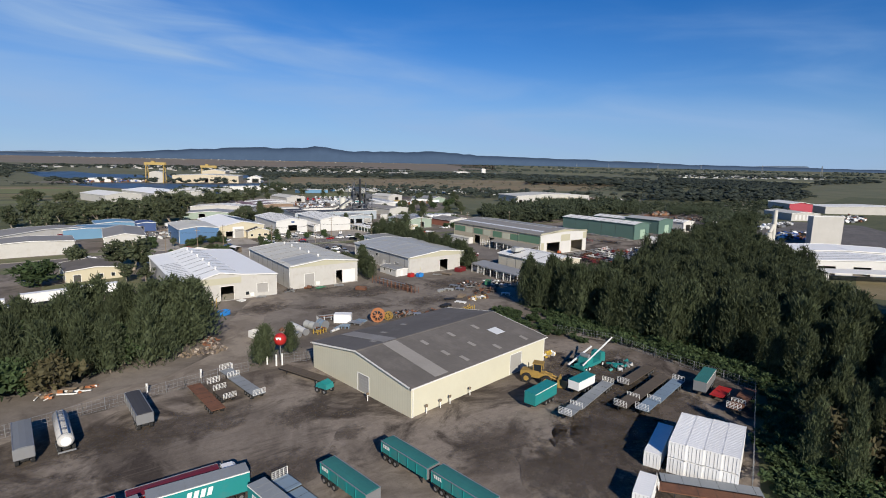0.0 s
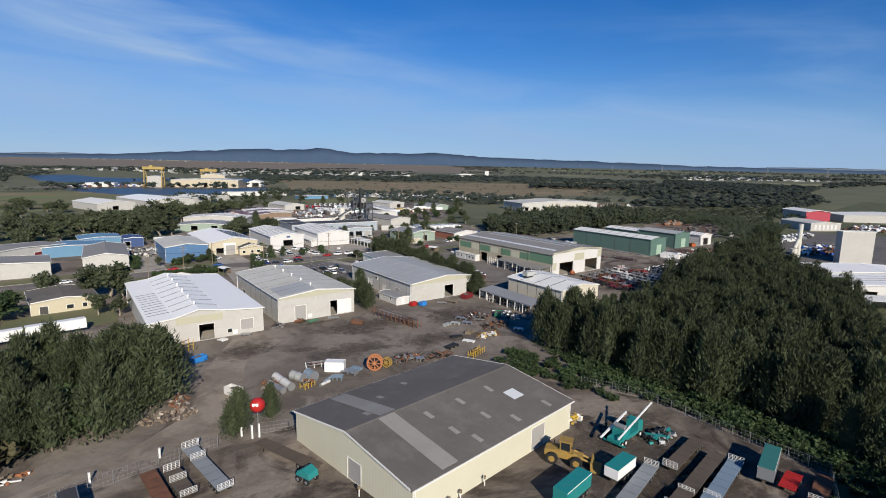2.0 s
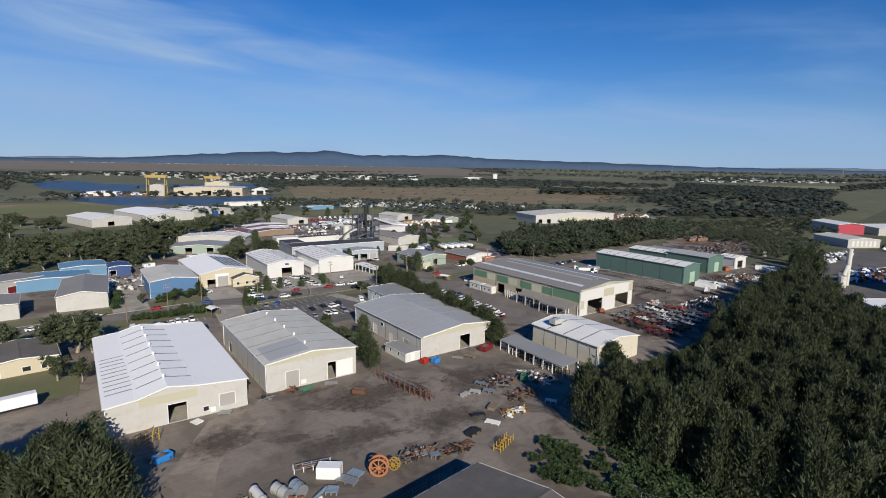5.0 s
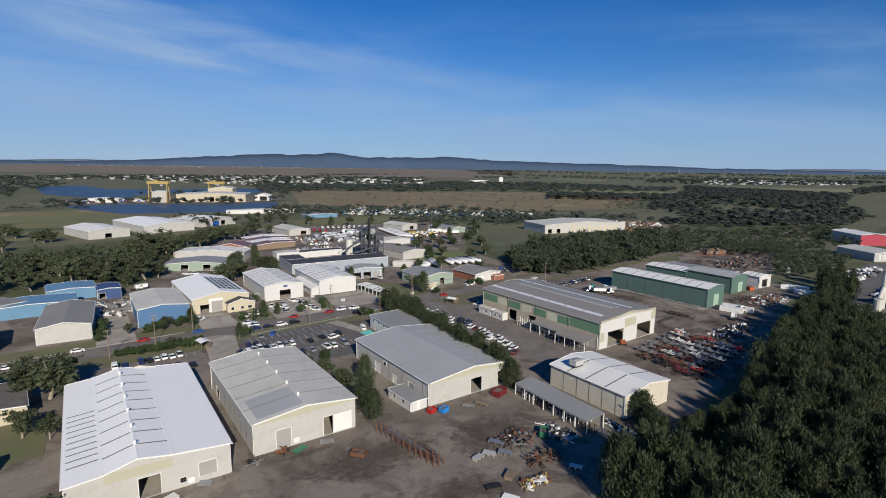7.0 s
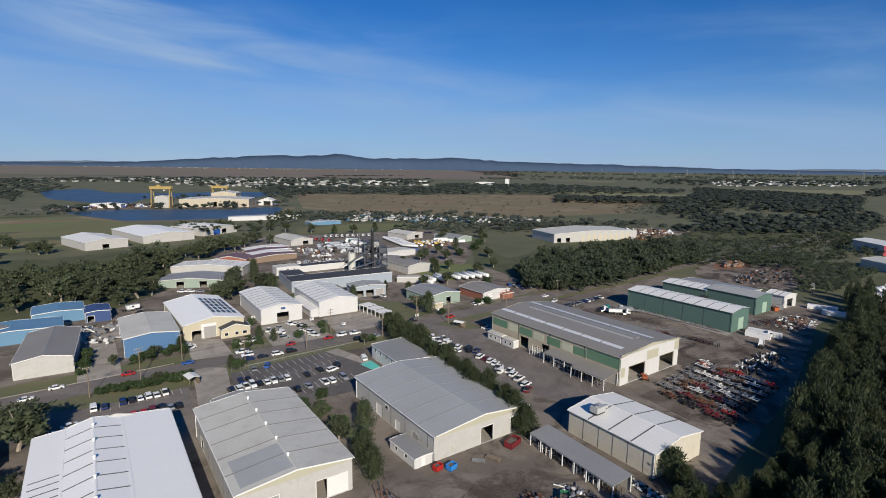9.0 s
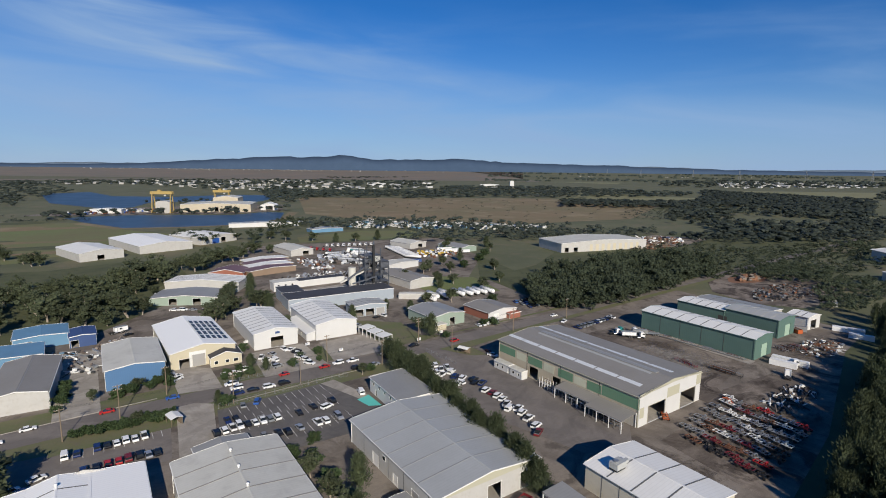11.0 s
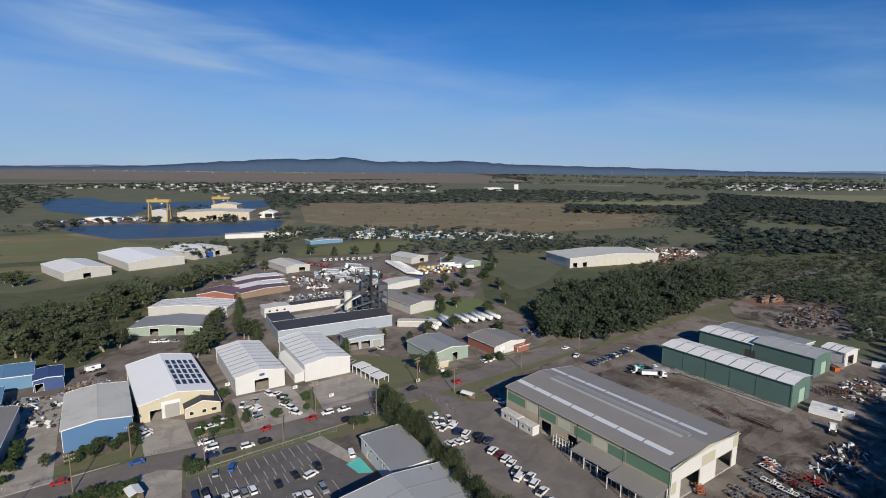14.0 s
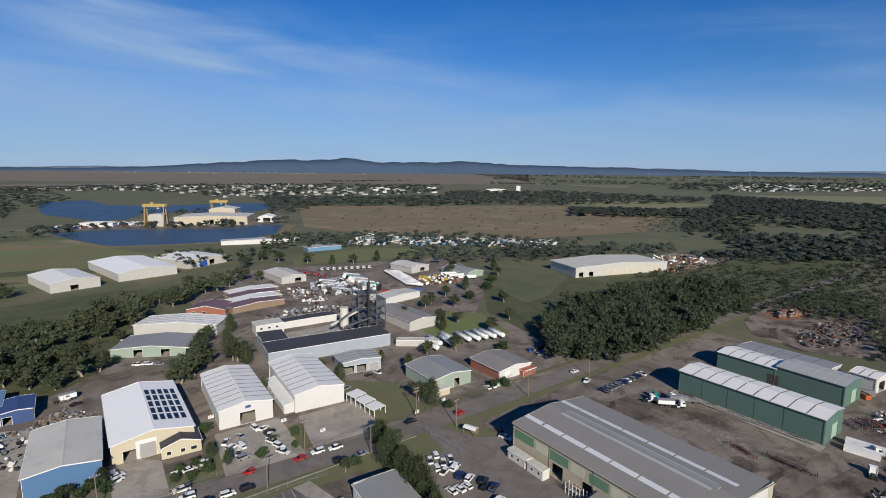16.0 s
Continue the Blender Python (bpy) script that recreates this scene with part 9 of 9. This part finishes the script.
def loader(label, x, y, rz, mat="mustard"):
    """A big wheel loader along local x, with its fork frame to +x."""
    t = thing("wheel_loader", label, "loader", at(x, y, rz, 0.05), "loaders")
    part("rear_body", Geo().prism([(-3.6, 1.0), (-0.3, 1.0), (-0.3, 2.2), (-1.4, 2.3), (-3.6, 2.0)], -0.95, 0.95), mat, t)
    part("front_frame", Geo().prism([(-0.3, 0.9), (2.0, 0.9), (2.0, 1.7), (0.2, 1.9), (-0.3, 1.9)], -0.7, 0.7), mat, t)
    part("cab_glass", Geo().box(-1.3, 0.2, -0.75, 0.75, 2.2, 3.5), "glass", t)
    part("cab_roof", Geo().box(-1.5, 0.4, -0.9, 0.9, 3.5, 3.68), mat, t)
    for xx in (-1.3, 0.2):
        for yy in (-0.75, 0.75):
            part("cab_post", Geo().box(xx - 0.07, xx + 0.07, yy - 0.07, yy + 0.07, 2.2, 3.5), mat, t)
    for yy in (-0.55, 0.55):
        part("lift_arm", Geo().rod((0.6, yy, 1.9), (3.4, yy, 0.9), 0.16, 6), mat, t)
    part("bucket", Geo().prism([(3.3, 0.1), (4.7, 0.1), (4.7, 0.2), (3.6, 0.4), (3.4, 1.5), (3.2, 1.5)], -1.5, 1.5), mat, t)
    part("exhaust", Geo().rod((-2.4, 0.3, 2.1), (-2.4, 0.3, 3.2), 0.08, 6), "dark_metal", t)
    for xx in (-2.4, 1.2):
        for yy in (-1.2, 1.2):
            wheel(t, xx, yy, 0.88, 0.6, mat)


loader("worn mustard yellow wheel loader beside the cream shed", 50.4, 28.4, -60)
loader("yellow wheel loader at the plant", 150.5, 274, 20, "yellow")


def crane_truck(label, x, y, rz):
    """A teal mobile crane with two white booms laid up at an angle."""
    t = thing("crane_truck", label, "crane", at(x, y, rz, 0.05), "mobile cranes")
    part("chassis", Geo().box(-3.5, 4.0, -1.1, 1.1, 0.7, 1.3), "teal", t)
    part("cab", Geo().prism([(2.4, 1.3), (4.1, 1.3), (4.0, 2.4), (3.6, 2.8), (2.4, 2.8)], -1.05, 1.05), "teal", t)
    part("cab_glass", Geo().box(4.02, 4.08, -0.9, 0.9, 1.8, 2.5), "glass", t)
    part("turret", Geo().box(-2.2, -0.2, -1.0, 1.0, 1.3, 2.6), "teal", t)
    part("counterweight", Geo().rod((-1.6, -0.9, 2.9), (-1.6, 0.9, 2.9), 0.45, 12), "grey", t)
    part("boom", Geo().box(0, 8.0, -0.13, 0.13, -0.13, 0.13, Matrix.Translation((-4.6, 1.6, 1.3)) @ Matrix.Rotation(radians(-14), 4, "Y")), "white", t)
    part("boom", Geo().box(0, 9.4, -0.1, 0.1, -0.1, 0.1, Matrix.Translation((-3.6, -0.9, 1.6)) @ Matrix.Rotation(radians(-26), 4, "Y") @ Matrix.Rotation(-0.1, 4, "Z")), "white", t)
    for xx in (-2.8, -1.6, 3.0):
        for yy in (-1.05, 1.05):
            wheel(t, xx, yy, 0.5, 0.4, "white")
    part("outrigger", Geo().box(-3.4, -3.1, -1.9, 1.9, 0.5, 0.7), "teal", t)


crane_truck("teal mobile crane with two raised white booms", 63.4, 27.2, 4)
heap("crates and goods by the fence corner", 61.5, 37.0, 2.6, 1.4, 1.4, 40, ("yellow", "timber", "plastic_white"), 41, "crate_stack", (0.4, 0.7), 0.1)
heap("machine parts beside the teal crane", 69.0, 24.0, 3.4, 1.6, 1.2, 60, ("teal", "dark_metal", "steel"), 42, "machine_parts", (0.3, 0.8), 0.5)
crate = thing("teal_machine", "low teal machine on the end of a trailer", "machine", at(15.6, 49.5, -70, 0.05), "machines")
part("body", Geo().prism([(0, 0.9), (2.6, 0.9), (2.4, 1.7), (1.2, 2.1), (0.3, 1.6)], -0.9, 0.9), "teal", crate)
for xx in (0.5, 2.1):
    for yy in (-0.85, 0.85):
        wheel(crate, xx, yy, 0.45, 0.35)


def sign_balloon(label, x, y):
    s = thing("round_sign", label, "sign", at(x, y, -36, 0.05), "signs")
    part("ball", Geo().ball((0, 0, 4.3), 1.25, 16, 10), "red", s, smooth=True)
    part("pole", Geo().rod((0, 0, 0), (0, 0, 3.8), 0.1, 8), "steel", s)
    part("band", Geo().box(-0.5, 0.5, -1.17, -1.08, 4.5, 5.0), "white_trim", s)


sign_balloon("large red ball sign on a post", 15.0, 66.9)
for i, (x, y) in enumerate(((13.2, 64.4), (14.3, 64.2), (12.0, 66.2), (-9, 66), (0, 67.2), (5.4, 66.8))):
    b = thing("marker_post", "white painted post by the track", "post", at(x, y, 5, 0.05), "white posts")
    part("shaft", Geo().box(-0.13, 0.13, -0.13, 0.13, 0, 1.5 if i > 1 else 2.2), "white_trim", b)
    part("cap", Geo().box(-0.16, 0.16, -0.16, 0.16, 1.5 if i > 1 else 2.2, 1.56 if i > 1 else 2.28), "white_trim", b)
for i, (x, y) in enumerate(((20.4, 40.6), (26.0, 31.2), (29.0, 31.4), (31.2, 31.6), (36.0, 32.0))):
    b = thing("wall_tap", "small white pipe stand by the cream wall", "fitting", at(x, y, 10 * i, 0.05), "wall fittings")
    part("pipe", Geo().rod((0, 0, 0), (0, 0, 1.3), 0.08, 6), "white_trim", b)
    part("head", Geo().box(-0.2, 0.2, -0.14, 0.14, 1.1, 1.45), "timber", b)
for i, (x, y) in enumerate(((77.0, 254.0), (97.0, 236.5), (62.0, 224.2), (105.5, 222.2), (137.5, 214.5), (150.5, 216.8), (176, 214.6))):
    b = thing("street_sign", "small white sign board on two posts", "sign", at(x, y, 5, 0.05), "signs")
    part("board", Geo().box(-0.9, 0.9, -0.04, 0.04, 0.9, 2.0), "white_trim", b)
    for xx in (-0.8, 0.8):
        part("post", Geo().rod((xx, 0.06, 0), (xx, 0.06, 2.0), 0.04, 5), "steel", b)
    for k in range(2):
        part("writing_bar", Geo().box(-0.7, 0.6 - 0.3 * k, -0.06, -0.041, 1.65 - 0.35 * k, 1.8 - 0.35 * k), "navy", b)
t = thing("dust_pipework", "tall grey duct and hopper behind the wood", "ductwork", at(294, 76, 0, 0.05), "industrial plant")
part("stack", Geo().rod((0, 0, 0), (0, 0, 17), 1.1, 12), "roof_pale", t)
part("elbow", Geo().rod((-1, 0, 9), (-5, 0, 5), 0.9, 10), "roof_pale", t)
part("hopper", Geo().rod((-6, 0, 0), (-6, 0, 5), 1.6, 12), "roof_pale", t)
sheet("pool", [(97.6, 173), (97.6, 182), (93, 181), (94, 175)], 0.14, material("turquoise awning", (0.12, 0.55, 0.48), 0.6, amount=0.2), "turquoise shade sail beside the office", "awning")

# long steel stock beside the green shed
stock = thing("steel_stock", "long pale steel lengths stacked along the green shed", "steel stock", at(229.6, 123.5, 1.5, 0.05), "steel stock")
for i in range(5):
    part("bearer", Geo().box(-0.9, 0.9, 2 + 11 * i, 2.25 + 11 * i, 0, 0.3), "timber", stock)
for i in range(6):
    part("steel_length", Geo().box(-0.85 + 0.29 * i, -0.66 + 0.29 * i, 0.6 * (i % 3), 47 - 0.8 * (i % 2), 0.3, 0.55), ("steel", "roof_pale", "rust")[i % 3], stock)
# roof plant on the white shed by the trees
unit = thing("roof_plant", "pale grey air handling unit on the white roof", "air unit", at(118.2, 101.5, 0, 7.0), "roof plant")
part("casing", Geo().box(0, 3.2, 0, 2.2, 0.1, 1.5), "roof_zinc", unit)
part("duct", Geo().box(3.2, 5.0, 0.6, 1.5, 0.3, 1.0), "roof_zinc", unit)
part("fan_cowl", Geo().rod((1.0, 1.1, 1.5), (1.0, 1.1, 1.85), 0.6, 12), "steel", unit)
part("stand", Geo().box(0.1, 3.1, 0.1, 2.1, -0.3, 0.1), "dark_metal", unit)

heap("crowded trucks and trailers at the depot", 198, 414, 24, 30, 2.4, 230, ("white", "silver", "dark_metal", "grey", "plastic_white", "scrap"), 61, "depot_stock", (1.2, 2.8), 0.05)
heap("parked machines and goods behind the depot shed", 262, 388, 22, 16, 2.0, 110, ("white", "grey", "dark_metal", "yellow", "rust"), 62, "depot_stock", (1.0, 2.4), 0.05)
heap("stacked goods beside the far warehouse", 482, 322, 34, 20, 1.0, 200, ("timber", "rust", "scrap", "plastic_white"), 63, "stock_rows", (1.0, 2.6), 0.2)
heap("goods and wrecks in the western yards", 22, 270, 14, 14, 1.3, 120, ("scrap", "dark_metal", "plastic_white", "grey"), 64, "scrap_heap", (0.4, 1.2), 0.3)

heap("white vans and goods in the far yard", 372, 104, 34, 5, 1.6, 110, ("white", "plastic_white", "grey", "dark_metal"), 65, "yard_stock", (1.0, 2.4), 0.0)
heap("dark machines and bins round the white block", 330, 76, 24, 10, 1.8, 120, ("dark_metal", "grey", "blue", "rust", "white"), 66, "yard_stock", (0.8, 2.2), 0.2)
heap("trailers and goods beside the far warehouses", 470, 88, 40, 10, 1.8, 120, ("white", "rust", "grey", "dark_metal"), 67, "yard_stock", (1.2, 2.8), 0.05)


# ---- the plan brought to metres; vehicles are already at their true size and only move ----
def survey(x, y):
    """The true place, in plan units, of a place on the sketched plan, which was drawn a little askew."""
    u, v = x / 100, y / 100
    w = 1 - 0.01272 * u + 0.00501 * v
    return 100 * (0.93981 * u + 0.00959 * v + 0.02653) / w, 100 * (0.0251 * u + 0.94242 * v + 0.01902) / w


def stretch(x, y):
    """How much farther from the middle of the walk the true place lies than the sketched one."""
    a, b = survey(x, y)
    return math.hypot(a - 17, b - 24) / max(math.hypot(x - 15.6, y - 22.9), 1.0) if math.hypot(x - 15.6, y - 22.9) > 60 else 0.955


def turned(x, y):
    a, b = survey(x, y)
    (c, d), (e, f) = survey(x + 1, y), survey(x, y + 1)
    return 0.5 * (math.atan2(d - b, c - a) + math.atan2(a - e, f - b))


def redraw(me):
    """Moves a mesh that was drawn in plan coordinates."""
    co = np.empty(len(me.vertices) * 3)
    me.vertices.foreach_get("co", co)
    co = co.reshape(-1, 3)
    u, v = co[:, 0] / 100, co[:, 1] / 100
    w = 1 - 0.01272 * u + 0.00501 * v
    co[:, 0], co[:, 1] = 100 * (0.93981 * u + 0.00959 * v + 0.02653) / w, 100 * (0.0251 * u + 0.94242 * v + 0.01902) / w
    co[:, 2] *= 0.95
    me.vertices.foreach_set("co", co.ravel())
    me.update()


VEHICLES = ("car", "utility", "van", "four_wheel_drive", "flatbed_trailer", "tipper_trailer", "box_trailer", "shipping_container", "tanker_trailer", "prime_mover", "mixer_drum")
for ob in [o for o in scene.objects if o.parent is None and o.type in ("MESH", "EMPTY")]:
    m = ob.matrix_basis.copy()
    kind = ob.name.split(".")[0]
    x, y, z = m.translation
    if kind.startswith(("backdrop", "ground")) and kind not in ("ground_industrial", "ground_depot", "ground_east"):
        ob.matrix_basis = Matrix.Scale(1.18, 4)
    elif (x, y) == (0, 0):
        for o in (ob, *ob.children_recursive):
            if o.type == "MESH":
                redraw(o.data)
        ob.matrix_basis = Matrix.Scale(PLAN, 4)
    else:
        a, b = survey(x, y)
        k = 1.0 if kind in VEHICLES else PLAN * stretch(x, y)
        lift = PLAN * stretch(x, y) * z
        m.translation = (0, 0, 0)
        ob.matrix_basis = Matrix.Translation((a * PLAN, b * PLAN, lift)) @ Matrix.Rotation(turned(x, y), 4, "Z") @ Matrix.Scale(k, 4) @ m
